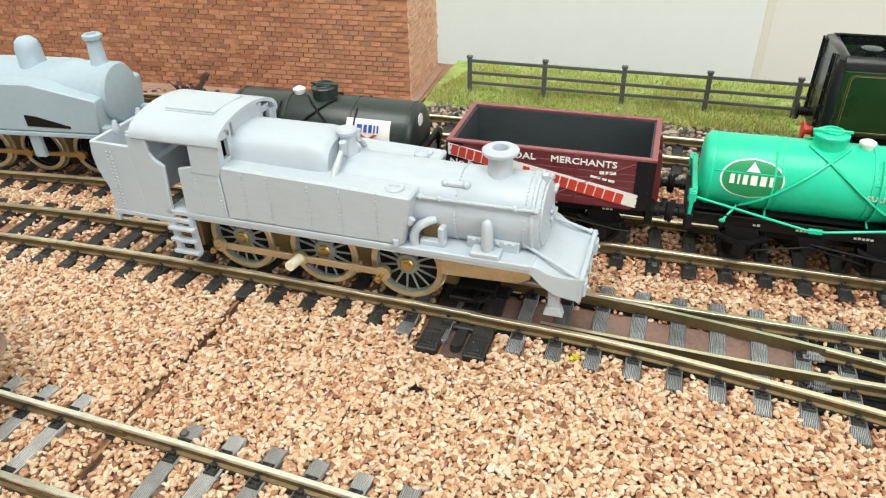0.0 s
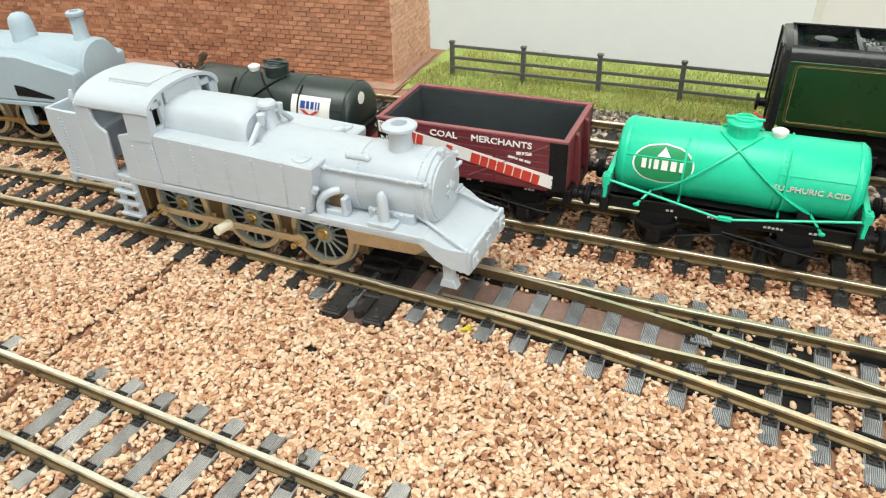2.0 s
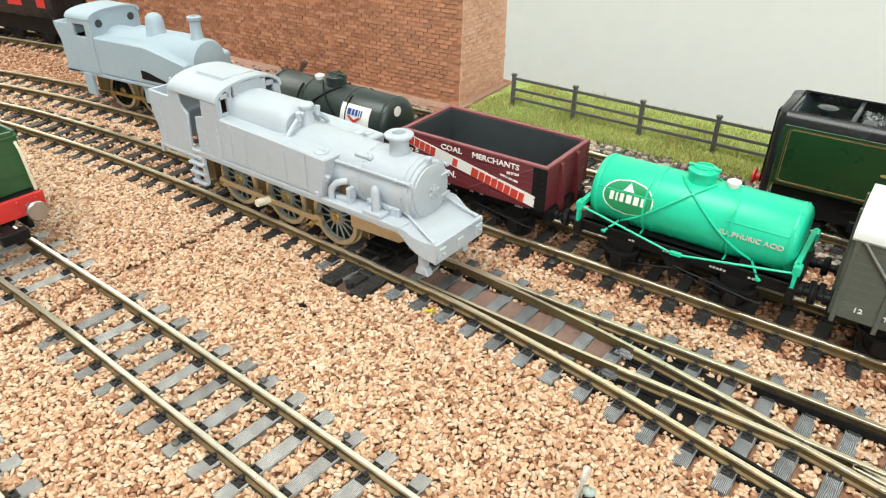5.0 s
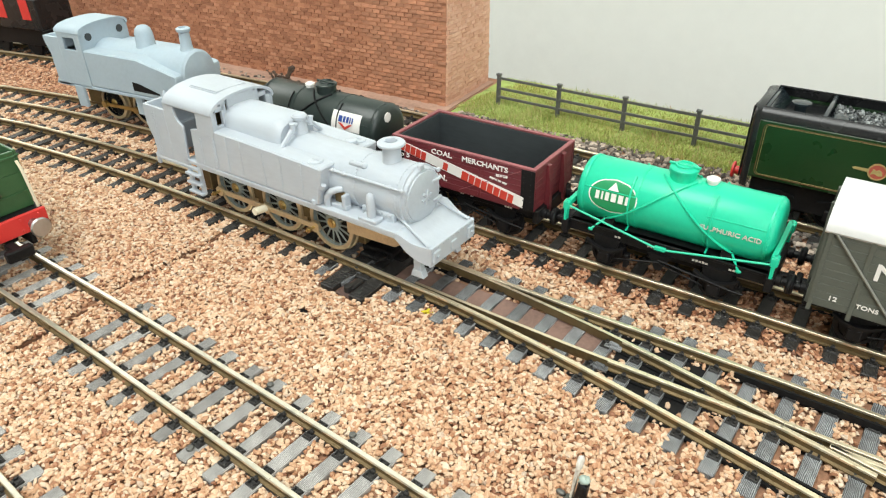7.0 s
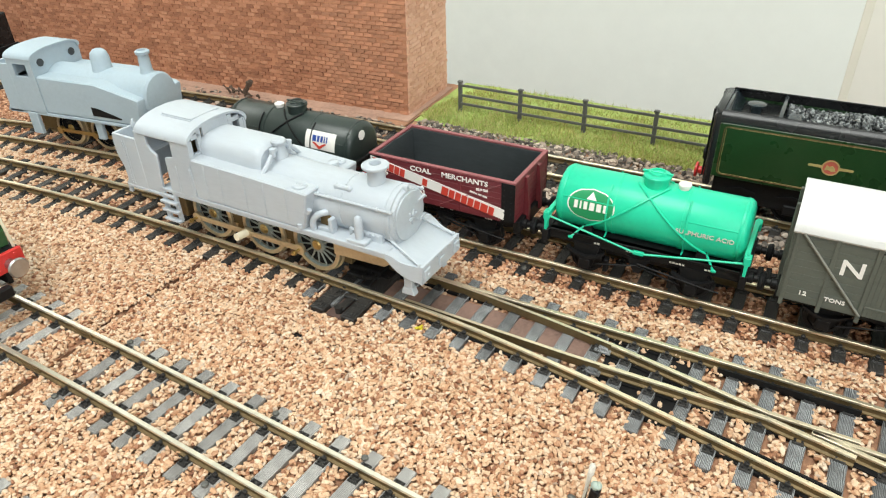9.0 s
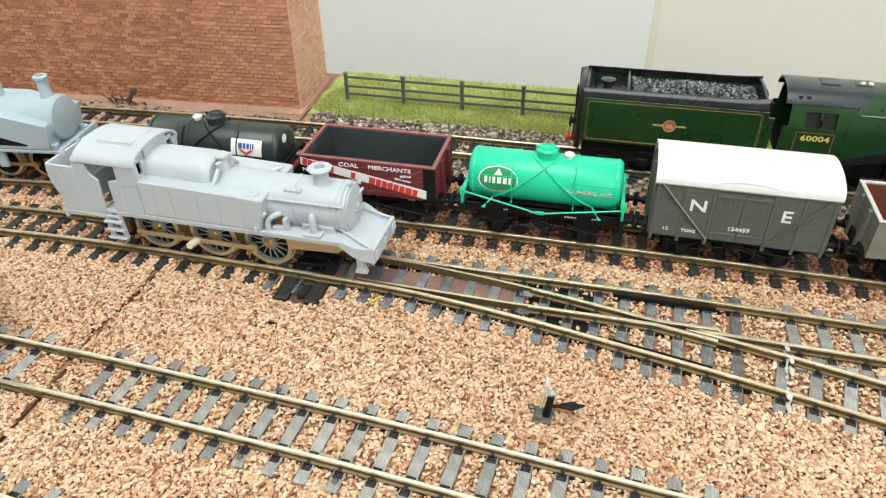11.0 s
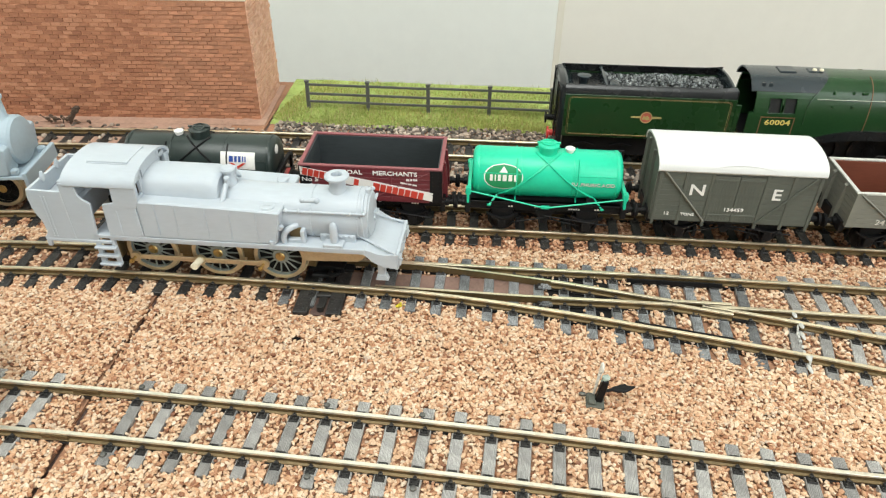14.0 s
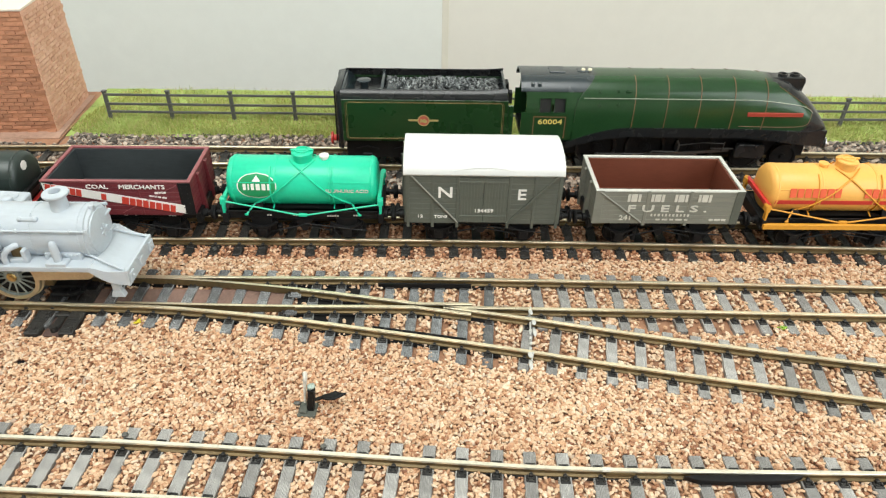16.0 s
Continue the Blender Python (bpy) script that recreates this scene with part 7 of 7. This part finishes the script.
            bx(bm, x - (0.55 if x != -4.5 else 1.3), x + (0.55 if x != -4.5 else 1.3), s * yy - 0.6, s * yy + 0.6, z - 0.6, z + 0.6, 0.25)
        part("washout_plug", bm, LOCO_GREEN_A, t)
        bm = bmesh.new()
        pts = [(edge_x(z) - 0.4, s * (side_y(edge_x(z) - 0.4, z) + 0.12), z) for z in (43.5, 42, 40.5, 39, 37, 35, 33, 31, 29.5)]
        pts += [(x, s * (side_y(x, z) + 0.15), z) for x, z in ((77.6, 28.2), (75.6, 27.4), (72, 27.0), (64, 26.9), (54, 27.0), (46, 27.2))]
        wire(bm, pts, 0.18, 4)
        part("nose_lining", bm, LINING, t, "thin orange line round the nose")
    words("lettering", "60004", 2.35, t, place(-38.1, -14.5, 28.2) @ FACE, YELLOW_INK, wide=1.35)
    bm = bmesh.new()
    zlist = [41.0, 42.0, 43.0, 43.9, 44.7, 45.4, 45.9, 46.25, 46.4]
    ring = [(-casing_y(z) - 0.3, z + 0.25) for z in zlist[:-1]] + [(0.0, 46.65)] + [(casing_y(z) + 0.3, z + 0.25) for z in zlist[-2::-1]]
    rows = []
    for u in (0.0, 0.25, 0.5, 0.75, 0.9, 1.0):
        row = [(-51.5 + u * (cab_edge(z) + 0.4 + 51.5), y, z) for y, z in ring]
        rows.append(row + [(px, py * 0.95, pz - 0.6) for px, py, pz in row[::-1]])
    loft(bm, rows)
    part("cab_roof", bm, ROOF_SLATE, t, "slate-black curved cab roof")
    bm = bmesh.new()
    for s in (-1, 1):
        wire(bm, [(cab_edge(z) + 0.5, s * (casing_y(z) + 0.2), z + 0.1) for z in (28, 31, 34, 36, 38, 40, 42, 43.5, 45, 46)], 0.22, 4)
    part("edge_beading", bm, LOCO_GREEN, t)
    bm = bmesh.new()
    bx(bm, -38.5, -31.5, -3.4, 3.4, 46.2, 47.1, 0.3)
    bx(bm, -26, -21, -2.2, 2.2, 46.3, 47.0, 0.3)
    for x in (-46.5, -43.5):
        bx(bm, x - 0.8, x + 0.8, -10.6, -9.4, 42.6, 44.4, 0.2)
    part("roof_vent", bm, ROOF_SLATE, t)
    for x in (-23.5, -20.5):
        bm = bmesh.new()
        lathe(bm, [(0.9, 46.9), (1.0, 47.4), (0.7, 47.8), (0.2, 47.9)], (x, -1.0, 0), "z", 10)
        part("whistle", bm, IVORY, t, "small pale whistle on the roof")
    bm = bmesh.new()
    bx(bm, -50, -28, -13, 13, 17.5, 20, 0.2)
    bx(bm, -30, 84, -6, 6, 8.5, 22, 0.3)
    arch = [(-casing_y(z) + 0.6, z) for z in (20, 27.5, 32, 36, 40, 43, 45)] + [(casing_y(z) - 0.6, z) for z in (45, 43, 40, 36, 32, 27.5, 20)]
    prism(bm, arch, "x", -28, -26.5)
    part("frame", bm, BLACK, t)
    bm = bmesh.new()
    prism(bm, [(58, 44.6), (61, 45.4), (75.5, 45.6), (76.3, 43.6), (75.6, 38.5), (66, 40)], "y", -3.3, 3.3, 0.4)
    for x in (66.5, 72.0):
        lathe(bm, [(2.0, 45.4), (2.0, 46.3), (1.5, 46.4), (1.4, 45.7), (0.2, 45.7)], (x, 0, 0), "z", 18)
    part("chimney", bm, BLACK_GLOSS, t, "long black double chimney")
    driver_set(t, (-14, 9, 32), -6.9, 9.6, RT + 9.6, 16, BLACK_GLOSS, BLACK, BLACK)
    for x in (-40, 56, 74):
        for s in (-1, 1):
            piece("wheel", TENDER_WHEEL, t, place(x, s * 7.3, RT + 6.2, 0, 0, 0 if s < 0 else 180))
    for s in (-1, 1):
        bm = bmesh.new()
        bx(bm, -14, 9, s * 9 - 0.3, s * 9 + 0.3, 9.2, 10.4, 0.1)
        bx(bm, 9.2, 32, s * 9 - 0.3, s * 9 + 0.3, 9.2, 10.4, 0.1)
        prism(bm, [(8.6, 9.0), (8.6, 10.8), (47, 13.4), (47, 12.4)], "y", s * 10 - 0.3, s * 10 + 0.3)
        bx(bm, 38, 50, s * 10.4 - 0.3, s * 10.4 + 0.3, 13.6, 14.3, 0.1)
        wire(bm, [(22, s * 10.8, 18.0), (23.0, s * 10.8, 16.0), (23.2, s * 10.8, 14.0), (22.6, s * 10.8, 12.2)], 0.42)
        wire(bm, [(22.8, s * 10.8, 15.6), (34, s * 10.8, 17.0), (44, s * 10.8, 16.6)], 0.26)
        wire(bm, [(44, s * 10.8, 17.4), (43.4, s * 10.8, 12.4)], 0.3)
        wire(bm, [(9, s * 10.9, 10), (11.4, s * 10.9, 12.6), (22.6, s * 10.9, 12.3)], 0.3)
        for x, z in ((-14, 9.8), (9, 9.8), (32, 9.8)):
            rod(bm, (x, s * 8.8, z), (x, s * 9.9, z), 0.9, 10)
        part("valve_gear", bm, MOTION_STEEL, t, "steel rods and valve gear")
        bm = bmesh.new()
        prism(bm, [(49, 10.2), (62, 9.6), (63, 12.0), (62, 17.0), (50, 17.4), (48.6, 14)], "y", s * 11 - 1.6, s * 11 + 1.6, 0.5)
        part("cylinder", bm, BLACK_GLOSS, t)
        bm = bmesh.new()
        lathe(bm, [(1.7, 0), (1.5, 4.0), (3.0, 4.3), (3.0, 5.0), (0.3, 5.3)], (0, 0, 0), "x", 14)
        b = part("buffer", bm, STEEL, t, "round steel buffer")
        b.matrix_basis = place(86.0, s * 8.3, 16.5)


LOCO_GREEN_A = paint("glossy_green_paint", (0.013, 0.046, 0.015), 0.2, vary=0.14, coarse=90, bump=0.03, coat=0.2, spec=0.36)


def green_engine():
    """Only the end of this engine shows: a green bunker over a red buffer beam."""
    t = thing("green_tank_locomotive", -140, y_at(T1, -140), 0, -1.6, "olive green tank locomotive with a red buffer beam", "locomotive")
    bm = bmesh.new()
    bx(bm, -60, 31, -12.6, 12.6, 19.8, 32.0, 0.5)
    part("body", bm, LOCO_GREEN_B, t)
    for q in (-1, 1):
        bm = bmesh.new()
        bx(bm, -20, 30.8, q * 12.1 - 0.5, q * 12.1 + 0.5, 31.6, 38.6, 0.2)
        bx(bm, -20, 31.2, q * 12.3 - 0.75, q * 12.3 + 0.75, 36.6, 37.3, 0.2)
        part("bunker_side", bm, LOCO_GREEN_B, t)
    bm = bmesh.new()
    bx(bm, 29.9, 31.0, -11.6, 11.6, 31.6, 38.4, 0.2)
    bx(bm, 30.0, 31.5, -11.6, 11.6, 36.5, 37.2, 0.2)
    part("bunker_back", bm, LOCO_GREEN_B, t)
    bm = bmesh.new()
    bx(bm, -58, 29.6, -11.4, 11.4, 31.8, 34.0, 0.2)
    part("bunker_well", bm, BLACK, t, "black inside of the bunker")
    bm = bmesh.new()
    bx(bm, 31.0, 31.35, -12.4, 12.4, 25.0, 25.5)
    part("beading", bm, LOCO_GREEN_B, t)
    bm = bmesh.new()
    bx(bm, -62, 33.5, -13.4, 13.4, 18.6, 20.0, 0.2)
    part("running_plate", bm, BLACK, t)
    bm = bmesh.new()
    bx(bm, 32.8, 34.6, -13.6, 13.6, 13.6, 19.8, 0.25)
    for y in (-11, -5.4, 5.4, 11):
        ball(bm, (34.7, y, 15.0), 0.4)
        ball(bm, (34.7, y, 18.6), 0.4)
    part("buffer_beam", bm, RED_PAINT, t, "red buffer beam")
    for s in (-1, 1):
        bm = bmesh.new()
        lathe(bm, [(1.7, 0), (1.5, 3.6), (3.0, 3.9), (3.2, 4.5), (2.8, 5.0), (0.3, 5.2)], (34.6, s * 8.8, 16.0), "x", 18)
        part("buffer", bm, STEEL, t, "round grey steel buffer")
        bm = bmesh.new()
        wire(bm, [(31.4, s * 11.4, 35.5), (32.6, s * 11.6, 33), (33.2, s * 12.2, 22), (33.0, s * 12.4, 20)], 0.5)
        part("handrail", bm, IVORY, t, "pale brass handrail")
        bm = bmesh.new()
        bx(bm, -58, 30, s * 9 - 0.8, s * 9 + 0.8, 7, 18.8, 0.2)
        part("frame", bm, BLACK, t)
        for x in (-44, -18, 14):
            piece("wheel", TENDER_WHEEL, t, place(x, s * 7.3, RT + 6.2, 0, 0, 0 if s < 0 else 180))
    bm = bmesh.new()
    bx(bm, 31, 33.4, -3.5, 3.5, 26.5, 28.0, 0.2)
    part("lamp_bracket", bm, LOCO_GREEN, t)
    bm = bmesh.new()
    bx(bm, 34, 41, -1.4, 1.4, 11, 13, 0.3)
    bx(bm, 39.5, 42, -4, 4, 9.8, 13.4, 0.4)
    part("coupling", bm, BLACK, t, "black hook coupling")


def red_engine():
    """The end of an engine beyond the wall's far end."""
    t = thing("black_locomotive", -346, y_at(T4, -346), 0, 11, "black locomotive with bright red side panels", "locomotive")
    bm = bmesh.new()
    bx(bm, -80, 24, -12, 12, 19, 37, 0.6)
    part("body", bm, BLACK_GLOSS, t)
    for a, b in ((-14, -2), (11, 18)):
        bm = bmesh.new()
        bx(bm, a, b, -12.4, -11.8, 25.0, 36.4, 0.2)
        part("side_panel", bm, RED_PAINT, t, "bright red side panel")
    bm = bmesh.new()
    bx(bm, 24, 26, -13, 13, 12.5, 19.5, 0.3)
    part("buffer_beam", bm, BLACK, t)
    for s in (-1, 1):
        bm = bmesh.new()
        lathe(bm, [(2.0, 0), (1.8, 3.4), (3.2, 3.8), (3.2, 4.6), (0.4, 5.0)], (26, s * 8.5, 16), "x", 18)
        part("buffer", bm, BLACK, t)
        for x in (-50, -20, 8):
            piece("wheel", TENDER_WHEEL, t, place(x, s * 7.3, RT + 6.2, 0, 0, 0 if s < 0 else 180))
    bm = bmesh.new()
    bx(bm, -78, 22, -8.8, 8.8, 9, 19, 0.3)
    part("frame", bm, BLACK, t)


tank_engine()
pannier_engine()
express_tender()
express_engine()
green_engine()
red_engine()


# ---- small things on the board ----
def point_lever():
    t = thing("point_lever", 75.2, 103.4, -0.1, -4, "small black point lever with a pale worn arm", "lever")
    bm = bmesh.new()
    bx(bm, -2.7, 2.7, -2.8, 2.6, -1.0, 0.5, 0.25)
    bx(bm, -2.2, 0.2, -2.2, 2.0, 0.4, 1.4, 0.25)
    part("base", bm, LEVER_BASE, t, "dusty dark lever base")
    bm = bmesh.new()
    prism(bm, [(-0.2, 0.4), (2.0, 0.4), (2.6, 5.0), (2.9, 9.0), (1.0, 9.6), (0.4, 5.0)], "y", -1.0, 1.0, 0.25)
    part("stand", bm, BLACK, t)
    bm = bmesh.new()
    wire(bm, [(1.3, -0.2, 8.6), (1.8, 0, 10.0), (2.6, 0.1, 10.6)], 0.75, 8)
    ball(bm, (1.9, -0.1, 10.2), 1.15, 2, (1.1, 0.9, 0.7))
    part("cap", bm, LEVER_GREEN, t, "worn pale green cap")
    bm = bmesh.new()
    prism(bm, [(-1.0, 2.5), (-0.3, 2.5), (0.2, 8.5), (0.9, 13.6), (0.4, 15.4), (-0.2, 15.0), (-0.5, 10)], "y", 0.1, 0.9, 0.15)
    ball(bm, (0.4, 0.4, 13.4), 1.7, 2, (0.38, 0.9, 1.15))
    part("arm", bm, LEVER_PALE, t, "pale worn plastic arm")
    bm = bmesh.new()
    wire(bm, [(2.2, 0.2, 4.2), (4.4, 0.9, 4.6)], 0.5)
    prism(bm, [(4.0, 0.4), (6.0, 0.0), (8.2, 0.2), (9.8, 1.4), (11.6, 3.0), (9.0, 3.0), (8.2, 3.6), (6.6, 2.8), (4.4, 1.6)], "z", 4.2, 5.2, 0.3)
    part("weight", bm, BLACK, t, "black leaf-shaped drop weight")
    bm = bmesh.new()
    ball(bm, (-3.6, 1.8, 0.5), 1.0, 2, (1.2, 0.8, 0.6))
    part("pivot", bm, PIN, t)


LEVER_BASE = paint("dusty_black_plastic", (0.07, 0.075, 0.062), 0.5, vary=0.4, coarse=200, bump=0.3)
LEVER_GREEN = paint("worn_green_plastic", (0.3, 0.37, 0.33), 0.5, vary=0.3, coarse=300, bump=0.3)
TWIG = paint("dark_twig", (0.07, 0.045, 0.03), 0.8, vary=0.4, bump=0.4)
LEVER_PALE = paint("worn_pale_plastic", (0.66, 0.64, 0.58), 0.5, vary=0.2, bump=0.2)


def tuft(x, y, z, r, mat, label):
    rng = random.Random(int(x * 7))
    bm = bmesh.new()
    for _ in range(26):
        a = Vector((rng.gauss(0, r * 0.45), rng.gauss(0, r * 0.45), abs(rng.gauss(0, r * 0.35))))
        bmesh.ops.create_icosphere(bm, subdivisions=1, radius=r * rng.uniform(0.16, 0.34), matrix=Matrix.Translation(Vector((x, y, z)) + a) @ Matrix.Diagonal((1.4, 0.8, 0.7, 1)))
    solid("foam_tuft", bm, mat, label, "tuft")


def twig_clump():
    """A dark scrap of dried plant lying beside the rear rail at the wall's foot."""
    rng = random.Random(12)
    bm = bmesh.new()
    for _ in range(16):
        a = Vector((-181 + rng.gauss(0, 4.5), 272.5 + rng.gauss(0, 1.2), 0.2))
        b = a + Vector((rng.uniform(-3, 3), rng.uniform(-1, 1), rng.uniform(0.8, 3.2)))
        rod(bm, a, b, rng.uniform(0.35, 0.8), 5, 0.15)
        ball(bm, b, rng.uniform(0.5, 1.1), 1, (1.3, 0.9, 0.8))
    for k in range(9):
        u = k / 8
        ball(bm, (-175.5 + 5.5 * u ** 1.4 + rng.uniform(-0.5, 0.5), 272.8, 0.5 + 7.6 * u), 1.0 + 0.7 * u + rng.uniform(-0.2, 0.4), 1, (1.1, 0.8, 0.9))
    rod(bm, (-176, 272.6, -0.6), (-170.5, 272.8, 8.0), 0.6, 6, 0.4)
    solid("twig_clump", bm, TWIG, "dark dried plant scrap beside the rear track", "plant scrap")


def track_pins():
    bm = bmesh.new()
    lathe(bm, [(0.5, -0.5), (0.95, 0.1), (0.8, 0.5), (0.3, 0.65)], (0, 0, 0), "z", 10)
    pin = mesh_of("track_pin", bm, PIN)
    for x, s in ((-61, 1), (-61, -1), (-3.9, 1), (-3.9, -1), (81.6, 1), (53, -1), (24.5, 1), (24.5, -1)):
        piece("track_pin", pin, track_front, place(x, y_at(T1, x) + 12.4 * s, 0.05))
    for x in (26.8, 82.2):
        piece("track_pin", pin, track_front, place(x, y_at(T3, x) - 12.2, 0.05))


def ground_hole():
    bm = bmesh.new()
    lathe(bm, [(1.3, -1.55), (1.5, -1.3), (1.1, -1.2), (0.2, -1.5)], (-20.1, 123.2, 0), "z", 12)
    solid("screw_hole", bm, BLACK, "small dark screw hole in the ballast", "hole")
    bm = bmesh.new()
    lathe(bm, [(1.2, -0.9), (1.3, -0.4), (0.9, -0.2), (0.2, -0.6)], (-76.6, 116.2, 0), "z", 12)
    solid("screw_hole", bm, BLACK, "small dark screw hole beside the board joint", "hole")


point_lever()
tuft(11.8, 141.5, -0.2, 1.3, YELLOW_FOAM, "small yellow foam tuft beside a sleeper")
tuft(234.0, 140.7, -0.2, 1.3, GRASS_FOAM, "small green foam tuft between sleepers")
tuft(-15.5, 184.0, 1.0, 2.3, YELLOW_FOAM, "yellow foam scrap beside the siding rail")
twig_clump()
track_pins()
ground_hole()
brick_wall()
